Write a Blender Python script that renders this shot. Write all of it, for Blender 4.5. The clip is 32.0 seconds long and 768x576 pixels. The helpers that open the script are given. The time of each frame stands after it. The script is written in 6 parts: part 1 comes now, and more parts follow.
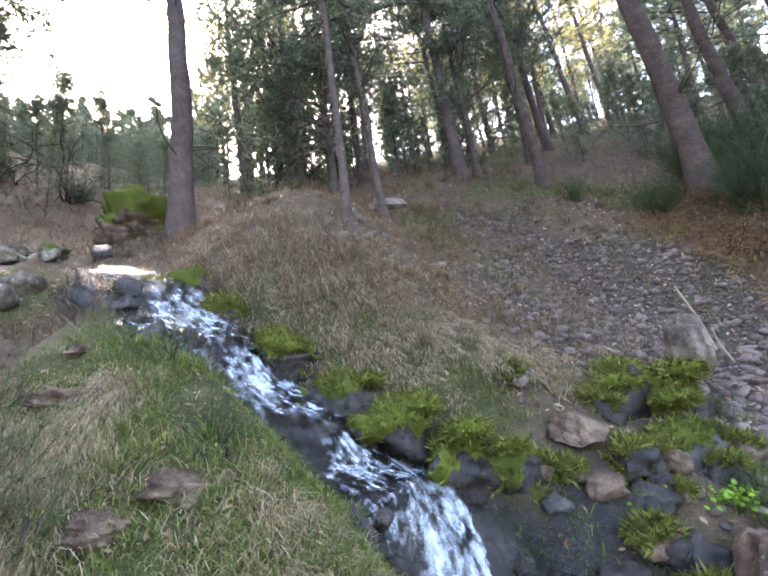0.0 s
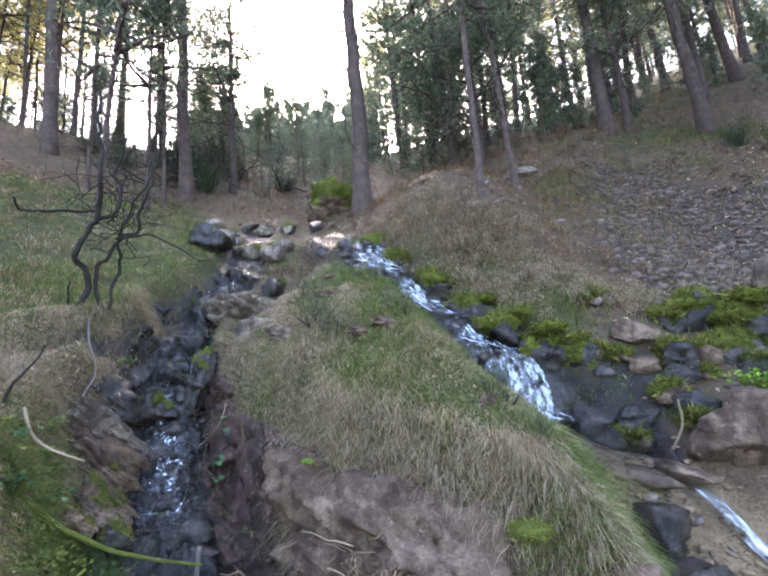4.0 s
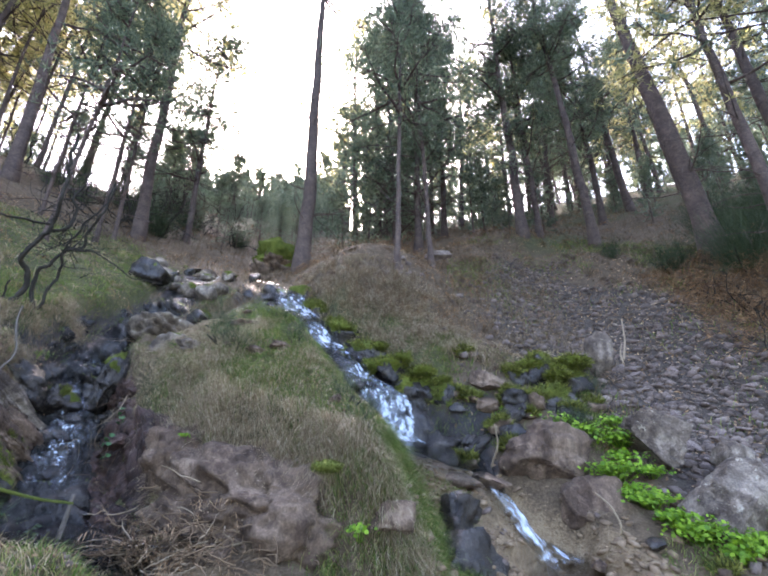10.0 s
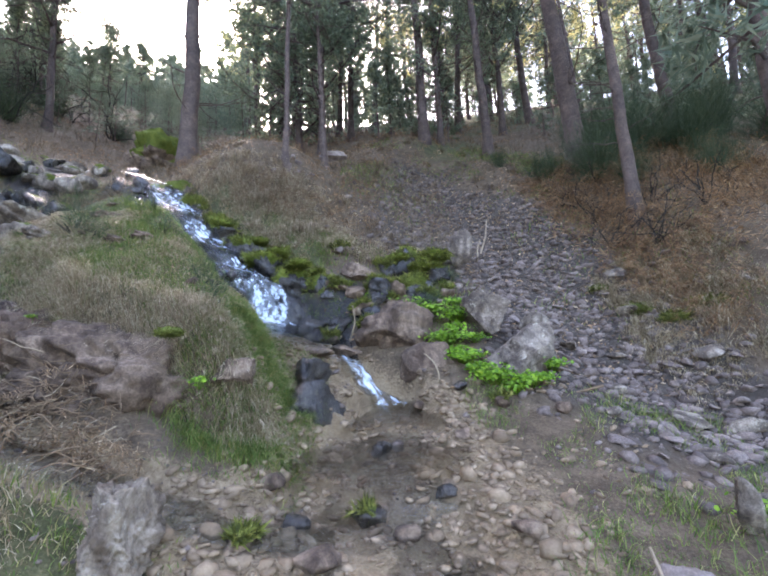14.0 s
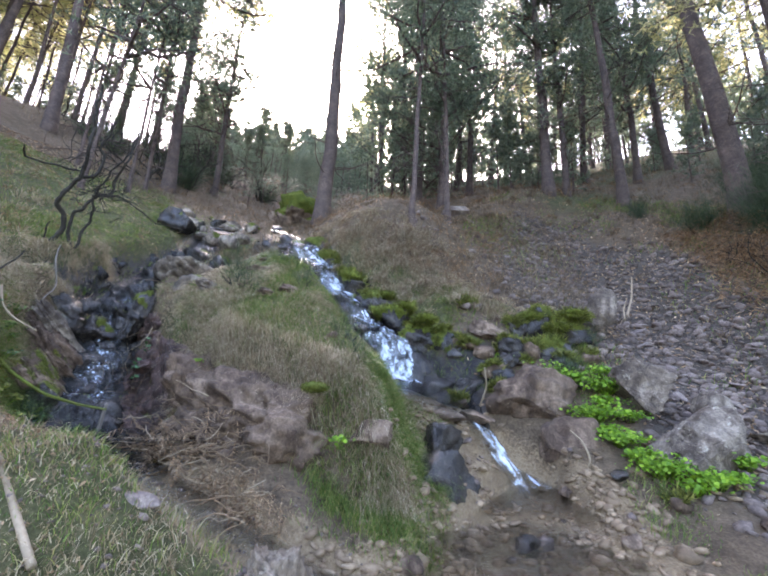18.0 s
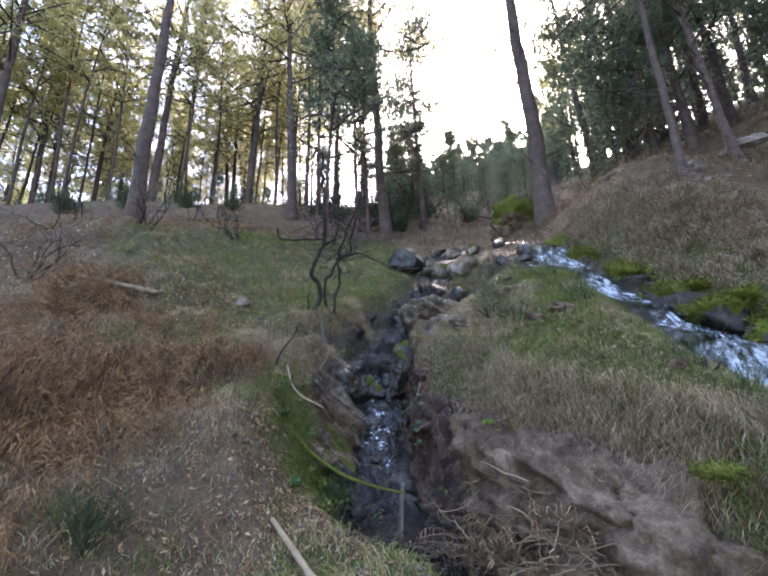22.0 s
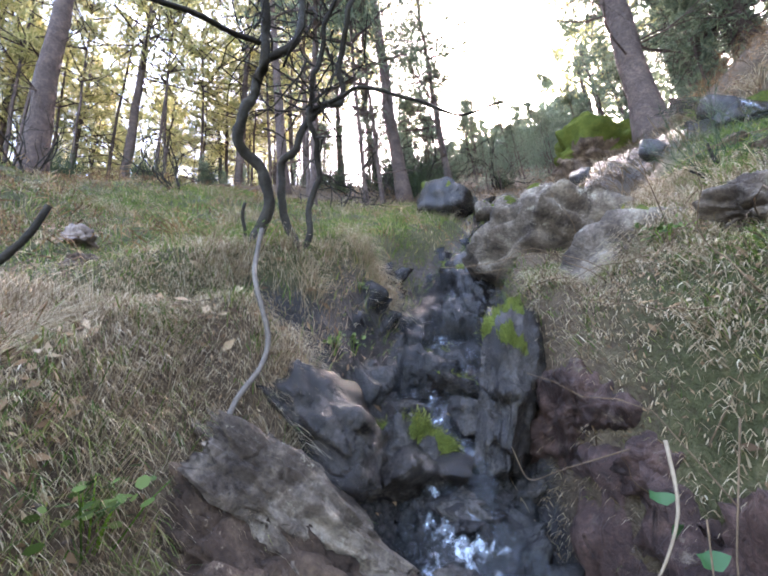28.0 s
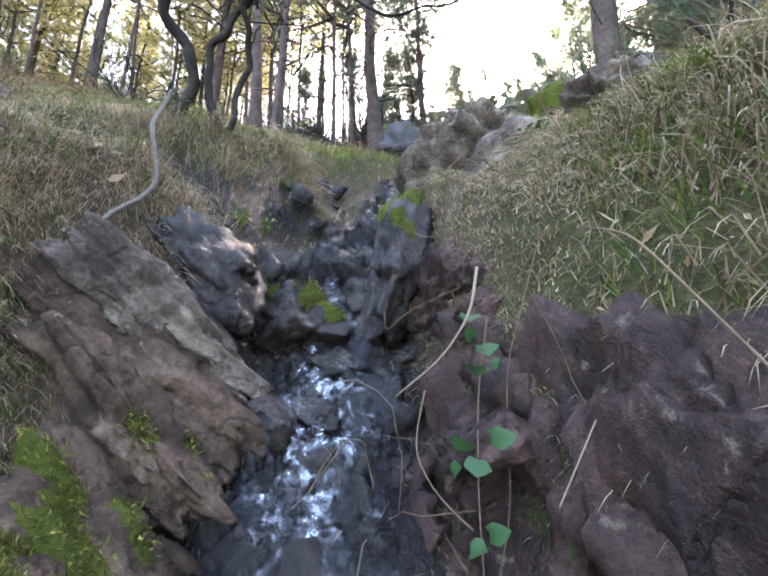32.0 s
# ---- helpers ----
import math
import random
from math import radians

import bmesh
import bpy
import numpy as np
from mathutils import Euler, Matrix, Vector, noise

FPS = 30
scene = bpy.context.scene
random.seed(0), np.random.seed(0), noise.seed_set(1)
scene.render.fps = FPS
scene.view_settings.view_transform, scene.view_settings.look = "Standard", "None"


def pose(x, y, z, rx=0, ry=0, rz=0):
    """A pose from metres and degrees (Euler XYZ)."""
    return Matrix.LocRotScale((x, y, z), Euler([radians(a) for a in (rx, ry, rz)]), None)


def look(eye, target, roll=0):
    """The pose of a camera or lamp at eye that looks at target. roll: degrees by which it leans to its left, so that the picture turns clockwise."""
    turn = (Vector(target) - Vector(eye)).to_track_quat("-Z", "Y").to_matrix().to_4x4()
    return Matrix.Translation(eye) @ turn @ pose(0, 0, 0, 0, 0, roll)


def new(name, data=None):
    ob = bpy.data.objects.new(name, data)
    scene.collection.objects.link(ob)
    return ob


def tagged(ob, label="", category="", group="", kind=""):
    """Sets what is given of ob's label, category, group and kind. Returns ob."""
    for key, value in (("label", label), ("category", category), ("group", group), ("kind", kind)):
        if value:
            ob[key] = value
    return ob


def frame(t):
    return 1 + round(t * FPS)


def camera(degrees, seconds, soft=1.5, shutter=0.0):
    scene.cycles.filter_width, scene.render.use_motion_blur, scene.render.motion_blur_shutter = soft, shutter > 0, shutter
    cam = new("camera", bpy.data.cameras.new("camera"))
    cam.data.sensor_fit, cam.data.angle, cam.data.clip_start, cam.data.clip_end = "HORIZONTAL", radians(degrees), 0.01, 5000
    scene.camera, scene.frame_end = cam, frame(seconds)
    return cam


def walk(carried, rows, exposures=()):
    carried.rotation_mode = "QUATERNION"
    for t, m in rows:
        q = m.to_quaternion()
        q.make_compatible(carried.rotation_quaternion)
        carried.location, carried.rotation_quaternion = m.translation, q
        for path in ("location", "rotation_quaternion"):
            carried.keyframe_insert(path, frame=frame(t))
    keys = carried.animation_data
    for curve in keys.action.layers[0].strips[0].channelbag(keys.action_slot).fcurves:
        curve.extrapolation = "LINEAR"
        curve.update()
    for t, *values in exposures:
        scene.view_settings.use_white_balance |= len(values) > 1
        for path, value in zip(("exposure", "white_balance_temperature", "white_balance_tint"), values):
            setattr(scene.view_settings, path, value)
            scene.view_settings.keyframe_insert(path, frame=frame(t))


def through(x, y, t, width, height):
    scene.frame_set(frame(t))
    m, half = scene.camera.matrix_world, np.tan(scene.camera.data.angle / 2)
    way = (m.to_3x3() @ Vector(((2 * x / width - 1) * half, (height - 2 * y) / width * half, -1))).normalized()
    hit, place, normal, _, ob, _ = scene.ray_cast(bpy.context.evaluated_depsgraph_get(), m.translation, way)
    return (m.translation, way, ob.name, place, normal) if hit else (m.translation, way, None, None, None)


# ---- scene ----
cam = camera(86.39, 32.0, soft=2.0)
# seconds, place, turn about x, y and z
PATH = [
    (0.0, 0.096, -0.625, 2.058, 103.55, 8.20, -2.20),
    (0.5, 0.286, -0.766, 1.923, 106.67, 5.41, -1.25),
    (1.0, 0.201, -1.202, 1.786, 107.34, 8.06, 3.30),
    (1.5, 0.124, -1.534, 1.636, 99.21, 4.34, 5.62),
    (2.0, 0.000, -1.818, 1.540, 105.90, 8.18, 8.34),
    (2.5, 0.081, -1.935, 1.592, 103.75, 10.00, 15.09),
    (4.5, 0.521, -2.246, 1.427, 101.06, 3.88, 19.48),
    (5.0, 0.556, -2.297, 1.375, 101.92, 7.61, 16.16),
    (5.5, 0.560, -2.292, 1.259, 101.00, 9.89, 7.90),
    (6.0, 0.707, -2.332, 1.159, 99.40, 11.76, -1.77),
    (6.5, 0.895, -2.469, 1.054, 100.71, 10.97, -3.06),
    (7.0, 0.982, -2.534, 0.996, 102.29, 9.55, -4.69),
    (7.5, 1.036, -2.547, 0.951, 104.87, 5.95, -2.24),
    (8.0, 1.132, -2.495, 0.935, 109.92, 1.21, 4.62),
    (8.5, 1.131, -2.514, 0.919, 111.60, 0.54, 8.57),
    (9.0, 1.067, -2.605, 0.910, 113.13, 1.14, 9.76),
    (9.5, 1.048, -2.683, 0.913, 111.56, 0.13, 10.91),
    (10.0, 1.142, -2.702, 0.910, 111.54, -0.34, 11.18),
    (10.5, 1.260, -2.689, 0.889, 111.52, -0.17, 13.95),
    (11.0, 1.342, -2.681, 0.852, 110.43, -1.72, 13.37),
    (11.5, 1.411, -2.687, 0.814, 111.09, -0.27, 9.61),
    (12.0, 1.470, -2.697, 0.804, 109.24, -1.01, 8.23),
    (12.5, 1.503, -2.713, 0.778, 108.95, -0.55, 6.81),
    (13.0, 1.561, -2.737, 0.739, 105.50, 0.52, 4.75),
    (13.5, 1.628, -2.787, 0.685, 101.57, 1.30, 2.55),
    (14.0, 1.690, -2.861, 0.646, 98.92, 2.33, 0.50),
    (14.5, 1.692, -2.882, 0.620, 96.68, 2.39, -0.58),
    (16.5, 1.688, -3.025, 0.534, 97.04, 3.09, -0.73),
    (17.0, 1.650, -2.988, 0.555, 100.77, 3.49, 2.83),
    (17.5, 1.537, -2.873, 0.652, 104.16, -0.67, 8.57),
    (18.0, 1.443, -2.795, 0.745, 105.78, -3.11, 14.53),
    (18.5, 1.394, -2.771, 0.824, 107.72, -4.39, 17.95),
    (19.0, 1.422, -2.723, 0.844, 110.57, -5.07, 24.41),
    (19.5, 1.248, -2.552, 0.947, 116.31, -9.47, 32.86),
    (20.0, 1.216, -2.511, 0.948, 118.32, -7.82, 35.16),
    (20.5, 1.154, -2.510, 1.005, 116.90, -4.66, 33.38),
    (21.0, 1.138, -2.514, 1.040, 114.97, -2.40, 31.15),
    (21.5, 1.008, -2.427, 1.063, 112.34, -1.26, 35.77),
    (22.0, 0.691, -2.340, 1.043, 107.50, 1.72, 46.33),
    (22.5, 0.506, -2.314, 1.012, 104.81, 1.89, 48.30),
    (23.0, 0.405, -2.302, 0.991, 103.38, 2.65, 48.58),
    (23.5, 0.354, -2.290, 0.984, 102.77, 2.50, 48.50),
    (24.0, 0.319, -2.285, 0.987, 102.61, 2.64, 48.83),
    (24.5, 0.298, -2.270, 1.004, 102.91, 1.99, 49.25),
    (25.0, 0.183, -2.076, 1.046, 103.14, 3.63, 48.46),
    (25.5, -0.080, -1.662, 1.140, 103.35, 1.55, 47.13),
    (27.5, -1.098, -0.722, 1.367, 106.97, 2.86, 49.28),
    (28.0, -1.375, -0.590, 1.393, 108.47, 4.83, 49.65),
    (28.5, -1.506, -0.543, 1.399, 109.01, 5.16, 48.10),
    (29.0, -1.614, -0.500, 1.397, 106.24, 6.32, 47.52),
    (29.5, -1.681, -0.467, 1.417, 104.15, 5.80, 45.43),
    (30.0, -1.695, -0.457, 1.435, 105.04, 6.07, 43.98),
    (30.5, -1.694, -0.434, 1.406, 103.47, 8.38, 43.50),
    (31.0, -1.636, -0.406, 1.340, 102.16, 4.68, 42.20),
    (31.5, -1.469, -0.395, 1.207, 103.32, 1.57, 43.19),
    (32.0, -1.204, -0.418, 1.063, 103.88, 0.48, 44.48),
]
# seconds, stops, kelvin, tint
EXPOSURES = [(t, v, k, 22) for t, v, k in ((0.0, 3.95, 6600), (3.0, 3.90, 6300), (6.0, 3.89, 6300), (9.0, 3.74, 6300), (12.5, 3.63, 6300), (14.0, 3.83, 6300), (17.0, 3.98, 6300), (18.5, 3.62, 6350), (20.0, 2.93, 6350), (21.0, 2.83, 6350), (22.0, 3.35, 6350), (23.0, 3.76, 6400), (28.0, 4.22, 6450), (32.0, 4.26, 6550))]
walk(cam, [(t, pose(*p)) for t, *p in PATH], exposures=EXPOSURES)

# ---- world and sun ----
SUN_ELEVATION, SUN_AZIMUTH = radians(35.0), radians(-22.5)
world = bpy.data.worlds.new("sky")
scene.world = world
world.use_nodes = True
wn = world.node_tree.nodes
sky = wn.new("ShaderNodeTexSky")
sky.sky_type, sky.sun_disc = "NISHITA", False
sky.sun_elevation, sky.sun_rotation = SUN_ELEVATION, SUN_AZIMUTH
sky.air_density, sky.dust_density, sky.ozone_density = 1.2, 4.0, 1.0
world.node_tree.links.new(sky.outputs[0], wn["Background"].inputs[0])
wn["Background"].inputs[1].default_value = 0.15
sun_data = bpy.data.lights.new("sun", "SUN")
sun_data.energy, sun_data.angle, sun_data.color = 4.2, radians(0.6), (1.0, 0.86, 0.62)
SUN_WAY = Vector((math.sin(SUN_AZIMUTH) * math.cos(SUN_ELEVATION), math.cos(SUN_AZIMUTH) * math.cos(SUN_ELEVATION), math.sin(SUN_ELEVATION)))
sun = new("sun", sun_data)
sun.matrix_world = look(SUN_WAY * 300, (0, 0, 0))


# ---- materials ----
def material(name, rough=0.8, spec=0.3):
    m = bpy.data.materials.new(name)
    m.use_nodes = True
    b = m.node_tree.nodes["Principled BSDF"]
    b.inputs["Roughness"].default_value = rough
    b.inputs["Specular IOR Level"].default_value = spec
    return m, m.node_tree, b


def node(tree, kind, **values):
    n = tree.nodes.new(kind)
    for k, v in values.items():
        n.inputs[k].default_value = v
    return n


def noise_node(tree, scale, detail=4.0, rough=0.55, coord=None):
    n = node(tree, "ShaderNodeTexNoise", Scale=scale, Detail=detail, Roughness=rough)
    c = coord or tree.nodes.new("ShaderNodeTexCoord").outputs["Object"]
    tree.links.new(c, n.inputs["Vector"])
    return n.outputs["Fac"]


def ramp(tree, fac, stops):
    r = tree.nodes.new("ShaderNodeValToRGB")
    r.color_ramp.elements.remove(r.color_ramp.elements[1])
    for i, (at, c) in enumerate(stops):
        e = r.color_ramp.elements[0] if i == 0 else r.color_ramp.elements.new(at)
        e.position, e.color = at, (*c, 1)
    tree.links.new(fac, r.inputs["Fac"])
    return r.outputs["Color"]


def mix(tree, fac, a, b, blend="MIX"):
    n = tree.nodes.new("ShaderNodeMix")
    n.data_type, n.blend_type = "RGBA", blend
    for sock, v in ((n.inputs[0], fac), (n.inputs[6], a), (n.inputs[7], b)):
        if isinstance(v, (int, float)):
            sock.default_value = v
        elif isinstance(v, tuple):
            sock.default_value = (*v, 1)
        else:
            tree.links.new(v, sock)
    return n.outputs[2]


def bump(tree, b, fac, strength, distance=0.02):
    n = node(tree, "ShaderNodeBump", Strength=strength, Distance=distance)
    tree.links.new(fac, n.inputs["Height"])
    tree.links.new(n.outputs[0], b.inputs["Normal"])


def random_fac(tree, island=False):
    if island:
        return tree.nodes.new("ShaderNodeNewGeometry").outputs["Random Per Island"]
    return tree.nodes.new("ShaderNodeObjectInfo").outputs["Random"]


def mottled(name, stops, scale=3.0, fine=40.0, rough=0.85, relief=0.5, depth=0.02, spec=0.2, vary=None, island=False):
    """A surface of two scales of grain, with its own tone for each object or loose piece."""
    m, t, b = material(name, rough, spec)
    coord = t.nodes.new("ShaderNodeTexCoord").outputs["Object"]
    big, small = noise_node(t, scale, 5, .6, coord), noise_node(t, fine, 4, .65, coord)
    both = mix(t, .45, big, small)
    c = ramp(t, both, stops)
    if vary:
        c = mix(t, .6, c, ramp(t, random_fac(t, island), vary), "MULTIPLY")
    t.links.new(c, b.inputs["Base Color"])
    bump(t, b, both, relief, depth)
    return m


def leafy(name, stops, rough=0.6, through=0.35):
    """Thin leaves or blades: a tone for each piece, and some light through them."""
    m, t, b = material(name, rough, 0.25)
    c = ramp(t, random_fac(t, True), stops)
    t.links.new(c, b.inputs["Base Color"])
    tr = t.nodes.new("ShaderNodeBsdfTranslucent")
    t.links.new(c, tr.inputs["Color"])
    ms = t.nodes.new("ShaderNodeMixShader")
    ms.inputs[0].default_value = through
    t.links.new(b.outputs[0], ms.inputs[1])
    t.links.new(tr.outputs[0], ms.inputs[2])
    t.links.new(ms.outputs[0], t.nodes["Material Output"].inputs["Surface"])
    return m


def stony(name, stops, lichen, rough=.85, relief=.9, spec=.25, lichen_from=.60):
    """Rock with grain, cracks, stains and lichen spots, each rock in its own tone."""
    m, t, b = material(name, rough, spec)
    coord = t.nodes.new("ShaderNodeTexCoord").outputs["Object"]
    big, mid, small = noise_node(t, 3.0, 5, .6, coord), noise_node(t, 16, 6, .7, coord), noise_node(t, 80, 3, .7, coord)
    both = mix(t, .28, mix(t, .5, big, mid), small)
    c = ramp(t, both, stops)
    streak = node(t, "ShaderNodeMapping", Scale=(7, 7, 1.1))
    t.links.new(coord, streak.inputs[0])
    stain = ramp(t, noise_node(t, 1.0, 5, .65, streak.outputs[0]), [(.42, (.38, .34, .32)), (.56, (1, 1, 1))])
    c = mix(t, .8, c, stain, "MULTIPLY")
    spots = ramp(t, noise_node(t, 11, 6, .75, coord), [(lichen_from, (0, 0, 0)), (lichen_from + .06, (1, 1, 1))])
    c = mix(t, spots, c, lichen)
    tone = ramp(t, random_fac(t), [(0, (.68, .64, .62)), (1, (1, 1, 1))])
    c = mix(t, 1.0, c, tone, "MULTIPLY")
    crack = t.nodes.new("ShaderNodeTexVoronoi")
    crack.feature, crack.inputs["Scale"].default_value = "DISTANCE_TO_EDGE", 1.7
    warp = node(t, "ShaderNodeVectorMath")
    warp.operation = "MULTIPLY_ADD"
    wn = node(t, "ShaderNodeTexNoise", Scale=5.0, Detail=4.0)
    t.links.new(coord, wn.inputs["Vector"])
    t.links.new(wn.outputs["Color"], warp.inputs[0])
    warp.inputs[1].default_value = (.35, .35, .35)
    t.links.new(coord, warp.inputs[2])
    t.links.new(warp.outputs[0], crack.inputs["Vector"])
    line = ramp(t, crack.outputs["Distance"], [(0, (.2, .2, .2)), (.02, (1, 1, 1))])
    c = mix(t, mix(t, 1.0, big, (.55, .55, .55), "MULTIPLY"), c, mix(t, 1.0, c, line, "MULTIPLY"))
    t.links.new(c, b.inputs["Base Color"])
    grit = noise_node(t, 240, 3, .7, coord)
    bump(t, b, mix(t, .2, mix(t, .16, both, grit), line), relief, .036)
    return m


GREY_ROCK = stony("grey rock", [(.38, (.055, .043, .034)), (.5, (.17, .138, .106)), (.60, (.33, .278, .215))], (.36, .33, .255))
BROWN_ROCK = stony("brown lichen rock", [(.36, (.042, .028, .019)), (.5, (.135, .093, .063)), (.62, (.26, .19, .132))], (.30, .24, .17), lichen_from=.63)
RED_ROCK = stony("dark reddish rock", [(.38, (.014, .009, .006)), (.5, (.056, .030, .023)), (.60, (.125, .073, .055))], (.13, .10, .07), .6, 1.0, .3)
WET_ROCK = stony("wet dark rock", [(.36, (.011, .009, .007)), (.5, (.034, .028, .023)), (.65, (.09, .077, .064))], (.10, .09, .07), .27, 1.0, .5, .68)
TAN_ROCK = stony("pale tan rock", [(.36, (.10, .078, .055)), (.5, (.27, .218, .16)), (.62, (.42, .355, .27))], (.40, .36, .28))
STREAM_ROCK = stony("streaming wet rock", [(.36, (.006, .005, .004)), (.5, (.020, .018, .016)), (.65, (.05, .045, .04))], (.10, .095, .085), .17, 1.0, .4, .68)
SCREE_STONE = mottled("scree stone", [(.3, (.055, .042, .036)), (.5, (.15, .118, .10)), (.7, (.29, .24, .205))], 8, 60, .8, .5, .01, .25, [(0, (.5, .45, .45)), (.5, (.95, .88, .86)), (1, (1, 1, .98))])
SCREE_PIECES = mottled("small scree stones", [(.3, (.05, .038, .032)), (.5, (.14, .108, .09)), (.7, (.27, .22, .185))], 8, 60, .8, .5, .01, .25, [(0, (.16, .13, .12)), (.5, (.45, .40, .38)), (.85, (.85, .79, .75)), (1, (1.2, 1.2, 1.15))], True)
GRAVEL = mottled("tan gravel", [(.25, (.09, .062, .036)), (.5, (.20, .142, .088)), (.8, (.34, .26, .175))], 8, 60, .75, .5, .01, .25, [(0, (.22, .18, .15)), (.6, (.6, .55, .5)), (1, (1, 1, 1))], True)
BARK = mottled("pine bark", [(.25, (.028, .021, .018)), (.5, (.078, .056, .046)), (.8, (.17, .12, .095))], 5, 26, .9, 1.0, .04)
DARK_BARK = mottled("dark mossy bark", [(.3, (.012, .010, .008)), (.6, (.035, .03, .022)), (.85, (.07, .065, .04))], 6, 40, .9, .9, .02)
DEAD_WOOD = mottled("bleached dead wood", [(.25, (.11, .08, .05)), (.5, (.21, .16, .105)), (.8, (.33, .265, .18))], 6, 50, .85, .6, .01)
GREY_WOOD = mottled("grey weathered wood", [(.25, (.035, .028, .022)), (.5, (.09, .075, .06)), (.8, (.18, .155, .13))], 9, 60, .85, .7, .01)
TWIG = mottled("brown twig", [(.25, (.055, .036, .021)), (.6, (.145, .097, .057)), (.85, (.25, .18, .11))], 8, 50, .9, .4, .01)
MOSS = mottled("bright moss", [(.25, (.03, .04, .006)), (.5, (.095, .115, .016)), (.8, (.19, .205, .032))], 9, 150, .95, 1.0, .03, .1)
DARK_MOSS = mottled("olive moss", [(.25, (.025, .03, .006)), (.5, (.07, .085, .016)), (.8, (.15, .15, .03))], 7, 110, .95, 1.0, .03, .1)
GRASS = leafy("green grass blades", [(0, (.045, .085, .013)), (.4, (.09, .145, .024)), (.75, (.165, .20, .045)), (1, (.31, .28, .11))])
DRY_GRASS = leafy("dry straw grass", [(0, (.12, .085, .045)), (.4, (.24, .18, .10)), (.8, (.36, .29, .18)), (1, (.46, .40, .28))], .7, .3)
DULL_GRASS = leafy("dull brown grass", [(0, (.07, .048, .03)), (.5, (.14, .102, .062)), (1, (.24, .185, .12))], .8, .25)
HAY = leafy("pale hay", [(0, (.16, .11, .062)), (.4, (.32, .24, .145)), (.8, (.45, .36, .235)), (1, (.58, .50, .36))], .75, .4)
LITTER = leafy("fallen brown leaves", [(0, (.065, .038, .020)), (.5, (.175, .105, .052)), (.85, (.29, .19, .105)), (1, (.40, .30, .19))], .75, .15)
BRACKEN = leafy("dead bracken", [(0, (.065, .034, .016)), (.5, (.175, .094, .040)), (1, (.30, .19, .09))], .75, .3)
NEEDLES = leafy("pine needles", [(0, (.065, .09, .055)), (.5, (.12, .15, .09)), (1, (.19, .21, .125))], .55, .55)
# paler copy for distant crowns, the haze before them put into the colour
FAR_NEEDLES = leafy("haze-paled pine needles", [(0, (.085, .115, .075)), (.5, (.145, .175, .115)), (1, (.22, .235, .15))], .6, .6)
MOSS_TIP = leafy("moss tips", [(0, (.03, .034, .007)), (.5, (.09, .10, .018)), (.85, (.17, .178, .032)), (1, (.25, .24, .06))], .9, .2)
# lit copy of the pine needles: low sunlight is put into their yellow
SUNLIT_NEEDLES = leafy("pine needles tinted as sunlit", [(0, (.22, .22, .08)), (.5, (.38, .35, .14)), (1, (.56, .48, .23))], .55, .72)
BRIGHT_LEAF = leafy("fresh green leaves", [(0, (.06, .13, .01)), (.5, (.13, .25, .015)), (1, (.24, .38, .03))], .5, .4)
WEED = leafy("dull green weeds", [(0, (.04, .07, .015)), (.5, (.085, .13, .028)), (1, (.16, .20, .055))], .6, .35)
BRAMBLE = leafy("bramble leaves", [(0, (.02, .055, .02)), (.6, (.04, .095, .032)), (1, (.08, .14, .045))], .45, .25)
BROOM = leafy("dark broom stems", [(0, (.018, .032, .014)), (.6, (.04, .06, .024)), (1, (.075, .09, .04))], .7, .2)


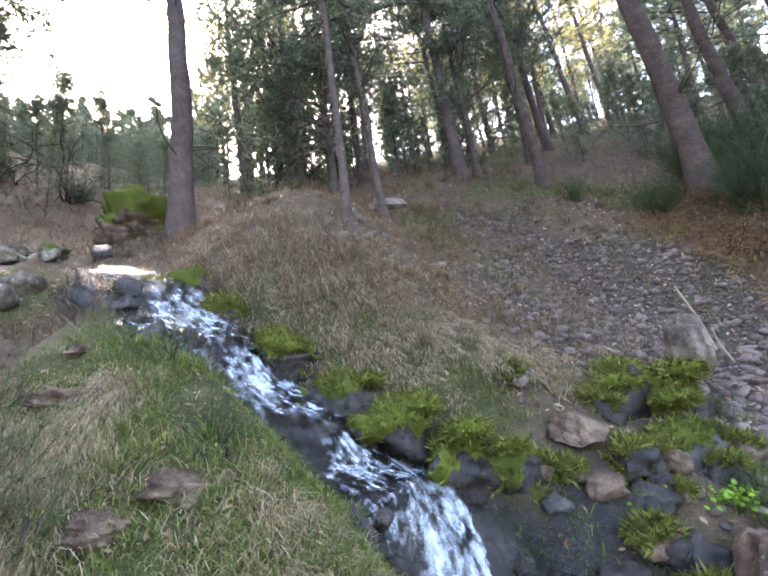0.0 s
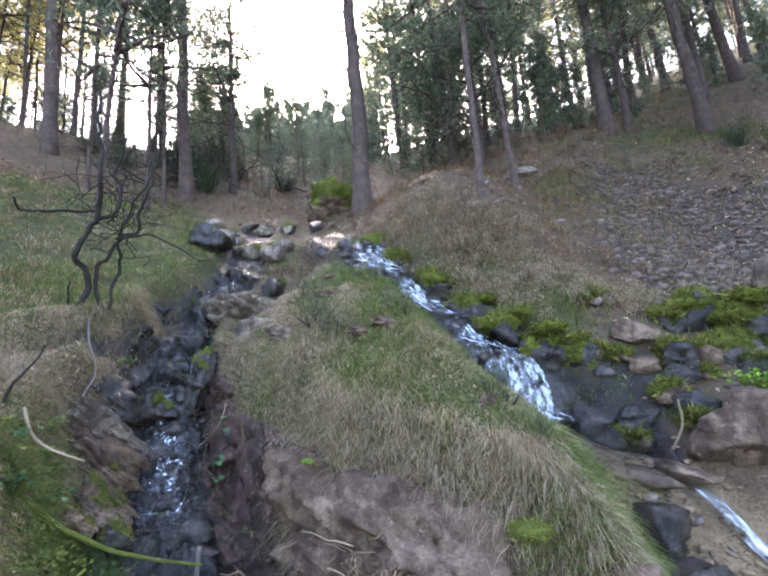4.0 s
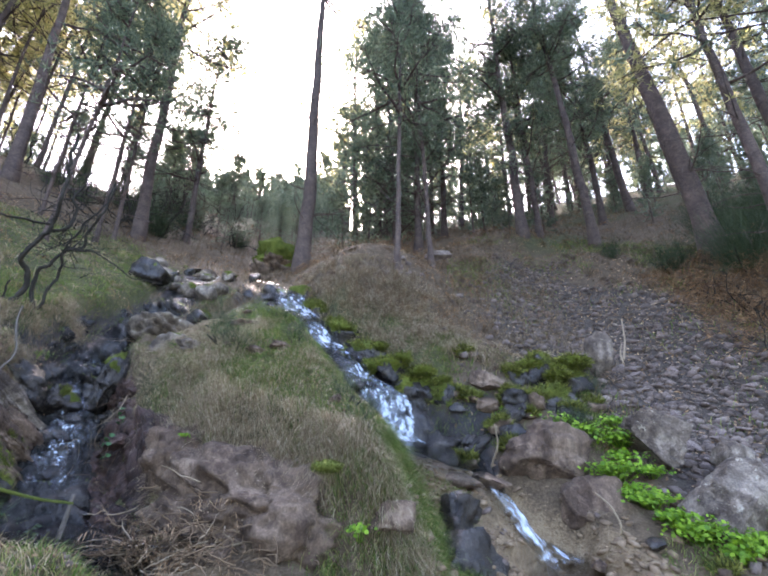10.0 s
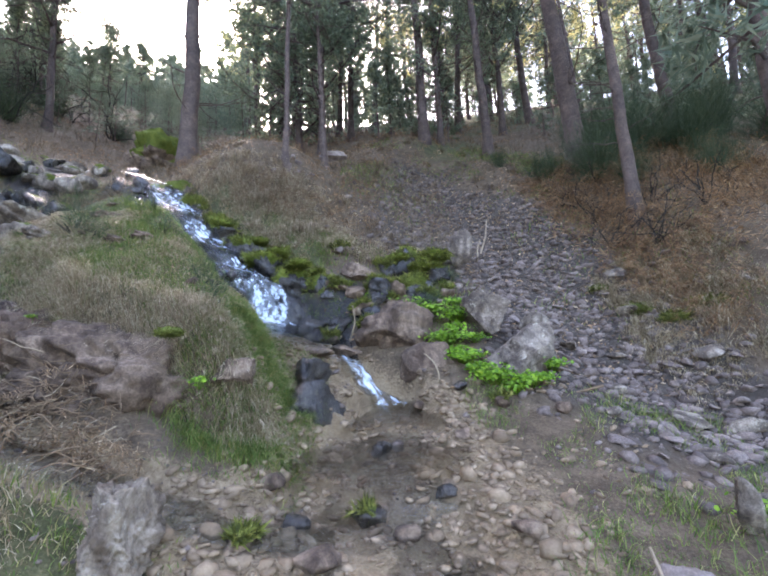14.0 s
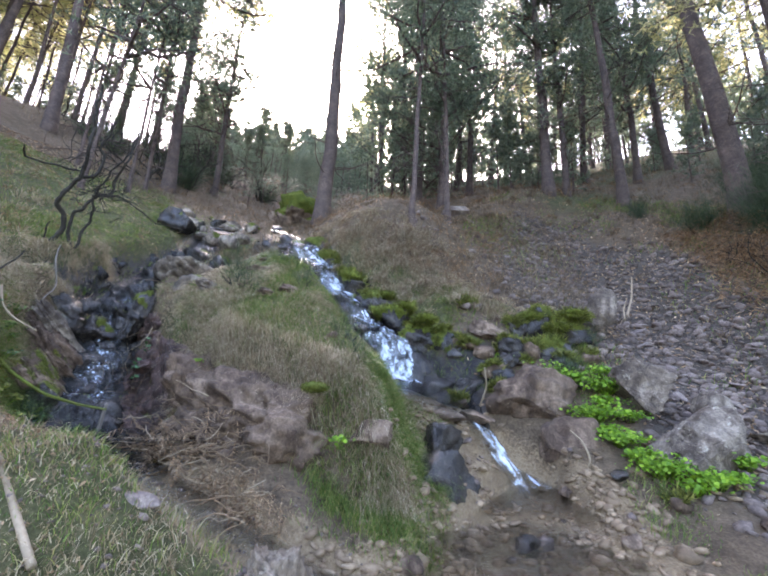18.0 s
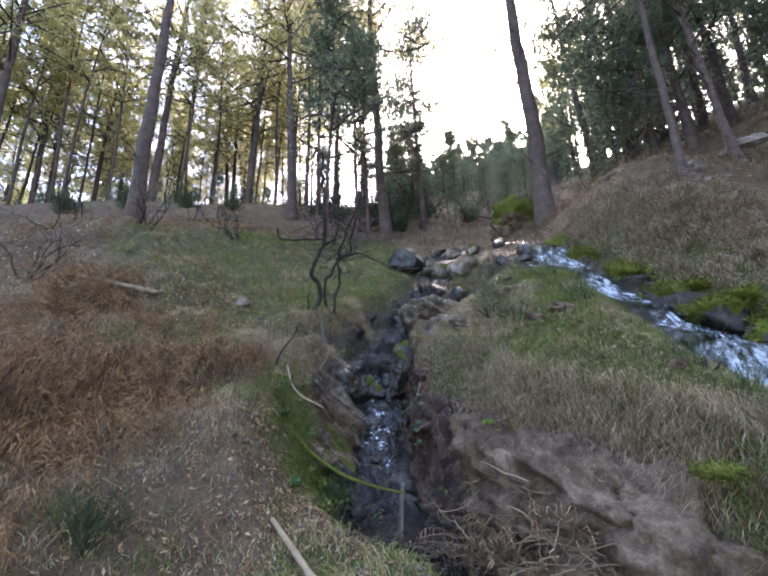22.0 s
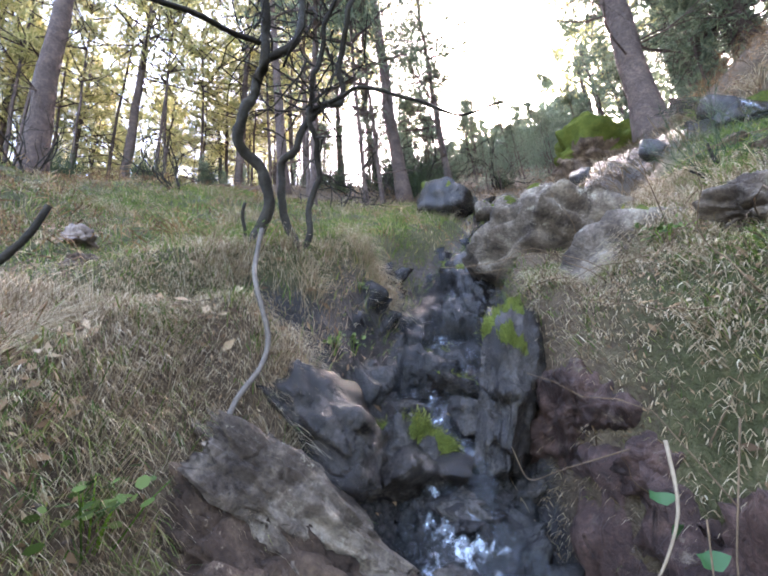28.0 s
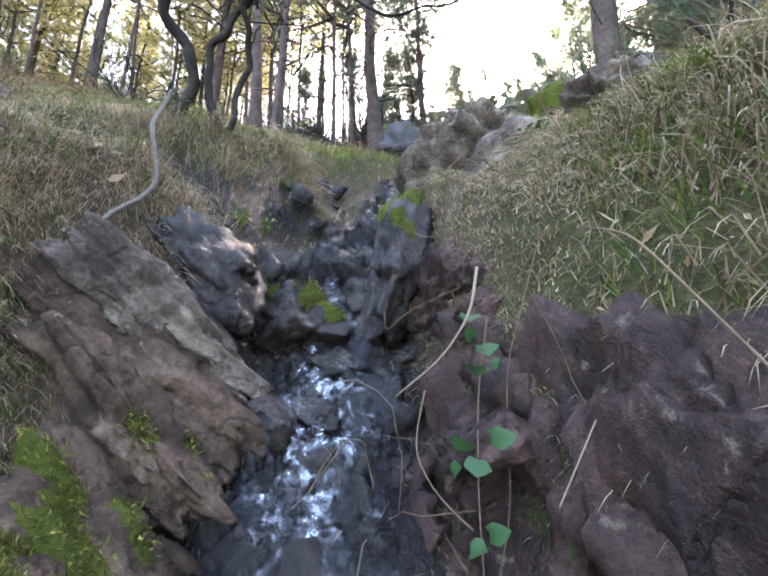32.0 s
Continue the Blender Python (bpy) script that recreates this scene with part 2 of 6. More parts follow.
def ground_material():
    """Soil, grass, straw and litter, stone dust and wet bed, by the ground's own cover."""
    m, t, b = material("forest ground", .9, .15)
    coord = t.nodes.new("ShaderNodeTexCoord").outputs["Object"]
    big, mid, small = noise_node(t, .9, 5, .6, coord), noise_node(t, 7, 5, .65, coord), noise_node(t, 55, 4, .7, coord)
    both = mix(t, .5, mid, small)
    soil = ramp(t, both, [(.3, (.032, .022, .013)), (.5, (.08, .056, .034)), (.7, (.16, .118, .074))])
    grass = ramp(t, both, [(.3, (.018, .020, .008)), (.5, (.055, .055, .022)), (.7, (.13, .11, .055))])
    straw = ramp(t, both, [(.3, (.034, .024, .016)), (.5, (.095, .067, .043)), (.72, (.20, .15, .10))])
    stone = ramp(t, both, [(.3, (.018, .014, .011)), (.5, (.052, .041, .032)), (.72, (.12, .098, .078))])
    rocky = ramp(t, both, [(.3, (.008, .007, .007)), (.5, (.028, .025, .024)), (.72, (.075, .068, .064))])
    bed = ramp(t, both, [(.3, (.055, .037, .021)), (.5, (.165, .116, .067)), (.72, (.31, .235, .148))])
    cover = t.nodes.new("ShaderNodeVertexColor")
    cover.layer_name = "cover"
    sep = t.nodes.new("ShaderNodeSeparateColor")
    t.links.new(cover.outputs["Color"], sep.inputs[0])

    def edge(fac):
        """A weight with a ragged rim."""
        a = t.nodes.new("ShaderNodeMath")
        a.operation = "ADD"
        t.links.new(fac, a.inputs[0])
        s = t.nodes.new("ShaderNodeMath")
        s.operation = "MULTIPLY_ADD"
        t.links.new(both, s.inputs[0])
        s.inputs[1].default_value, s.inputs[2].default_value = 1.2, -.6
        t.links.new(s.outputs[0], a.inputs[1])
        r = node(t, "ShaderNodeMapRange", **{"From Min": .35, "From Max": .65})
        t.links.new(a.outputs[0], r.inputs[0])
        return r.outputs[0]

    c = mix(t, ramp(t, big, [(.4, (0, 0, 0)), (.62, (1, 1, 1))]), soil, straw)
    c = mix(t, edge(sep.outputs[0]), c, grass)
    c = mix(t, edge(sep.outputs[1]), c, stone)
    c = mix(t, edge(sep.outputs[2]), c, bed)
    # alpha: wet dark rock, and shade coloured into the undercut below the meadow
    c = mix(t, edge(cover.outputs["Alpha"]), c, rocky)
    t.links.new(c, b.inputs["Base Color"])
    r = node(t, "ShaderNodeMapRange", **{"To Min": .92, "To Max": .35})
    t.links.new(sep.outputs[2], r.inputs[0])
    w = node(t, "ShaderNodeMapRange", **{"To Min": 1.0, "To Max": .16})
    t.links.new(cover.outputs["Alpha"], w.inputs[0])
    low = t.nodes.new("ShaderNodeMath")
    low.operation = "MINIMUM"
    t.links.new(r.outputs[0], low.inputs[0])
    t.links.new(w.outputs[0], low.inputs[1])
    t.links.new(low.outputs[0], b.inputs["Roughness"])
    bump(t, b, both, 1.0, .045)
    return m


GROUND = ground_material()


def water_material(name, foam, tint=(.86, .90, .90), grain=(5.5, 1.8, 1)):
    """Clear running water over its bed; foam: how readily it turns white."""
    m, t, b = material(name, .5, .3)
    coord = t.nodes.new("ShaderNodeTexCoord").outputs["UV"]
    mp = node(t, "ShaderNodeMapping", Scale=grain)
    t.links.new(coord, mp.inputs[0])
    f = mix(t, .45, noise_node(t, 2.4, 5, .62, mp.outputs[0]), noise_node(t, 7, 4, .6, mp.outputs[0]))
    b.inputs["Base Color"].default_value = (.66, .73, .80, 1)
    bump(t, b, f, 1.0, .03)
    ripple = node(t, "ShaderNodeBump", Strength=.9, Distance=.03)
    t.links.new(f, ripple.inputs["Height"])
    clear = t.nodes.new("ShaderNodeBsdfTransparent")
    clear.inputs[0].default_value = (*tint, 1)
    gloss = node(t, "ShaderNodeBsdfGlossy", Roughness=.06)
    fres = node(t, "ShaderNodeFresnel", IOR=1.36)
    t.links.new(ripple.outputs[0], gloss.inputs["Normal"])
    t.links.new(ripple.outputs[0], fres.inputs["Normal"])
    wet = t.nodes.new("ShaderNodeMixShader")
    t.links.new(fres.outputs[0], wet.inputs[0])
    t.links.new(clear.outputs[0], wet.inputs[1])
    t.links.new(gloss.outputs[0], wet.inputs[2])
    k = t.nodes.new("ShaderNodeVertexColor")
    k.layer_name = "foam"
    sub = t.nodes.new("ShaderNodeMath")
    sub.operation = "MULTIPLY_ADD"
    t.links.new(f, sub.inputs[0])
    sub.inputs[1].default_value, sub.inputs[2].default_value = 3.4, -1.7
    add = t.nodes.new("ShaderNodeMath")
    add.operation = "ADD"
    t.links.new(k.outputs["Color"], add.inputs[0])
    t.links.new(sub.outputs[0], add.inputs[1])
    r = node(t, "ShaderNodeMapRange", **{"From Min": .80 - foam, "From Max": 1.70 - foam})
    t.links.new(add.outputs[0], r.inputs[0])
    ms = t.nodes.new("ShaderNodeMixShader")
    t.links.new(r.outputs[0], ms.inputs[0])
    t.links.new(wet.outputs[0], ms.inputs[1])
    t.links.new(b.outputs[0], ms.inputs[2])
    t.links.new(ms.outputs[0], t.nodes["Material Output"].inputs["Surface"])
    return m


BROOK_WATER = water_material("rushing water", .24, (.95, .965, .96))
GULLY_WATER = water_material("trickling water", .10, grain=(13, 5, 1))


# ---- mesh helpers ----
def mesh_of(name, verts, faces, mat, smooth=False):
    """A mesh from arrays of corners and of faces with one number of sides."""
    verts, faces = np.asarray(verts, np.float32), np.asarray(faces, np.int32)
    me = bpy.data.meshes.new(name)
    n, k = faces.shape
    me.vertices.add(len(verts))
    me.vertices.foreach_set("co", verts.ravel())
    me.loops.add(n * k)
    me.loops.foreach_set("vertex_index", faces.ravel())
    me.polygons.add(n)
    me.polygons.foreach_set("loop_start", np.arange(0, n * k, k, dtype=np.int32))
    if smooth:
        me.polygons.foreach_set("use_smooth", np.ones(n, bool))
    me.materials.append(mat)
    me.update(calc_edges=True)
    return me


def part(name, me, parent, label=""):
    """A mesh as one part of a thing."""
    ob = new(name, me)
    ob.parent = parent
    if label:
        tagged(ob, label)
    return ob


def thing(name, label, category, group="", at=(0, 0, 0), kind=""):
    ob = new(name)
    ob.location = at
    ob.empty_display_size = .1
    return tagged(ob, label, category, group, kind)


def solo(name, me, label, category, group="", kind="", at=(0, 0, 0)):
    ob = new(name, me)
    ob.location = at
    return tagged(ob, label, category, group, kind)


def h1(x, y):
    return float(height(x, y))


def slope(x, y):
    e = .03
    return (height(x + e, y) - height(x - e, y)) / (2 * e), (height(x, y + e) - height(x, y - e)) / (2 * e)


def scatter(rng, n, box, weight):
    """n places in a box (x0, x1, y0, y1), as dense as weight(x, y), with their heights."""
    out, have = [], 0
    for _ in range(60):
        x, y = rng.uniform(box[0], box[1], n * 3), rng.uniform(box[2], box[3], n * 3)
        keep = rng.uniform(0, 1, n * 3) < weight(x, y)
        out.append(np.stack([x[keep], y[keep]], 1))
        have += keep.sum()
        if have >= n:
            break
    p = np.concatenate(out)[:n]
    return np.c_[p, height(p[:, 0], p[:, 1])]


def blades(rng, base, length, width, spread, droop, down, aim=None):
    """Bent blades from base: corners and triangles. droop: how far they hang over, down: how much of that is downhill."""
    n = len(base)
    sx, sy = slope(base[:, 0], base[:, 1])
    tame = 1 / np.maximum(1, np.hypot(sx, sy) / .8)
    sx, sy = sx * tame, sy * tame
    d = np.c_[rng.normal(0, spread, n) - .25 * sx, rng.normal(0, spread, n) - .25 * sy, np.ones(n)]
    d /= np.linalg.norm(d, axis=1)[:, None]
    ln = rng.uniform(*length, (n, 1)) * (.5 + .9 * step(fbm(base[:, 0] * 3.1, base[:, 1] * 3.1, 0, 19, 3), -.6, .7))[:, None]
    a = rng.uniform(0, 2 * math.pi, n) if aim is None else aim + rng.normal(0, .5, n)
    if aim is not None:
        d = d + np.c_[np.cos(a), np.sin(a), np.zeros(n)] * .5
        d /= np.linalg.norm(d, axis=1)[:, None]
    hang = np.c_[np.cos(a) * (1 - down) - sx * down * 1.3, np.sin(a) * (1 - down) - sy * down * 1.3, np.full(n, -1.0)] * rng.uniform(.4, 1.3, (n, 1)) * droop
    p1 = base + d * ln * .45
    d2 = d + hang
    d2 /= np.linalg.norm(d2, axis=1)[:, None]
    p2 = p1 + d2 * ln * .35
    d3 = d2 + hang
    d3 /= np.linalg.norm(d3, axis=1)[:, None]
    p3 = p2 + d3 * ln * .3
    b = rng.uniform(0, 2 * math.pi, n)
    w = np.c_[np.cos(b), np.sin(b), np.zeros(n)] * rng.uniform(*width, (n, 1))
    v = np.stack([base - w, base + w, p1 - w * .8, p1 + w * .8, p2 - w * .5, p2 + w * .5, p3], 1).reshape(-1, 3)
    f = np.array([(0, 1, 3), (0, 3, 2), (2, 3, 5), (2, 5, 4), (4, 5, 6)])
    return v, (np.arange(n)[:, None, None] * 7 + f[None]).reshape(-1, 3)


def tussocks(rng, base, per, girth, length, width, droop, down):
    """Clumps of blades that part from their middle and hang over."""
    n = len(base) * per
    a = rng.uniform(0, 2 * math.pi, n)
    r = np.abs(rng.normal(0, girth, n))
    p = np.repeat(base, per, 0) + np.c_[np.cos(a) * r, np.sin(a) * r, np.zeros(n)]
    p[:, 2] = height(p[:, 0], p[:, 1]) - .01
    return blades(rng, p, length, width, .25, droop, down, a)


class Pile:
    """Collects pieces with corners and triangles into one mesh."""

    def __init__(self):
        self.v, self.f, self.n = [], [], 0

    def add(self, v, f):
        v = np.asarray(v, float).reshape(-1, 3)
        self.v.append(v)
        self.f.append(np.asarray(f, int).reshape(-1, 3) + self.n)
        self.n += len(v)

    def mesh(self, name, mat, smooth=False):
        return mesh_of(name, np.concatenate(self.v), np.concatenate(self.f), mat, smooth)


def tube(points, radii, sides=6, rng=None, knobs=0.0):
    """A tapered tube along points, as corners and triangles."""
    p, r = np.asarray(points, float), np.asarray(radii, float)
    d = np.gradient(p, axis=0)
    d /= np.linalg.norm(d, axis=1)[:, None] + 1e-9
    a = np.zeros_like(d)
    c = np.cross((1.0, 0, 0) if abs(d[0, 2]) > .8 else (0, 0, 1.0), d[0])
    for i in range(len(d)):
        c = c - d[i] * (c @ d[i])
        c = c / (np.linalg.norm(c) + 1e-9)
        a[i] = c
    b = np.cross(d, a)
    ang = np.linspace(0, 2 * math.pi, sides, endpoint=False)
    rr = np.repeat(r[:, None], sides, 1)
    if knobs and rng is not None:
        rr = rr * (1 + knobs * rng.uniform(-1, 1, rr.shape))
    v = p[:, None] + rr[..., None] * (np.cos(ang)[None, :, None] * a[:, None] + np.sin(ang)[None, :, None] * b[:, None])
    m, f = len(p), []
    for i in range(m - 1):
        for j in range(sides):
            q, s = i * sides + j, i * sides + (j + 1) % sides
            f += [(q, s, s + sides), (q, s + sides, q + sides)]
    v = np.concatenate([v.reshape(-1, 3), p[:1], p[-1:]])
    for j in range(sides):
        f.append(((j + 1) % sides, j, m * sides))
        f.append(((m - 1) * sides + j, (m - 1) * sides + (j + 1) % sides, m * sides + 1))
    return v, f


def wander(rng, start, way, length, n, bend=.25, droop=0.0):
    """A crooked line from start."""
    p, d, out = np.array(start, float), np.array(way, float), []
    d /= np.linalg.norm(d)
    for _ in range(n + 1):
        out.append(p.copy())
        d = d + rng.normal(0, bend, 3) + [0, 0, -droop]
        d /= np.linalg.norm(d)
        p = p + d * length / n
    return np.array(out)


def ball(sub):
    bm = bmesh.new()
    bmesh.ops.create_icosphere(bm, subdivisions=sub, radius=1)
    v = np.array([q.co[:] for q in bm.verts])
    f = np.array([[q.index for q in g.verts] for g in bm.faces])
    bm.free()
    return v, f


BALLS = {s: ball(s) for s in (1, 2, 3, 4, 5, 6)}


MOSSY = {}


def shards(p, seed, size, low, high):
    """How far broken blocks stand out at the given places: every block has its own tilt and height, within -1 to 1."""
    rng = np.random.default_rng(seed)
    low, high = np.asarray(low, float), np.asarray(high, float)
    count = int(min(1400, max(14, np.prod(np.maximum((high - low) / size, 1.0)))))
    c = rng.uniform(low, high, (count, 3))
    tilt, rise = rng.normal(0, .55, (count, 3)), rng.uniform(-.6, .6, count)
    out = np.empty(len(p))
    for i in range(0, len(p), 4000):
        q = p[i:i + 4000]
        k = (((q[:, None] - c[None]) / [1.0, 1.0, .7]) ** 2).sum(2).argmin(1)
        out[i:i + 4000] = rise[k] + ((q - c[k]) / size * tilt[k]).sum(1)
    return np.clip(out, -1, 1)


def rock_mesh(name, seed, size, mat, sub=4, cuts=14, rough=.05, flat=.55, moss=None, moss_at=.55, boxy=3.0):
    """A broken stone: a blocky ball cut by flat faces, with a worn and pitted skin; moss: a second material, raised, on its upper side."""
    rng = np.random.default_rng(seed)
    v, f = BALLS[sub]
    v = v / (np.abs(v) ** boxy).sum(1)[:, None] ** (1 / boxy)
    for _ in range(cuts):
        n = rng.normal(size=3)
        n /= np.linalg.norm(n)
        d = rng.uniform(flat, 1.05)
        v = v - np.maximum(v @ n - d, 0)[:, None] * n
    v = v / np.abs(v).max(0)
    o = rng.uniform(-50, 50, 3)
    q = v * 1.7 + o
    nrm = v / (np.linalg.norm(v, axis=1)[:, None] + 1e-9)
    lump = rough * 1.6 * fbm(q[:, 0], q[:, 1], q[:, 2], seed, 3, .5)
    if sub > 3:
        lump = lump + rough * .55 * fbm(q[:, 0] * 6, q[:, 1] * 6, q[:, 2] * 9, seed + 3, 3, .6)
        tier = 2.6 * fbm(q[:, 0] * 1.3 + .4 * q[:, 2], q[:, 1] * 1.3, q[:, 2] * 2.6, seed + 5, 2)
        lump = lump + rough * .8 * (np.floor(tier) + step(tier - np.floor(tier), .7, 1.0))
        lump = lump - rough * 1.3 * np.clip(1 - np.abs(fbm(q[:, 0] * 1.9, q[:, 1] * 1.9, q[:, 2] * 1.2, seed + 9, 2)) / .09, 0, 1)
    if sub > 4:
        lump = lump + rough * .75 * shards(v, seed + 13, .55, (-1, -1, -1), (1, 1, 1)) + rough * .4 * shards(v, seed + 14, .26, (-1, -1, -1), (1, 1, 1))
    v = v + nrm * lump[:, None]
    k = None
    if moss:
        k = nrm[:, 2] + .7 * fbm(v[:, 0] * 2.4 + o[0], v[:, 1] * 2.4, v[:, 2] * 2.4, seed, 4)
        v = v + nrm * (np.clip((k - moss_at) * 3, 0, 1) * (.06 + .07 * fbm(q[:, 0] * 5, q[:, 1] * 5, q[:, 2] * 5, seed, 3)))[:, None]
    v = v * np.asarray(size)
    me = mesh_of(name, v, f, mat, sub > 2)
    if moss:
        me.materials.append(moss)
        on = k[f].mean(1) > moss_at
        me.polygons.foreach_set("material_index", on.astype(np.int32))
        MOSSY[me.name] = (v[f[on]].mean(1), nrm[f[on]].mean(1)) if on.any() else None
    return me


# ---- the shape of the land ----
def lattice(ix, iy, iz, seed):
    """A hash of lattice corners, 0 to 1."""
    n = (ix * 374761393 + iy * 668265263 + iz * 1274126177 + seed * 974711) & 0xFFFFFFFF
    n = ((n ^ (n >> 13)) * 1274126177) & 0xFFFFFFFF
    n = ((n ^ (n >> 15)) * 1103515245) & 0xFFFFFFFF
    return ((n ^ (n >> 16)) & 0xFFFFFF) / 16777215.0


def vnoise(x, y, z=0.0, seed=0):
    """Smooth value noise, -1 to 1."""
    x, y, z = np.broadcast_arrays(np.asarray(x, float), np.asarray(y, float), np.asarray(z, float))
    fx, fy, fz = np.floor(x), np.floor(y), np.floor(z)
    ix, iy, iz = fx.astype(np.int64), fy.astype(np.int64), fz.astype(np.int64)
    u, v, w = x - fx, y - fy, z - fz
    u, v, w = u * u * (3 - 2 * u), v * v * (3 - 2 * v), w * w * (3 - 2 * w)
    out = 0.0
    for dx in (0, 1):
        for dy in (0, 1):
            for dz in (0, 1):
                k = (u if dx else 1 - u) * (v if dy else 1 - v) * (w if dz else 1 - w)
                out = out + k * lattice(ix + dx, iy + dy, iz + dz, seed)
    return out * 2 - 1


def fbm(x, y, z=0.0, seed=0, octaves=4, rough=0.5):
    out, amp, f = 0.0, 1.0, 1.0
    for i in range(octaves):
        out = out + amp * vnoise(np.asarray(x) * f, np.asarray(y) * f, np.asarray(z) * f, seed + 17 * i)
        amp, f = amp * rough, f * 2.03
    return out


def soft(v, w):
    """A rounded max(v, 0)."""
    return w * np.logaddexp(0, np.asarray(v, float) / w)


def step(v, a, b):
    t = np.clip((np.asarray(v, float) - a) / (b - a), 0, 1)
    return t * t * (3 - 2 * t)


def along(x, y, line):
    """Distance to a line of (x, y, z, half width), and the line's height and half width at the nearest place."""
    x, y = np.asarray(x, float), np.asarray(y, float)
    best, hz, hw = np.full(x.shape, 1e9), np.zeros(x.shape), np.zeros(x.shape)
    for (x0, y0, z0, w0), (x1, y1, z1, w1) in zip(line, line[1:]):
        dx, dy = x1 - x0, y1 - y0
        t = np.clip(((x - x0) * dx + (y - y0) * dy) / (dx * dx + dy * dy), 0, 1)
        d = np.hypot(x - x0 - t * dx, y - y0 - t * dy)
        near = d < best
        best, hz, hw = np.where(near, d, best), np.where(near, z0 + t * (z1 - z0), hz), np.where(near, w0 + t * (w1 - w0), hw)
    return best, hz, hw


def level_near(x, y, line):
    """The height of a line near a place, blended smoothly along it."""
    p = np.array(line)
    s = np.linspace(0, len(p) - 1, 4 * len(p))
    q = np.stack([np.interp(s, np.arange(len(p)), p[:, k]) for k in range(3)], 1)
    top, low = 0.0, 1e-9
    for a, b, c in q:
        w = np.exp(-np.hypot(x - a, y - b) / .16)
        top, low = top + w * c, low + w
    return top / low


# the right-hand brook with its fall, and the dark gully with its pond
BROOK = [(-2.3, 3.3, 3.62, .2), (-1.68, 2.78, 3.26, .28), (-1.32, 2.58, 3.05, .32), (-1.15, 2.46, 2.72, .34), (-.76, 2.22, 2.44, .36), (-.58, 2.1, 2.14, .36), (-.14, 1.88, 1.86, .35), (.0, 1.8, 1.64, .36), (.3, 1.66, 1.5, .36), (.46, 1.5, .96, .38),
         (.62, 1.38, .92, .34), (1.0, 1.16, .80, .30), (1.30, 1.0, .62, .12), (1.5, .92, .36, .13), (1.68, .86, .14, .15), (1.72, .35, .06, .30), (1.6, -.1, -.06, .4), (1.58, -.5, -.2, .42), (1.9, -1.4, -.46, .36), (2.4, -2.6, -.8, .36), (3.2, -5, -1.5, .36)]
GULLY = [(-4.3, 4.6, 4.5, .2), (-3.6, 3.2, 3.62, .2), (-3.0, 2.25, 2.86, .22), (-2.76, 1.35, 2.2, .22), (-2.66, .95, 1.86, .2), (-2.44, .62, 1.5, .18), (-2.2, .33, 1.08, .2), (-1.8, -.02, .6, .22),
         (-1.4, -.3, .40, .3), (-1.0, -.4, .38, .4), (-.45, -.66, .30, .16), (.25, -.72, .1, .14), (.85, -.8, -.1, .16), (1.4, -.75, -.22, .2)]
SCREE = [(4.2, -1.5, 0, .9), (4.35, .6, 0, .8), (4.0, 2.2, 0, .9), (3.2, 4.0, 0, 1.0), (2.6, 5.6, 0, .8), (3.0, 7.2, 0, .6)]


def rim_line(y):
    """The edge of the meadow above the gully."""
    return np.interp(y, (-.6, -.24, 0, .18, .57, .8), (-2.74, -2.74, -2.70, -2.64, -2.82, -2.92))


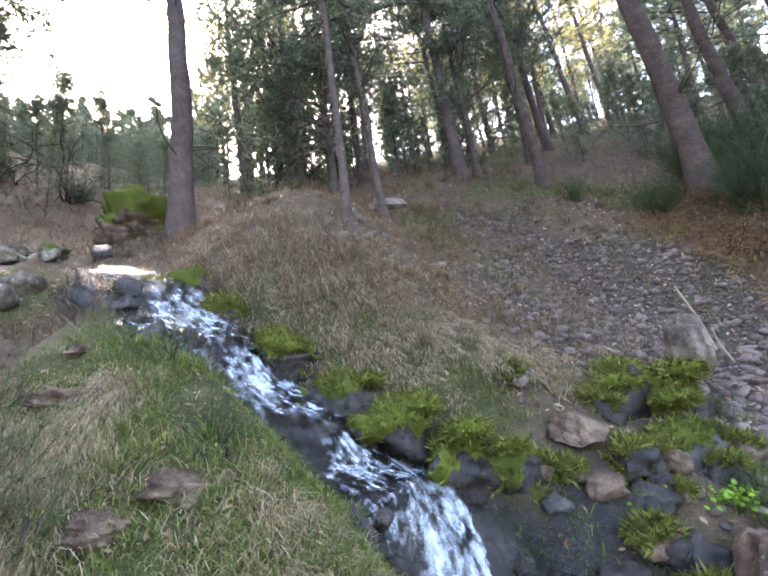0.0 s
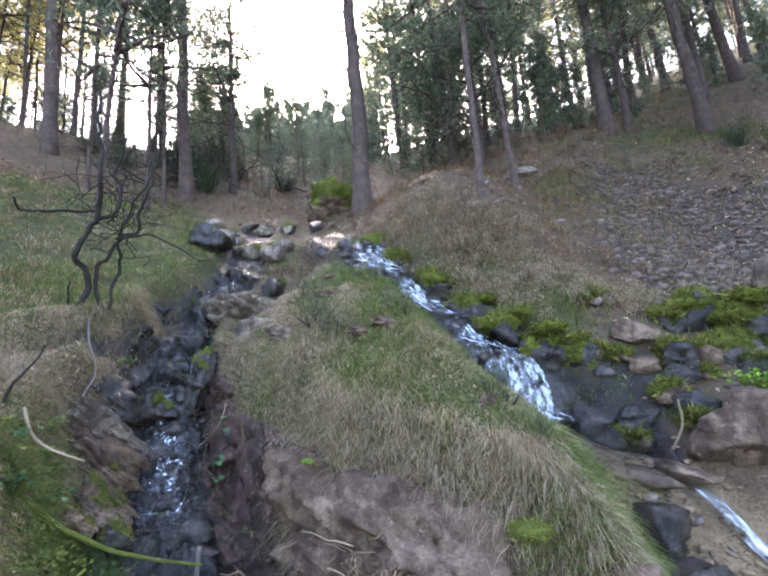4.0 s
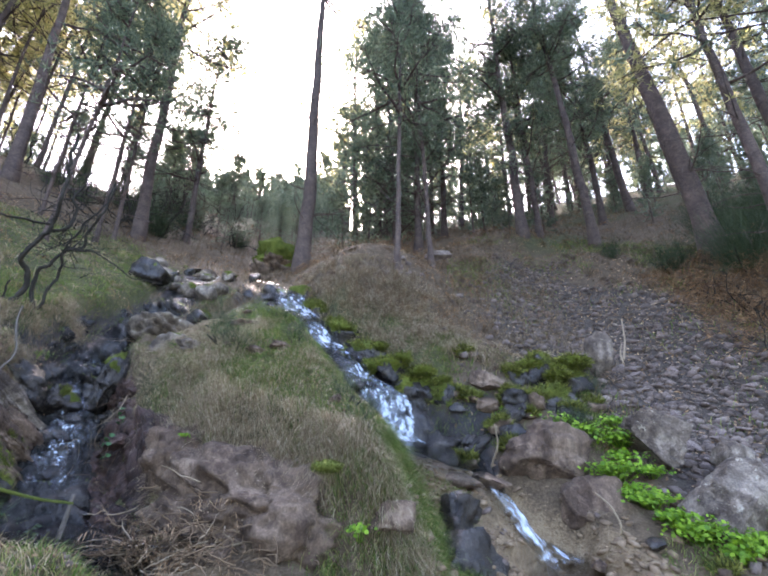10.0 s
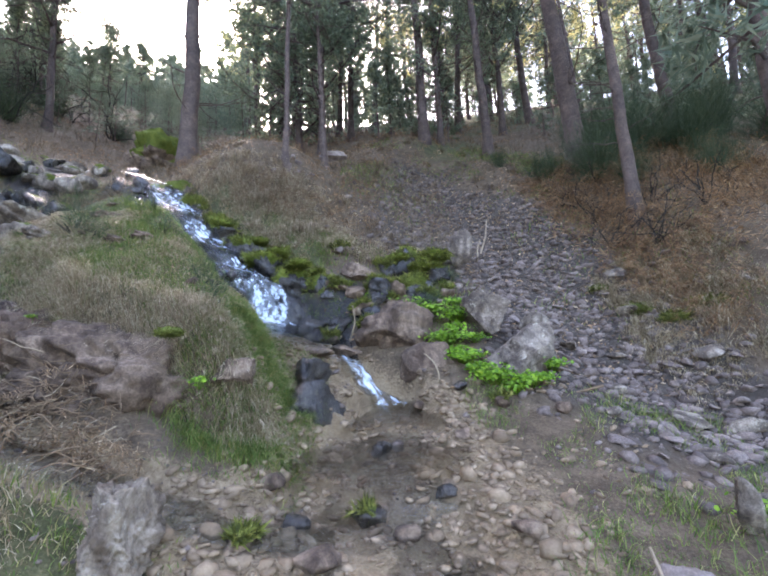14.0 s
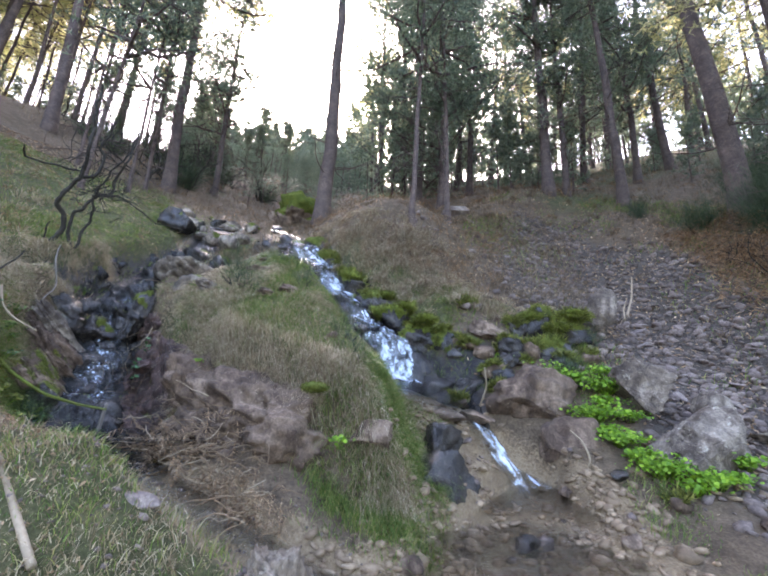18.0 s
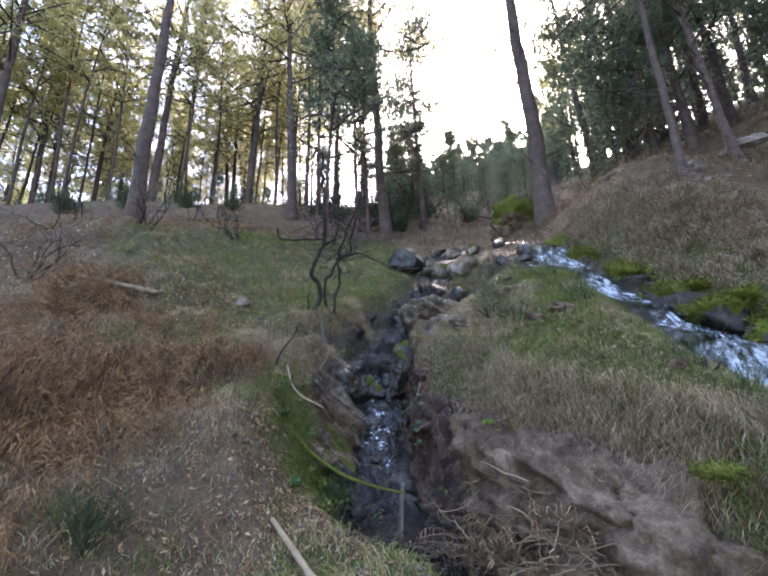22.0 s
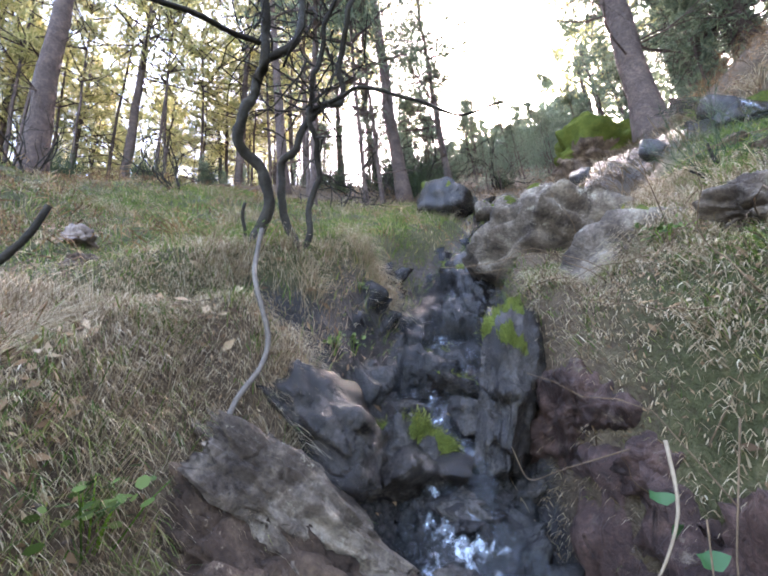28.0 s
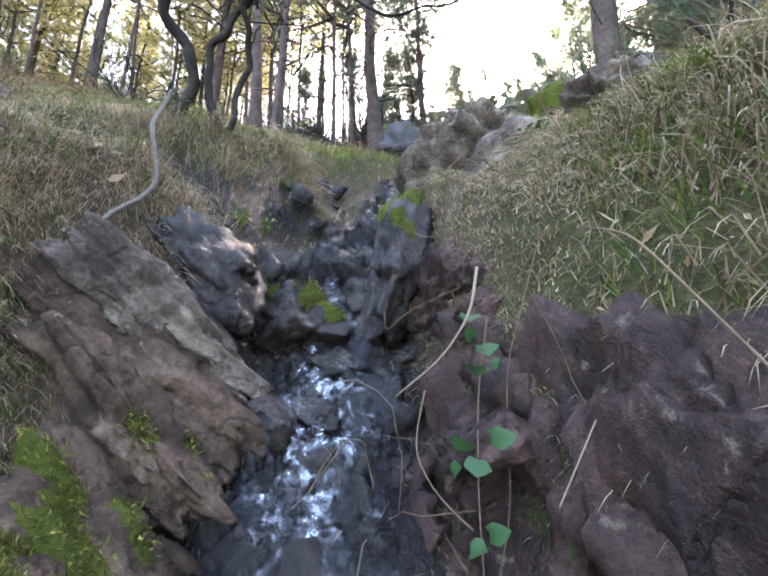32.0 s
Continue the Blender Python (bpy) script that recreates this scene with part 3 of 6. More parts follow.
def height(x, y, fine=True):
    """The ground's height."""
    x, y = np.asarray(x, float), np.asarray(y, float)
    # wall of the valley on the right and ahead
    zr = .33 * y - .06 + .47 * soft(y - .6, .25) - .2 * soft(y - 11, 2.0) - .3 * soft(y - 75, 6) + .10 * soft(x - 5, 1.0)
    # left-hand wall, with a shelf behind its crest
    s = -x + .2 * vnoise(x * .3, y * .3, 0, 5)
    zl = .36 + .60 * s - .55 * soft(s - 12.3, .7) + .30 * y + .17 * soft(y - 7, 2.0) - .18 * soft(-1.0 - y, .4) - .25 * soft(y - 75, 6)
    k = .35
    z = k * np.logaddexp(zr / k, zl / k)
    # spur between the two brooks
    z = z + 1.62 * np.exp(-((x + .6) / 1.6) ** 2 - ((y - 3.95) / 1.5) ** 2)
    z = z + .55 * np.exp(-((x + 2.7) / 1.0) ** 2 - ((y - 5.5) / 1.3) ** 2)
    z = z + .32 * np.exp(-((x - 1.0) / .7) ** 2 - ((y - 2.3) / .55) ** 2)
    z = z + .5 * np.exp(-((x - .9) / 1.6) ** 2 - ((y - 6.2) / 1.6) ** 2)
    z = z + .5 * np.exp(-((x - 2.2) / 1.5) ** 2 - ((y - 9) / 2.0) ** 2)
    # stony chute on the right and the bank beyond it
    d, _, w = along(x, y, SCREE)
    z = z - .42 * np.exp(-(d / w) ** 2) * step(y, -1.5, 1.5)
    z = z + .75 * step(x - .25 * vnoise(y * .7, 3.1, 0, 8), 5.0, 6.2) * step(y, -1.5, 1.0) * step(7.5 - y, 0, 3)
    # grassy knoll over the big boulder
    ztop = 1.36 + .70 * (y - .1) - .12 * np.abs(x + 1.35) ** 1.7
    db, _, _ = along(x, y, BROOK)
    ztop = np.minimum(ztop, level_near(x, y, BROOK[:16]) + .08 + .26 * db)
    front = -.14 + .22 * ((x - .3) / 1.35) ** 2 - .14 * step(x, .35, .7) + .22 * step(-.55 - x, 0, .4) + .07 * vnoise(x * 2.2, 0, 0, 3)
    inside = step(x, -2.25, -1.75) * step(1.12 - x - .25 * (y + .2), -.05, .45) * step(y - front, -.03, .16) * step(2.75 - y, 0, .5)
    z = np.maximum(z, z + (ztop - z) * inside)
    z = z + .03 * np.exp(-((x + 2.55) / .45) ** 2 - ((y + .25) / .5) ** 2)
    # hollow shelf in front of the knoll, bank of the left-hand slope
    bank = step(-1.62 - .7 * np.clip(y + .75, -.5, .7) - x - .10 * vnoise(y * 2.3, 1.7, 0, 4), 0, .55)
    low = .43 + .30 * np.minimum(y + 1.0, .15) - .03 * x + .45 * soft(-2.2 - x, .4) - .22 * np.exp(-((x + 1.0) / .55) ** 2 - ((y + .2) / .38) ** 2)
    z = z + (np.minimum(z, low) - z) * (1 - bank) * step(front - .02 - y, -.06, .14) * step(1.3 - x, 0, .8)
    if fine:
        z = z + .035 * fbm(x * 1.6, y * 1.6, 0, 11, 5) + .10 * fbm(x * .35, y * .35, 0, 21, 3) * step(np.hypot(x, y), 3, 9)
    # tussocks and hollows of the bracken bank
    z = z + (.26 * np.abs(fbm(x * 1.3, y * 1.8, 0, 33, 3)) + .08 * np.abs(fbm(x * 3.2, y * 4.2, 0, 34, 2))) * step(-2.5 - x, 0, 1.2) * step(-.3 - y, 0, .8) * step(x + 9, 0, 3)
    # bracken lip over a hollow on the left-hand bank
    lip = np.interp(y, (-2.7, -2.17, -1.69, -1.2, -.75), (-2.8, -2.72, -2.66, -2.5, -2.4)) + .12 * vnoise(y * 2.6, 4.4, 0, 55)
    on = step(y, -3.2, -2.4) * step(-.62 - y, 0, .3) * (.45 + .55 * step(vnoise(y * 1.9, 8.1, 0, 56), -.5, .3))
    z = z + on * (.12 * np.exp(-((x - lip + .14) / .2) ** 2) - .26 * np.exp(-((x - lip - .2) / .15) ** 2))
    # undercut edge of the meadow over the gully
    rim = rim_line(y) + .05 * vnoise(y * 5.2, 2.2, 0, 58)
    on = step(y, -.75, -.35) * step(.85 - y, 0, .25)
    z = z + on * (.07 * np.exp(-((x - rim + .10) / .12) ** 2) - (.18 + .14 * np.exp(-((y - .08) / .22) ** 2)) * np.exp(-((x - rim - .11) / .09) ** 2))
    # broken ledges beside the gully
    if fine:
        d, _, _ = along(x, y, GULLY)
        z = z + .09 * (.5 - np.abs(fbm(x * 3.4, y * 3.4, 0, 37, 3))) * np.exp(-(d / .7) ** 2) * step(-1.3 - x, 0, .4)
    for line, cut in ((BROOK, .0), (GULLY, .0)):
        d, h, w = along(x, y, line)
        bed = h - .05 + .02 * (fbm(x * 5, y * 5, 0, 31, 2) if fine else 0)
        k = 1 - step(d, w, w * 1.1 + .2)
        z = z + (bed - z) * k * np.where(z > bed, 1, .85)
    return z


# ---- the ground ----
def spaced(lo, a, b, hi, fine, growth):
    """Coordinates that are fine from a to b and widen outwards."""
    mid = list(np.arange(a, b, fine))
    out, s, q = [], fine, mid[-1]
    while q < hi:
        s *= growth
        q += s
        out.append(q)
    inn, s, q = [], fine, a
    while q > lo:
        s *= growth
        q -= s
        inn.append(q)
    return np.array(inn[::-1] + mid + out)


def zones(x, y):
    """How much grass, loose stone, stream bed, and wet or shade-darkened ground there is, 0 to 1 each."""
    n1, n2 = fbm(x * 1.3, y * 1.3, 0, 41, 4), fbm(x * .5, y * .5, 0, 51, 3)
    knoll = step(x, -2.2, -1.4) * step(1.1 - x, -.1, .4) * step(y, -.15, .15) * step(3.1 - y, 0, .4)
    meadow = step(-2.2 - x, 0, .7) * step(y + 1.95 + .1 * x, -.3, .6) * step(4.5 - y - .3 * n1, 0, 1.2) * step(x + 7.2, 0, 1.5)
    lawn = step(1.1 - x, 0, .6) * step(-.8 - y, -.1, .3) * step(x + 1.6, 0, .8) * step(y + 3.6 - .5 * n1, 0, 1.2)
    far = step(np.hypot(x, y), 7, 16) * .6
    upper = .9 * np.exp(-((x - 3.8) / 1.2) ** 2 - ((y - 8.6) / 1.2) ** 2) + .45 * np.exp(-((x + .3) / 1.0) ** 2 - ((y - 3.0) / .5) ** 2)
    grass = np.clip(.85 * knoll + .95 * meadow + .75 * lawn + far + upper + .22 * n1 + .15 * n2, 0, 1)
    d, _, w = along(x, y, SCREE)
    field = step(x, .6, 1.3) * step(y + .35 * x, 1.7, 2.7) * step(5.4 - y, 0, 1.0) * step(5.2 - x, 0, .8)
    stone = np.clip(1.25 * np.exp(-(d / (w * 1.1)) ** 2) + .45 * field + .3 * n1, 0, 1) * step(y, -1.0, .6) * step(7.6 - y, 0, 1.0)
    d1, _, w1 = along(x, y, BROOK)
    d2, _, w2 = along(x, y, GULLY)
    flat = step(x, .55, 1.1) * step(2.75 - x - .2 * y, 0, .6) * step(1.1 - y, 0, .5) * step(y + 2.6, 0, 1)
    bed = np.clip(np.maximum(1 - step(d1, w1, w1 + .25), 1 - step(d2, w2, w2 + .2)) + .95 * flat + .15 * n1, 0, 1)
    wet = np.clip(1.1 - step(d2, w2, w2 + .2), 0, 1) * step(-.3 - x, 0, .4) + np.clip(1 - step(d1, w1, w1 + .25), 0, 1) * step(y - 1.15, 0, .25)
    wet = wet + .9 * np.exp(-((x - 1.3) / .5) ** 2 - ((y - 1.72) / .4) ** 2)
    # shade of the hollow under the meadow's rim, laid into the dark cover
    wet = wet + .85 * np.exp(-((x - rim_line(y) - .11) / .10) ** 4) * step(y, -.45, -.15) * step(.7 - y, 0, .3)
    return grass, stone, bed, np.clip(wet + .2 * n1 * (wet > .02), 0, 1)


gx, gy = spaced(-260, -5.2, 6.4, 260, .05, 1.07), spaced(-60, -3.4, 6.0, 300, .05, 1.07)
GX, GY = np.meshgrid(gx, gy)
GZ = height(GX, GY)
nx, ny = len(gx), len(gy)
idx = np.arange(nx * ny).reshape(ny, nx)
gv = np.stack([GX.ravel(), GY.ravel(), GZ.ravel()], 1)
gf = np.stack([idx[:-1, :-1].ravel(), idx[:-1, 1:].ravel(), idx[1:, 1:].ravel(), idx[1:, :-1].ravel()], 1)
ground_mesh = mesh_of("ground", gv, gf, GROUND, True)
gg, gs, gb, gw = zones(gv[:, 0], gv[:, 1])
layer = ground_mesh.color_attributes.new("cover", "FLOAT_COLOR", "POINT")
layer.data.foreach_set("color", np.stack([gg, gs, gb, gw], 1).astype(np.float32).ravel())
ground = solo("ground", ground_mesh, "steep forest hillside of grass, soil, straw and stony debris", "ground", kind="structure")


# ---- water ----
def water_strip(name, line, mat, foam, label, raise_by=.0, cols=9, wide=1.0):
    """A sheet of water down a bed; foam(s, side) tells how broken it is, s from 0 to 1."""
    p = np.array(line)
    seg = np.r_[0, np.cumsum(np.linalg.norm(np.diff(p[:, :3], axis=0), axis=1))]
    n = int(seg[-1] / .035)
    s = np.linspace(0, seg[-1], n)
    c = np.stack([np.interp(s, seg, p[:, k]) for k in range(4)], 1)
    for _ in range(6):
        c[1:-1] = (c[:-2] + 2 * c[1:-1] + c[2:]) / 4
    d = np.gradient(c[:, :2], axis=0)
    d /= np.linalg.norm(d, axis=1)[:, None] + 1e-9
    side = np.stack([d[:, 1], -d[:, 0]], 1)
    k = np.linspace(-1, 1, cols)
    wid = c[:, 3][:, None] * wide * (1 + .42 * vnoise(s[:, None] * 5, np.sign(k)[None, :] * 5 + 9, 0, 71))
    xy = c[:, None, :2] + side[:, None] * (k[None, :, None] * wid[..., None])
    z = c[:, 2][:, None] + raise_by - .03 * k[None] ** 2 + .022 * fbm(xy[..., 0] * 7, xy[..., 1] * 7, s[:, None] * 3, 77, 3) * np.clip(foam(s[:, None] / seg[-1], k[None]) + .25, .15, 1)
    v = np.concatenate([xy, z[..., None]], 2).reshape(-1, 3)
    ii = np.arange(n * cols).reshape(n, cols)
    f = np.stack([ii[:-1, :-1].ravel(), ii[:-1, 1:].ravel(), ii[1:, 1:].ravel(), ii[1:, :-1].ravel()], 1)
    me = mesh_of(name, v, f, mat, True)
    uv = me.uv_layers.new(name="flow")
    uvs = np.stack([np.broadcast_to(k[None] * .5 * wid, (n, cols)), np.broadcast_to(s[:, None], (n, cols))], 2).reshape(-1, 2)
    uv.data.foreach_set("uv", uvs[f.ravel()].astype(np.float32).ravel())
    fo = np.broadcast_to(foam(s[:, None] / seg[-1], k[None]), (n, cols)).ravel()
    at = me.color_attributes.new("foam", "FLOAT_COLOR", "POINT")
    at.data.foreach_set("color", np.repeat(fo[:, None], 4, 1).astype(np.float32).ravel())
    ob = solo(name, me, label, "water", kind="structure")
    ob.visible_shadow = False
    return ob


BROOK_FOAM = (.2, .55, .85, .5, .85, .5, .85, .6, .95, .5, -.3, .4, .95, .6, -.3)
# white where the trickle breaks, and its glints coloured in as white too
GULLY_FOAM_GLINTS = (.3, .45, .55, .6, .5, .75, .65, .4, -.2, -.6, -.6, -.4, -.4)


def foam_along(line, values):
    p = np.array(line)
    s = np.r_[0, np.cumsum(np.linalg.norm(np.diff(p[:, :3], axis=0), axis=1))]
    values = values[:len(s)]
    return lambda t, k: np.interp(t * s[-1], s, values) - .45 * np.abs(k) ** 2


water_strip("brook", BROOK[1:16], BROOK_WATER, foam_along(BROOK[1:16], BROOK_FOAM), "clear mountain brook tumbling down dark rocks in white falls", .05, 19, 1.58)
water_strip("streamlet", BROOK[15:20], BROOK_WATER, lambda t, k: -.55 + 0 * t + 0 * k, "shallow clear streamlet running over the gravel", -.012, 15, 1.0)
water_strip("gully_brook", GULLY[1:], GULLY_WATER, foam_along(GULLY[1:], GULLY_FOAM_GLINTS), "thin dark trickle running down a rocky gully to a pond", .004, 13, .8)


def pond(name, cx, cy, z, rx, ry, mat, label, waves=.004):
    """A level sheet of water whose rim lies under the bank."""
    r, k = np.meshgrid(np.linspace(0, 1, 40), np.linspace(0, 2 * math.pi, 120, endpoint=False))
    x, y = cx + r * rx * np.cos(k), cy + r * ry * np.sin(k)
    v = np.stack([x.ravel(), y.ravel(), (z + waves * fbm(x * 8, y * 16, 0, 91, 2)).ravel()], 1)
    i = np.arange(120 * 40).reshape(120, 40)
    j = np.roll(i, -1, 0)
    f = np.stack([i[:, :-1].ravel(), i[:, 1:].ravel(), j[:, 1:].ravel(), j[:, :-1].ravel()], 1)
    me = mesh_of(name, v, f, mat, True)
    uv = me.uv_layers.new(name="flow")
    uv.data.foreach_set("uv", (v[f.ravel()][:, :2] * [.5, 2.0]).astype(np.float32).ravel())
    at = me.color_attributes.new("foam", "FLOAT_COLOR", "POINT")
    at.data.foreach_set("color", np.tile(np.array([-.6, -.6, -.6, 1], np.float32), len(v)))
    ob = solo(name, me, label, "water", kind="structure")
    ob.visible_shadow = False
    return ob


pond("pond", -1.02, -.2, .445, .8, .52, GULLY_WATER, "small dark rippled pond at the foot of the gully", .014)
# the sun's disc, low over the far trees
disc_material = bpy.data.materials.new("sun disc")
disc_material.use_nodes = True
disc_tree = disc_material.node_tree
glow = node(disc_tree, "ShaderNodeEmission", Color=(1, .93, .8, 1), Strength=60.0)
disc_tree.links.new(glow.outputs[0], disc_tree.nodes["Material Output"].inputs["Surface"])
DISC = (math.sin(radians(-23.0)) * math.cos(radians(34.3)), math.cos(radians(-23.0)) * math.cos(radians(34.3)), math.sin(radians(34.3)))
bv, bf = BALLS[4]
solo("sun_disc", mesh_of("sun_disc", bv * 40, bf, disc_material, True), "white disc of the low sun behind the trees", "sun", kind="structure", at=tuple(2000 * c for c in DISC))

pond("clear_pool", 1.6, .05, .0, .62, .62, BROOK_WATER, "shallow clear pool over tan sand below the brook")


# ---- trees ----
def pine_meshes(seed, tall, girth, crown_from, spread, tufts, needles, dead=16, twigs=3, tip=(7, .08, .22, .008, .018)):
    """Trunk, limbs and crown of a Scots pine with its foot at the origin."""
    rng = np.random.default_rng(seed)
    n = 22
    zz = np.linspace(-.5, tall, n)
    sway = np.cumsum(rng.normal(0, .018, (n, 2)), axis=0) * (tall / 14)
    sway -= sway[1]
    pts = np.c_[sway, zz]
    u = np.clip(zz / tall, 0, 1)
    rad = girth * (1 - .86 * u) * (1 + .55 * np.exp(-np.maximum(zz, 0) / .22))
    tv, tf = tube(pts, rad, 14 if twigs > 1 else 7, rng, .05)
    trunk = mesh_of("trunk", tv, tf, BARK, True)
    at = lambda z: np.array([np.interp(z, zz, pts[:, 0]), np.interp(z, zz, pts[:, 1]), z])
    crown, boughs_made = Pile(), []
    for _ in range(dead):
        limb = Pile()
        z = rng.uniform(.10, crown_from + .1) * tall
        a = rng.uniform(0, 2 * math.pi)
        ln = rng.uniform(.4, 1.7) * spread / 2.2
        w = wander(rng, at(z), (math.cos(a), math.sin(a), rng.uniform(-.15, .35)), ln, 5, .22)
        limb.add(*tube(w, np.linspace(.016, .004, 6), 4))
        for _ in range(twigs if twigs > 1 else 0):
            q = w[rng.integers(2, 5)]
            limb.add(*tube(wander(rng, q, rng.normal(size=3), ln * .4, 3, .3), [.006, .005, .004, .002], 3))
        boughs_made.append(limb)
    tips = []
    boughs = int(22 + tall)
    for i in range(boughs):
        limb = Pile()
        t = rng.uniform(0, 1) ** .8
        z = (crown_from + (1 - crown_from) * t) * tall
        a = i * 2.4 + rng.uniform(-.5, .5)
        ln = spread * (1.05 - .8 * t) * rng.uniform(.65, 1.15)
        w = wander(rng, at(z), (math.cos(a), math.sin(a), rng.uniform(-.2, .4)), ln, 6, .16, -.02)
        limb.add(*(tube(w, np.linspace(.035 * (1.1 - t * .7), .006, 7), 5) if twigs > 1 else tube(w[::3], [.032, .02, .007], 3)))
        for j in range(1, 7):
            for _ in range(twigs):
                q = wander(rng, w[j], w[min(j, 6)] - w[0] + rng.normal(0, .9, 3), ln * rng.uniform(.15, .38), 3, .3)
                if twigs > 1:
                    limb.add(*tube(q, [.008, .006, .004, .003], 3))
                tips += [q[1], q[2], q[3]]
        boughs_made.append(limb)
    tips.append(at(tall))
    tips = np.array(tips)
    pick = tips[rng.integers(0, len(tips), tufts)] + rng.normal(0, 1, (tufts, 3)) * [.2, .2, .07]
    k = tip[0]
    base = np.repeat(pick, k, 0)
    d = rng.normal(size=(tufts * k, 3)) + [0, 0, .35]
    d /= np.linalg.norm(d, axis=1)[:, None]
    side = np.cross(d, rng.normal(size=d.shape))
    side /= np.linalg.norm(side, axis=1)[:, None]
    ln = rng.uniform(tip[1], tip[2], (tufts * k, 1))
    wd = rng.uniform(tip[3], tip[4], (tufts * k, 1))
    v = np.stack([base - side * wd, base + side * wd, base + d * ln], 1).reshape(-1, 3)
    crown.add(v, np.arange(len(v)).reshape(-1, 3))
    joined = Pile()
    for limb in boughs_made:
        for v, f in zip(limb.v, limb.f):
            joined.add(v, f - f.min())
    return dict(trunk=trunk, branches=[q.mesh("branch", BARK) for q in boughs_made], limbs=joined.mesh("limbs", BARK), crown=crown.mesh("crown", needles))


def tree_thing(meshes, label, group, m, name="pine_tree", near=True):
    t = thing(name, label, "pine tree", group)
    part("trunk", meshes["trunk"], t)
    if near:
        for me in meshes["branches"]:
            part("branch", me, t)
    else:
        tagged(part("boughwork", meshes["limbs"], t), kind="stuff")
    tagged(part("crown", meshes["crown"], t), kind="stuff")
    t.matrix_basis = m
    return t


PINES = [pine_meshes(100 + i, *a) for i, a in enumerate([
    (13.0, .15, .34, 2.6, 3000, NEEDLES), (11.0, .12, .06, 2.7, 4200, NEEDLES), (13.5, .14, .40, 2.9, 2800, SUNLIT_NEEDLES), (10.5, .105, .18, 2.2, 2800, NEEDLES), (9.5, .062, .42, 1.7, 1500, NEEDLES)])]
FAR_TIP, WOOD_TIP = (6, .16, .38, .015, .034), (5, .4, .95, .05, .12)
FAR_PINES = [pine_meshes(140 + i, *a, 1, FAR_TIP) for i, a in enumerate([
    (13.0, .15, .24, 3.0, 820, FAR_NEEDLES, 8), (11.0, .13, .14, 3.0, 900, FAR_NEEDLES, 8), (14.0, .14, .32, 3.2, 720, SUNLIT_NEEDLES, 10), (12.0, .065, .38, 1.8, 330, SUNLIT_NEEDLES, 6)])]
WOOD_PINES = [pine_meshes(150 + i, *a, 1, WOOD_TIP) for i, a in enumerate([(12.0, .13, .06, 2.4, 200, NEEDLES, 1), (10.0, .11, .03, 2.5, 200, NEEDLES, 1), (13.0, .14, .2, 2.6, 190, NEEDLES, 1)])]
SLIM = pine_meshes(120, 6.5, .04, .35, 1.0, 600, NEEDLES, 20)
BARE = pine_meshes(121, 12.5, .175, .66, 2.2, 1200, SUNLIT_NEEDLES, 30)


def stand(meshes, x, y, lean, turn, size, label, group="pines of the slope", name="pine_tree", near=True):
    """lean: (degrees towards +x, degrees towards +y)."""
    m = Matrix.Translation((x, y, h1(x, y) - .05)) @ pose(0, 0, 0, -lean[1], lean[0], 0) @ pose(0, 0, 0, 0, 0, turn) @ Matrix.Diagonal((size, size, size, 1))
    return tree_thing(meshes, label, group, m, name, near)


NAMED = [
    (BARE, -2.25, 4.95, (0, -1), 20, 1.0, "tall straight pine on the spur beside the falls"),
    (PINES[4], .12, 3.55, (0, 0), 40, .85, "slim reddish pine on the grassy spur"),
    (PINES[4], .62, 4.6, (-1, 0), 140, .9, "slim reddish pine on the grassy spur"),
    (PINES[1], -.9, 9.6, (-2, 0), 10, 1.0, "dense dark pine behind the spur"),
    (PINES[1], -.1, 9.2, (1, 0), 80, 1.05, "dense dark pine behind the spur"),
    (PINES[1], -1.7, 10.6, (-2, 0), 190, 1.05, "dense dark pine behind the spur"),
    (PINES[3], .7, 10.8, (0, 0), 120, 1.1, "dense dark pine behind the spur"),
    (PINES[0], 3.05, 8.4, (-1, 0), 0, 1.0, "dark pine at the top of the stony slope"),
    (PINES[3], 3.55, 8.7, (0, 0), 60, .9, "slender dark pine at the top of the stony slope"),
    (PINES[0], 4.75, 7.9, (-2, 0), 200, .9, "pine leaning over the stony slope"),
    (PINES[3], 6.2, 11.0, (0, 0), 70, 1.1, "dark pine higher on the slope"),
    (PINES[0], 7.4, 16.5, (0, 0), 170, 1.0, "pine higher on the slope"),
    (BARE, 5.75, 5.0, (-4, 0), 250, 1.1, "thick grey pine leaning out above the broom shrubs"),
    (PINES[2], 5.5, 3.05, (-1, 0), 310, .72, "thin pine on the bracken bank"),
    (PINES[0], 9.6, 7.4, (-2, 0), 100, 1.1, "thick pine above the bracken bank"),
    (BARE, -7.35, -.9, (2, 0), 300, .82, "pale-barked pine alone on the grassy bank"),
    (PINES[2], -9.2, 3.5, (-6, 0), 15, 1.05, "leaning pine on the crest of the bank"),
    (PINES[2], -6.5, 4.8, (-2, 0), 130, 1.05, "thick pine beside the upper gully"),
    (PINES[3], -6.9, 6.9, (0, 0), 60, .9, "bare-topped pine beside the upper gully"),
]
for mesh_set, x, y, lean, turn, size, label in NAMED:
    stand(mesh_set, x, y, lean, turn, size, label)
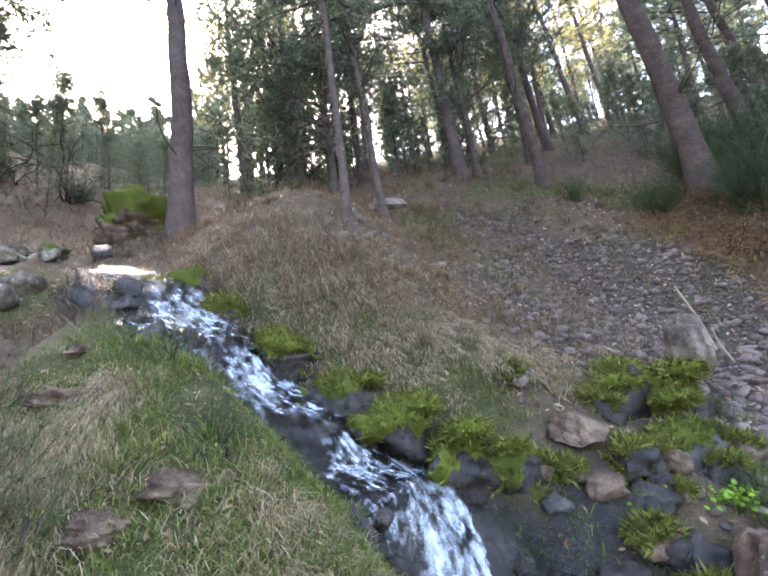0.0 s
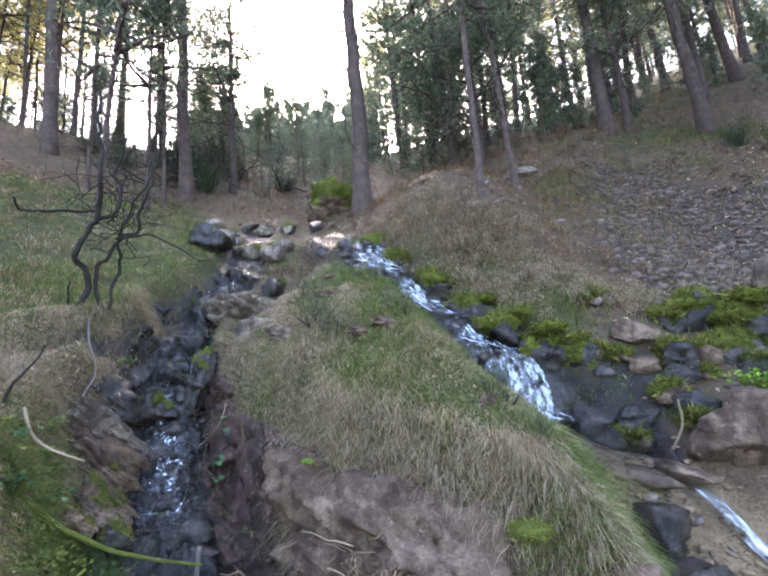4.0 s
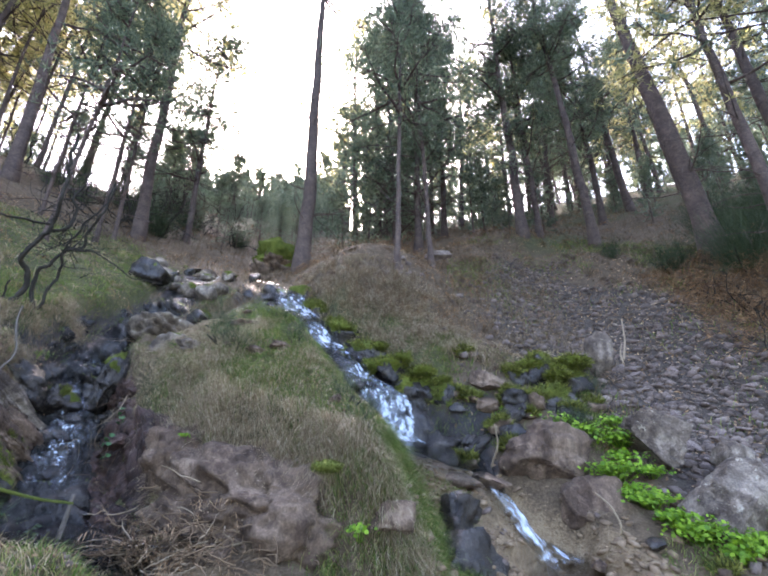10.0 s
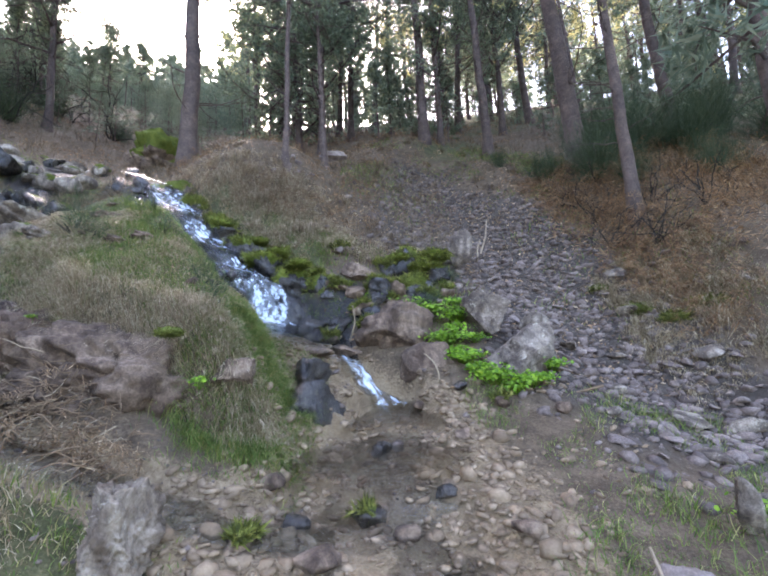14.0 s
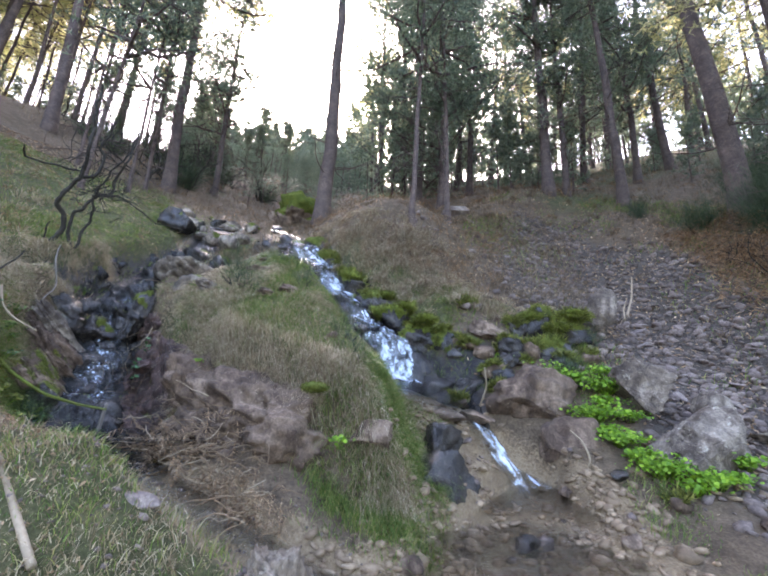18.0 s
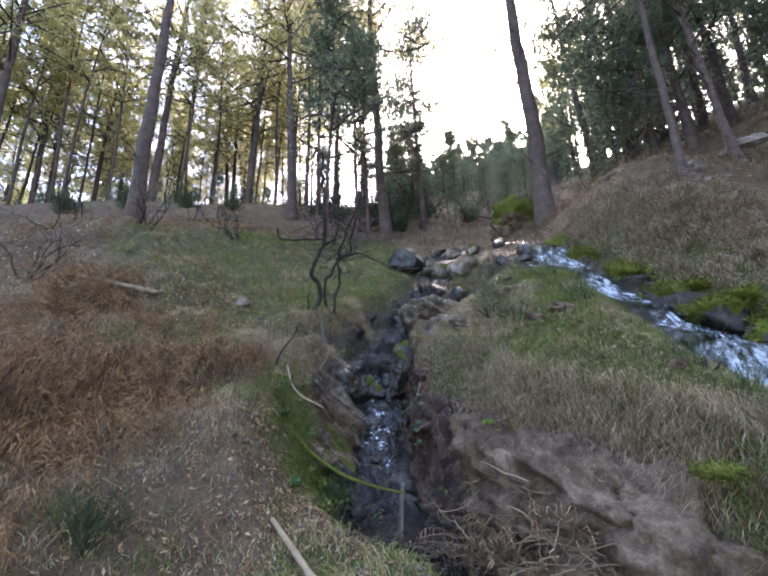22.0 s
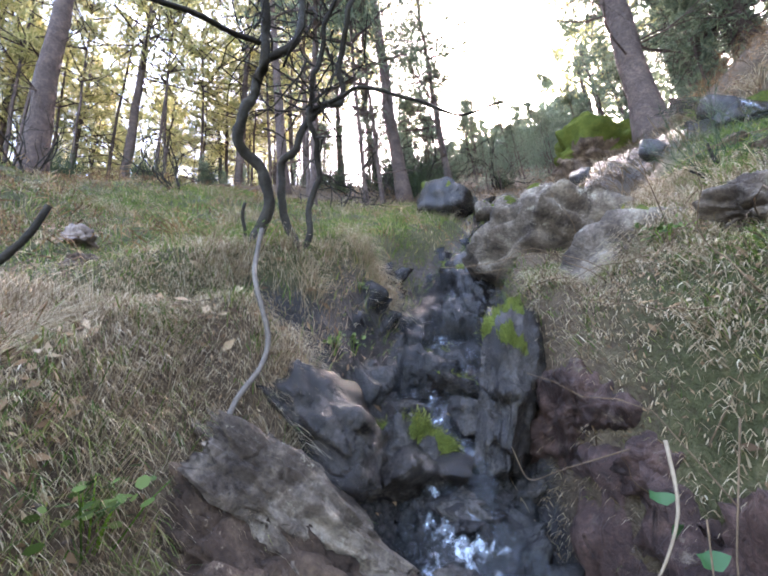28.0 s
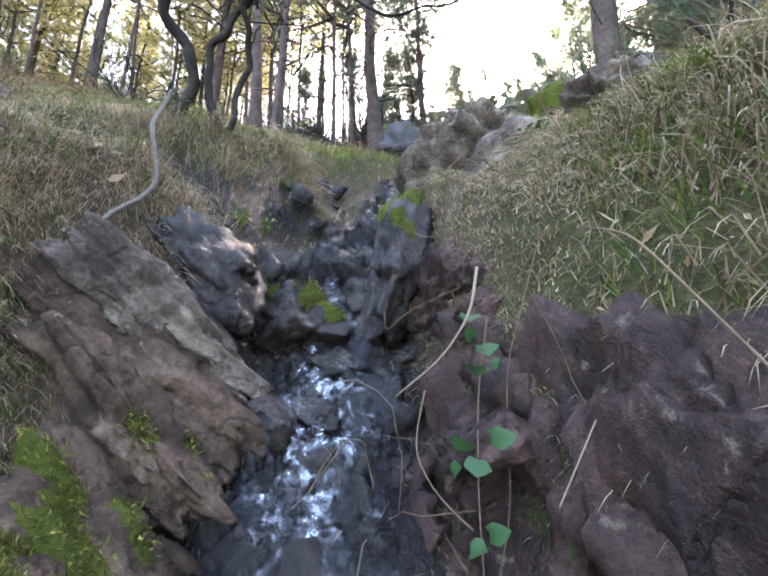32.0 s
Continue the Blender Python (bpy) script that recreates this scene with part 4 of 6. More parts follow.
for x, y, s in ((-4.85, 1.6, 1.0), (-6.0, 3.7, 1.05), (-5.6, 3.0, .95), (-6.3, 2.4, .9)):
    stand(SLIM, x, y, (random.uniform(-3, 3), 0), random.uniform(0, 360), s, "thin dark young pine with dead lower twigs", "young pines on the grassy bank", "young_pine")

rng = np.random.default_rng(7)
far_spots, spots = [], [(x, y) for _, x, y, *_ in NAMED]


def wood(count, az, rad, kinds, size, apart, far=False, lid=0):
    """Pines strewn over a sector of the hillside, kept off the brooks and the near slope; lid: how steeply one looks up at their tops."""
    made = tries = 0
    while made < count and tries < 6000:
        tries += 1
        a, r = rng.uniform(*az), rad[0] + (rad[1] - rad[0]) * rng.uniform(0, 1) ** 1.2
        x, y = r * math.sin(radians(a)), r * math.cos(radians(a)) - 2
        if not lid and (-43 < a < -19 and r < 60 or -56 < a < -40 and r > 18) or y < -6 or (y < 8.8 and -6.5 < x < 7.5) or (x < -6 and y < 6 and r < 13.5) or min(math.hypot(x - u, y - w) for u, w in spots) < apart:
            continue
        spots.append((x, y))
        made += 1
        grown = rng.uniform(*size)
        if lid:
            top = 1 + math.hypot(x - 1.2, y + 2.5) * math.tan(radians(lid + rng.uniform(-2.2, .8)))
            grown = max(.10, min(grown, (top - h1(x, y)) / 12))
        place = (kinds[rng.integers(0, len(kinds))], x, y, (rng.uniform(-3, 3), rng.uniform(-3, 3)), rng.uniform(0, 360), grown)
        if far:
            far_spots.append(place)
        else:
            stand(*place, "pine in the forest on the hillside", "forest pines", "pine_tree", False)


wood(38, (-104, -42), (13.5, 40), [FAR_PINES[2]], (.8, 1.2), 1.9)
wood(60, (-104, -44), (14, 30), [FAR_PINES[3]], (.8, 1.15), .9)
wood(80, (-19, 75), (9, 42), FAR_PINES[:3], (.8, 1.2), 1.9)
wood(60, (-46, -20), (10.5, 24), [FAR_PINES[1]], (.3, .6), .8, False, 32.5)
wood(110, (-45, -17), (22, 48), WOOD_PINES, (.5, .9), 1.0, True, 34.6)
wood(40, (-28, -24.6), (58, 92), WOOD_PINES, (.8, 1.1), 1.2, True, 37)
wood(40, (-21.4, -17.5), (40, 92), WOOD_PINES, (.8, 1.1), 1.2, True, 42)
wood(110, (-45, -17), (46, 92), WOOD_PINES, (.6, .9), 1.8, True, 34.8)
wood(70, (-105, -58), (38, 95), WOOD_PINES, (.8, 1.2), 2.2, True)
wood(120, (-19, 78), (40, 95), WOOD_PINES, (.8, 1.2), 2.2, True)
wood(110, (-18, 70), (11, 27), WOOD_PINES[:2], (.14, .30), .6, True)
wood(60, (-104, -48), (15, 28), WOOD_PINES[:2], (.10, .22), .6, True)
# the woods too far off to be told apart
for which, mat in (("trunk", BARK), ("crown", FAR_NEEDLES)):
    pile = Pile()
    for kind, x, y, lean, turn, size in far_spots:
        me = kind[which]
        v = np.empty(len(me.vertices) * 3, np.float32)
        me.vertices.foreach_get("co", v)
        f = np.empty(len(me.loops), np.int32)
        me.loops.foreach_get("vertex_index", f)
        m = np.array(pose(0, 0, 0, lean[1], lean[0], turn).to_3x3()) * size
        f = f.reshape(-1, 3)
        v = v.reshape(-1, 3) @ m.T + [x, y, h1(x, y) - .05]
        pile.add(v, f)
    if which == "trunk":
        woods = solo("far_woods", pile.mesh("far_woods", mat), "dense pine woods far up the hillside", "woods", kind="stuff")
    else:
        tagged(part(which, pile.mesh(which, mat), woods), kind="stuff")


# ---- boulders and rocks ----
def rock(name, label, seed, at, size, turn=(0, 0, 0), mat=GREY_ROCK, sub=4, moss=None, moss_at=.55, group="", cuts=14, rough=.05, flat=.55, boxy=3.0):
    if mat is WET_ROCK and sub == 3:
        cuts, flat, boxy = 20, .42, 4.0
    me = rock_mesh(name, seed, size, mat, sub, cuts, rough, flat, moss, moss_at, boxy)
    ob = solo(name, me, label, "rock", group)
    ob.matrix_basis = pose(*at, *turn)
    if moss and MOSSY.get(me.name) is not None:
        c, n = MOSSY[me.name]
        r = np.random.default_rng(seed)
        k = r.integers(0, len(c), min(1800, 60 + 6 * len(c)))
        fine = .25 if at[0] < -1.2 else 1.0
        w = r.normal(0, .0045 * fine, (len(k), 3))
        p = c[k] + r.normal(0, .008, (len(k), 3))
        d = n[k] + r.normal(0, .6, (len(k), 3))
        hair = np.stack([p - w, p + w, p + d * r.uniform(.010, .045, (len(k), 1)) * fine], 1).reshape(-1, 3)
        tagged(part("moss_tip", mesh_of("moss_tip", hair, np.arange(len(hair)).reshape(-1, 3), MOSS_TIP), ob), kind="stuff")
    return ob


def rock_face(name, label, box, steps, mask, mat, relief, size, seed, lift=.02):
    """A face of broken living rock that lies on the hillside where mask is high and dips under the soil at its rim."""
    x, y = np.meshgrid(np.linspace(box[0], box[1], steps[0]), np.linspace(box[2], box[3], steps[1]))
    n, x, y = x.shape, x.ravel(), y.ravel()
    z = height(x, y)
    sx, sy = slope(x, y)
    nrm = np.stack([-sx, -sy, np.ones_like(sx)], 1)
    nrm /= np.linalg.norm(nrm, axis=1)[:, None]
    p = np.stack([x, y, z], 1)
    q = p + .03 * np.stack([fbm(x * 6, y * 6, z * 6, seed + k, 2) for k in range(3)], 1)
    on = mask(x, y, z) + .3 * fbm(x * 5, y * 5, z * 5, seed + 6, 3)
    out = relief * shards(q, seed, size, p.min(0), p.max(0)) + relief * .5 * shards(q, seed + 1, size * .42, p.min(0), p.max(0)) + relief * .28 * shards(q, seed + 4, size * .3, p.min(0), p.max(0)) + relief * .45 * fbm(x * 26, y * 26, z * 26, seed + 2, 3)
    p = p + nrm * (lift + out - .16 * (1 - step(on, .25, .6)))[:, None]
    ii = np.arange(len(p)).reshape(n)
    f = np.stack([ii[:-1, :-1].ravel(), ii[:-1, 1:].ravel(), ii[1:, 1:].ravel(), ii[1:, :-1].ravel()], 1)
    f = f[on[f].max(1) > .1]
    used = np.unique(f)
    back = np.zeros(len(p), int)
    back[used] = np.arange(len(used))
    return solo(name, mesh_of(name, p[used], back[f], mat, False), label, "rock")


wet_bed = lambda x, y, z: 1.25 - along(x, y, GULLY)[0] / (along(x, y, GULLY)[2] + .13)
red_side = lambda x, y, z: step(x, -2.1, -1.9) * step(-.95 - x, 0, .15) * step(1.16 + .18 * step(-1.5 - x, 0, .3) + .1 * vnoise(x * 4, 0, 0, 88) - z, 0, .12) * step(along(x, y, GULLY)[0], .2, .3) * step(y, -.05, .05)
rock_face("rock_bed", "wet dark broken rock bed of the gully with trickling water", (-3.3, -1.3, -.45, 2.3), (190, 270), wet_bed, STREAM_ROCK, .062, .10, 801)
rock_face("rock_wall", "steep reddish-brown broken rock wall beside the gully", (-2.15, -.9, -.05, .95), (120, 190), red_side, RED_ROCK, .035, .12, 805, .03)
rng_b = np.random.default_rng(77)
# the big boulder under the grassy knoll, in two blocks with a crack between
rock("boulder", "large grey-brown lichened boulder overhung by a grassy knoll", 3, (-.11, .23, .52), (.74, .55, .46), (12, 10, -20), BROWN_ROCK, 6, cuts=14, rough=.085, flat=.72, boxy=6)
rock("boulder", "weathered boulder block beside the pond, ferns in its crack", 5, (-.95, .44, .66), (.40, .40, .48), (8, 8, -30), BROWN_ROCK, 6, cuts=14, rough=.085, flat=.70, boxy=6)
rock("boulder", "dark reddish boulder beside the gully", 9, (-1.40, .56, .74), (.32, .46, .54), (0, 12, 25), RED_ROCK, 6, cuts=16, rough=.085, boxy=4.5)
rock("boulder", "low dark foot of the boulder beside the pond", 10, (-.5, .16, .36), (.5, .28, .2), (0, 0, -20), WET_ROCK, 4)
rock("embedded_stone", "brown stone set in the grass of the knoll", 11, (.69, -.17, .56), (.15, .12, .12), (8, -10, 20), BROWN_ROCK)
for i, (x, y, s) in enumerate([(-1.25, 1.37, .16), (-.75, .82, .13), (-1.04, .8, .12), (-.95, 1.9, .12), (-.3, .6, .11), (.2, .3, .1), (-1.5, 1.75, .13)]):
    rock("embedded_stone", "worn brown stone half sunk in the knoll", 270 + i, (x, y, h1(x, y) - s * .22), (s, s * .75, s * .5), (0, 12, 50 * i), BROWN_ROCK, 5, group="stones sunk in the knoll", rough=.11, cuts=20, flat=.42, boxy=5)
rock("embedded_stone", "worn stone showing through the grass of the knoll", 12, (-1.4, .72, h1(-1.4, .72) - .03), (.14, .12, .09), (10, 0, 40), GREY_ROCK, 5, cuts=20, flat=.42, boxy=5, rough=.1)
rock("embedded_stone", "worn stone showing through the grass of the knoll", 13, (-.55, .95, h1(-.55, .95) - .02), (.2, .12, .08), (25, 0, 10), BROWN_ROCK, 5, cuts=20, flat=.42, boxy=5, rough=.1)
# by the falls
rock("boulder", "flat-topped brown boulder above the clear pool", 21, (1.78, 1.38, .82), (.40, .30, .33), (4, 6, 8), BROWN_ROCK, 5, cuts=10, flat=.55)
rock("boulder", "brown block wedged under the flat-topped boulder", 22, (2.08, 1.12, .5), (.26, .2, .24), (0, 0, 20), BROWN_ROCK, 4, flat=.55)
rock("slab_rock", "tilted grey slab among bright green plants", 23, (2.72, 1.48, .98), (.27, .19, .27), (10, 24, -18), GREY_ROCK, 5, cuts=10, flat=.5)
rock("slab_rock", "leaning cracked grey slab among bright green plants", 24, (2.95, 1.0, .60), (.38, .19, .24), (14, -34, 22), GREY_ROCK, 5, cuts=10, flat=.5)
rock("slab_rock", "small pale slab behind the leaning slab", 25, (3.2, 1.3, .82), (.16, .12, .16), (0, 20, 10), GREY_ROCK)
rock("slab_rock", "upright grey slab on the stony slope", 26, (2.8, 2.68, 2.0), (.2, .13, .28), (-10, 14, 12), GREY_ROCK, 4, flat=.5)
rock("stone", "small white stone on the bank", 27, (1.13, 2.2, 1.96), (.055, .045, .04), (0, 0, 30), SCREE_STONE, 3)
rock("stone", "pale flat stone on the bank", 28, (1.05, 2.4, 2.08), (.10, .06, .05), (0, 10, -40), SCREE_STONE, 3)
for i, (x, y, z, s, m) in enumerate([(-.1, 2.26, 1.98, .32, DARK_MOSS), (.25, 2.16, 1.76, .32, MOSS), (.62, 2.1, 1.52, .33, MOSS), (.95, 2.02, 1.36, .28, DARK_MOSS), (-.5, 2.52, 2.38, .28, MOSS), (-.95, 2.82, 2.78, .25, DARK_MOSS),
                                     (1.95, 2.5, 1.72, .32, DARK_MOSS), (2.3, 2.42, 1.62, .30, MOSS), (2.05, 2.15, 1.36, .28, DARK_MOSS), (-1.75, 3.15, 3.2, .2, DARK_MOSS), (-1.35, 3.05, 3.15, .22, DARK_MOSS)]):
    rock("mossy_rock", "rounded rock under a green moss cover beside the brook", 40 + i, (x, y, z), (s, s * .85, s * .8), (0, 0, 40 * i), WET_ROCK, 4, m, .3, "mossy rocks by the brook")
for i, (x, y, z, s) in enumerate([(.26, 2.0, 1.34, .30), (.66, 1.88, 1.12, .30), (.9, 1.72, .92, .26), (1.2, 1.8, .88, .24), (1.08, .42, .26, .28), (1.02, .7, .46, .22), (-.22, 2.1, 1.72, .24), (-.62, 2.36, 2.14, .2), (-1.3, 2.75, 2.8, .2), (1.62, .13, -.02, .10), (1.3, 1.36, .62, .2), (-1.95, 2.75, 3.0, .13),
                                  (1.2, 1.62, .92, .2), (1.45, 1.78, 1.05, .2), (1.12, 1.98, 1.3, .2), (-.35, 1.85, 1.82, .13), (.1, 1.62, 1.36, .13), (.42, 1.3, .86, .14), (-.85, 2.05, 2.25, .12)]):
    rock("wet_rock", "wet black rock at the edge of the running water", 60 + i, (x, y, z), (s, s * .8, s * .75), (0, 0, 50 * i), WET_ROCK, 4, group="wet rocks in the brook", flat=.5)
for i, (x, y, z, sx, sy, sz) in enumerate([(1.0, 1.02, .68, .3, .12, .06), (1.25, 1.12, .68, .2, .14, .06), (.8, 1.25, .76, .22, .1, .05)]):
    rock("ledge_rock", "flat brown ledge under the shallow water", 80 + i, (x, y, z), (sx, sy, sz), (0, 5, -35), BROWN_ROCK, 3, group="ledges under the falls")
for i, (x, y, s) in enumerate([(1.35, 2.05, .2), (1.62, 1.95, .2), (1.85, 2.0, .16), (1.5, 1.62, .15), (1.1, 2.3, .14), (1.7, 2.3, .17), (1.32, 1.85, .14), (2.2, 1.95, .15), (2.45, 2.1, .14)]):
    rock("ledge_rock", "dark weathered rock in the bank beside the falls", 240 + i, (x, y, h1(x, y) + s * .15), (s, s * .8, s * .7), (0, 12, 55 * i), (BROWN_ROCK, WET_ROCK)[i % 2], 4, DARK_MOSS if i % 3 else None, .45, "rocks in the bank beside the falls")
for i in range(16):
    x, y = rng_b.uniform(.85, 1.75), rng_b.uniform(1.4, 2.0)
    s = rng_b.uniform(.08, .16)
    rock("ledge_rock", "dark weathered rock in the bank beside the falls", 280 + i, (x, y, h1(x, y) + s * .2), (s, s * .8, s * .7), (rng_b.uniform(-20, 20), rng_b.uniform(-20, 20), 47 * i), (WET_ROCK, BROWN_ROCK)[i % 2], 4, DARK_MOSS if i % 2 else None, .5, "rocks in the bank beside the falls", flat=.45, boxy=4)
# around the clear pool and in front
rock("block_stone", "upright squared grey stone beside the streamlet", 90, (.62, -1.12, -.03), (.13, .15, .2), (6, -8, 18), TAN_ROCK, 6, flat=.70, cuts=12, boxy=6, rough=.08)
rock("stone", "white quartz stone on the gravel", 91, (2.88, -1.0, -.36), (.12, .09, .12), (0, 10, 0), SCREE_STONE, 4)
rock("stone", "slim pale grey stone in the grass", 92, (3.38, -.75, -.18), (.07, .06, .17), (10, -24, 20), GREY_ROCK, 4)
rock("stone", "pale stone lying in the grass", 93, (-.18, -1.0, .24), (.10, .06, .05), (0, 0, 25), SCREE_STONE, 3)
rock("stone", "pale flat stone among the litter", 95, (-1.62, -1.15, .46), (.09, .07, .04), (0, 0, 10), SCREE_STONE, 3)
rng = np.random.default_rng(31)
for i, (x, y, s) in enumerate([(1.55, -.45, .13), (1.74, -.6, .08), (1.02, -.42, .09), (1.2, -.62, .08), (1.35, -.95, .11), (1.0, -.9, .09), (2.0, -.35, .08), (2.2, .15, .07), (2.35, -.7, .09), (.95, -1.5, .12), (2.6, .55, .09), (3.05, .45, .08), (2.3, .72, .08), (1.95, .78, .07)]):
    rock("stone", "wet brown stone in the gravel of the brook", 100 + i, (x, y, h1(x, y) + s * .25), (s, s * .8, s * .6), (0, 0, rng.uniform(0, 360)), BROWN_ROCK if i % 3 else WET_ROCK, 3, DARK_MOSS if i % 5 == 0 else None, .5, "stones in the brook bed")
for i, (x, y, s) in enumerate([(4.15, .66, .16), (4.45, .5, .18), (3.45, .5, .11), (3.75, .95, .12), (4.5, 1.95, .17), (4.75, 2.5, .2), (3.9, .1, .13), (4.3, -.3, .15), (3.6, 1.5, .13), (4.1, 1.5, .12), (4.85, 1.2, .16), (3.3, 1.75, .12), (3.7, -.5, .1), (4.7, -.7, .13)]):
    rock("slab_stone", "flat grey slab lying in the stony chute", 120 + i, (x, y, h1(x, y) + s * .2), (s, s * .7, s * .34), (rng.uniform(-20, 20), rng.uniform(-20, 20), rng.uniform(0, 360)), GREY_ROCK, 3, group="slabs in the stony chute", flat=.5)
# the gully
rock("slab_rock", "broad pale slab sloping down beside the gully", 140, (-2.2, 1.42, 1.98), (.50, .62, .17), (-26, 8, 14), GREY_ROCK, 5, DARK_MOSS, 1.05, flat=.6, boxy=4)
rock("slab_rock", "pale rock shelf above the trickle", 139, (-1.8, .98, 1.82), (.34, .26, .14), (-25, 4, 20), GREY_ROCK, 4, DARK_MOSS, 1.0, boxy=4)
rock("slab_rock", "grey rock shelf beside the trickle", 141, (-2.02, .80, 1.32), (.21, .34, .28), (-30, 10, 18), RED_ROCK, 6, DARK_MOSS, 1.0, boxy=5, rough=.075)
rock("slab_rock", "standing grey rock under the bank", 142, (-2.6, .2, 1.42), (.13, .12, .25), (0, -10, 30), BROWN_ROCK, 5, boxy=4, rough=.08)
rock("slab_rock", "long grey slab sloping into the gully", 143, (-2.29, -.08, 1.22), (.40, .15, .10), (35, 40, 80), GREY_ROCK, 6, boxy=4, rough=.085, flat=.6)
for i, (x, y, z, a, b, c) in enumerate([(-2.22, -.13, 1.12, .3, .13, .11), (-2.41, .04, 1.40, .2, .12, .12), (-2.14, -.16, .98, .24, .12, .10), (-2.06, -.22, .83, .22, .12, .09)]):
    rock("slab_rock", "dark weathered layer of rock dipping into the gully", 650 + i, (x, y, z), (a, b, c), (30 + 6 * i, 38 + 3 * i, 78 - 5 * i), (BROWN_ROCK, WET_ROCK)[i == 1], 5, DARK_MOSS if i in (2, 3) else None, .95, group="layered rocks of the gully bank", boxy=4, rough=.10, flat=.5)
rock("slab_rock", "dark rock under the overhanging bank", 144, (-2.42, .06, 1.36), (.2, .15, .2), (0, 20, 50), WET_ROCK, 4)
for i, (x, y, z, s) in enumerate([(-1.96, -.34, .78, .13), (-1.84, -.36, .66, .12), (-1.92, -.5, .80, .11)]):
    rock("gully_rock", "worn brown rock in the side of the gully", 150 + i, (x, y, z), (s, s * .72, s * .7), (14 * i, 36, 30 + 25 * i), WET_ROCK if i % 2 else BROWN_ROCK, 5, DARK_MOSS, .9, group="rocks of the gully bank", boxy=4, rough=.08)
for i, (x, y, z, s) in enumerate([(-2.4, .34, 1.26, .15), (-2.32, .6, 1.4, .1), (-2.2, .12, .98, .12), (-2.72, 1.3, 2.02, .14), (-1.95, .12, .7, .14), (-1.7, .12, .55, .15), (-1.55, -.0, .45, .14)]):
    rock("wet_rock", "wet black rock in the trickling gully", 160 + i, (x, y, z), (s, s * .85, s * .7), (0, 0, 70 * i), WET_ROCK, 4, group="wet rocks in the gully")
for i, (x, y, z, s) in enumerate([(-1.74, .54, 1.26, .10), (-1.55, .72, 1.46, .09), (-1.64, .3, .96, .10), (-1.4, .95, 1.66, .10)]):
    rock("gully_rock", "reddish-brown rock in the steep side of the gully", 260 + i, (x, y, z), (s, s * .8, s * .75), (10 * i, -20, 35 * i), RED_ROCK, 5, group="rocks of the gully bank", boxy=4, rough=.08)
rock("gully_rock", "upright dark rock beside the upper trickle", 176, (-2.98, 1.5, 2.24), (.17, .15, .22), (10, 12, 40), WET_ROCK, 4, DARK_MOSS, .8, boxy=5, flat=.45)
rock("gully_rock", "dark rock the trickle splits around", 177, (-2.44, .4, 1.28), (.17, .13, .15), (8, 20, 25), WET_ROCK, 5, DARK_MOSS, .85, boxy=5, flat=.45, rough=.08)
rock("gully_rock", "steep dark mossy rock beside the trickle", 178, (-2.16, .66, 1.46), (.1, .2, .26), (-20, 14, 20), WET_ROCK, 5, DARK_MOSS, .8, boxy=5, flat=.5, rough=.07)
rock("mossy_rock", "humped dark rock at the head of the gully", 175, (-3.72, 2.5, 3.5), (.34, .28, .26), (0, 10, 20), WET_ROCK, 4, DARK_MOSS, .75)
for i in range(26):
    x, y = -3.25 + rng.normal(0, .42), rng.uniform(1.7, 4.6)
    x -= .35 * (y - 2.2)
    s = rng.uniform(.08, .22)
    rock("gully_rock", "grey rock tumbled in the upper gully", 180 + i, (x, y, h1(x, y) + s * .3), (s, s * .8, s * .65), (rng.uniform(-20, 20), rng.uniform(-20, 20), rng.uniform(0, 360)), (GREY_ROCK, WET_ROCK)[i % 3 == 0], 3, DARK_MOSS if i % 2 else None, .6, "rocks of the upper gully", flat=.55)
rock("mossy_rock", "large mossy boulder on the spur beside the tall pine", 210, (-3.25, 5.7, 4.98), (.72, .58, .60), (0, 8, 30), BROWN_ROCK, 5, DARK_MOSS, .15, boxy=2.3, rough=.1, flat=.6)
rock("flat_stone", "flat pale stone on the spur", 211, (.7, 4.95, 4.62), (.32, .2, .12), (25, 0, 10), SCREE_STONE, 4)
rock("stone", "pale upright stone in the meadow", 212, (-3.37, -.5, h1(-3.37, -.5) + .02), (.09, .06, .07), (0, 10, 20), SCREE_STONE, 5, cuts=20, flat=.42, boxy=5, rough=.1)
rock("stone", "pale flat stone in the meadow", 213, (-3.0, -.5, h1(-3.0, -.5)), (.10, .07, .045), (0, 14, -20), SCREE_STONE, 5, cuts=20, flat=.42, boxy=5, rough=.1)
for i in range(9):
    x, y = rng.uniform(-1.5, 1.0), rng.uniform(3.0, 5.2)
    rock("stone", "pale stone in the dry grass of the spur", 220 + i, (x, y, h1(x, y) + .02), (.07, .05, .05), (0, 0, 40 * i), SCREE_STONE, 2, group="stones on the spur")

# ---- scree and gravel ----
def stone_lump(rng, seed_mesh, s, flat):
    v = seed_mesh * (1 + rng.uniform(-.25, .25, seed_mesh.shape)) * np.array([1, rng.uniform(.55, .9), flat]) * s
    m = np.array(Euler(rng.uniform(-.5, .5, 3) + [0, 0, rng.uniform(0, 6.28)]).to_matrix())
    return v @ m.T


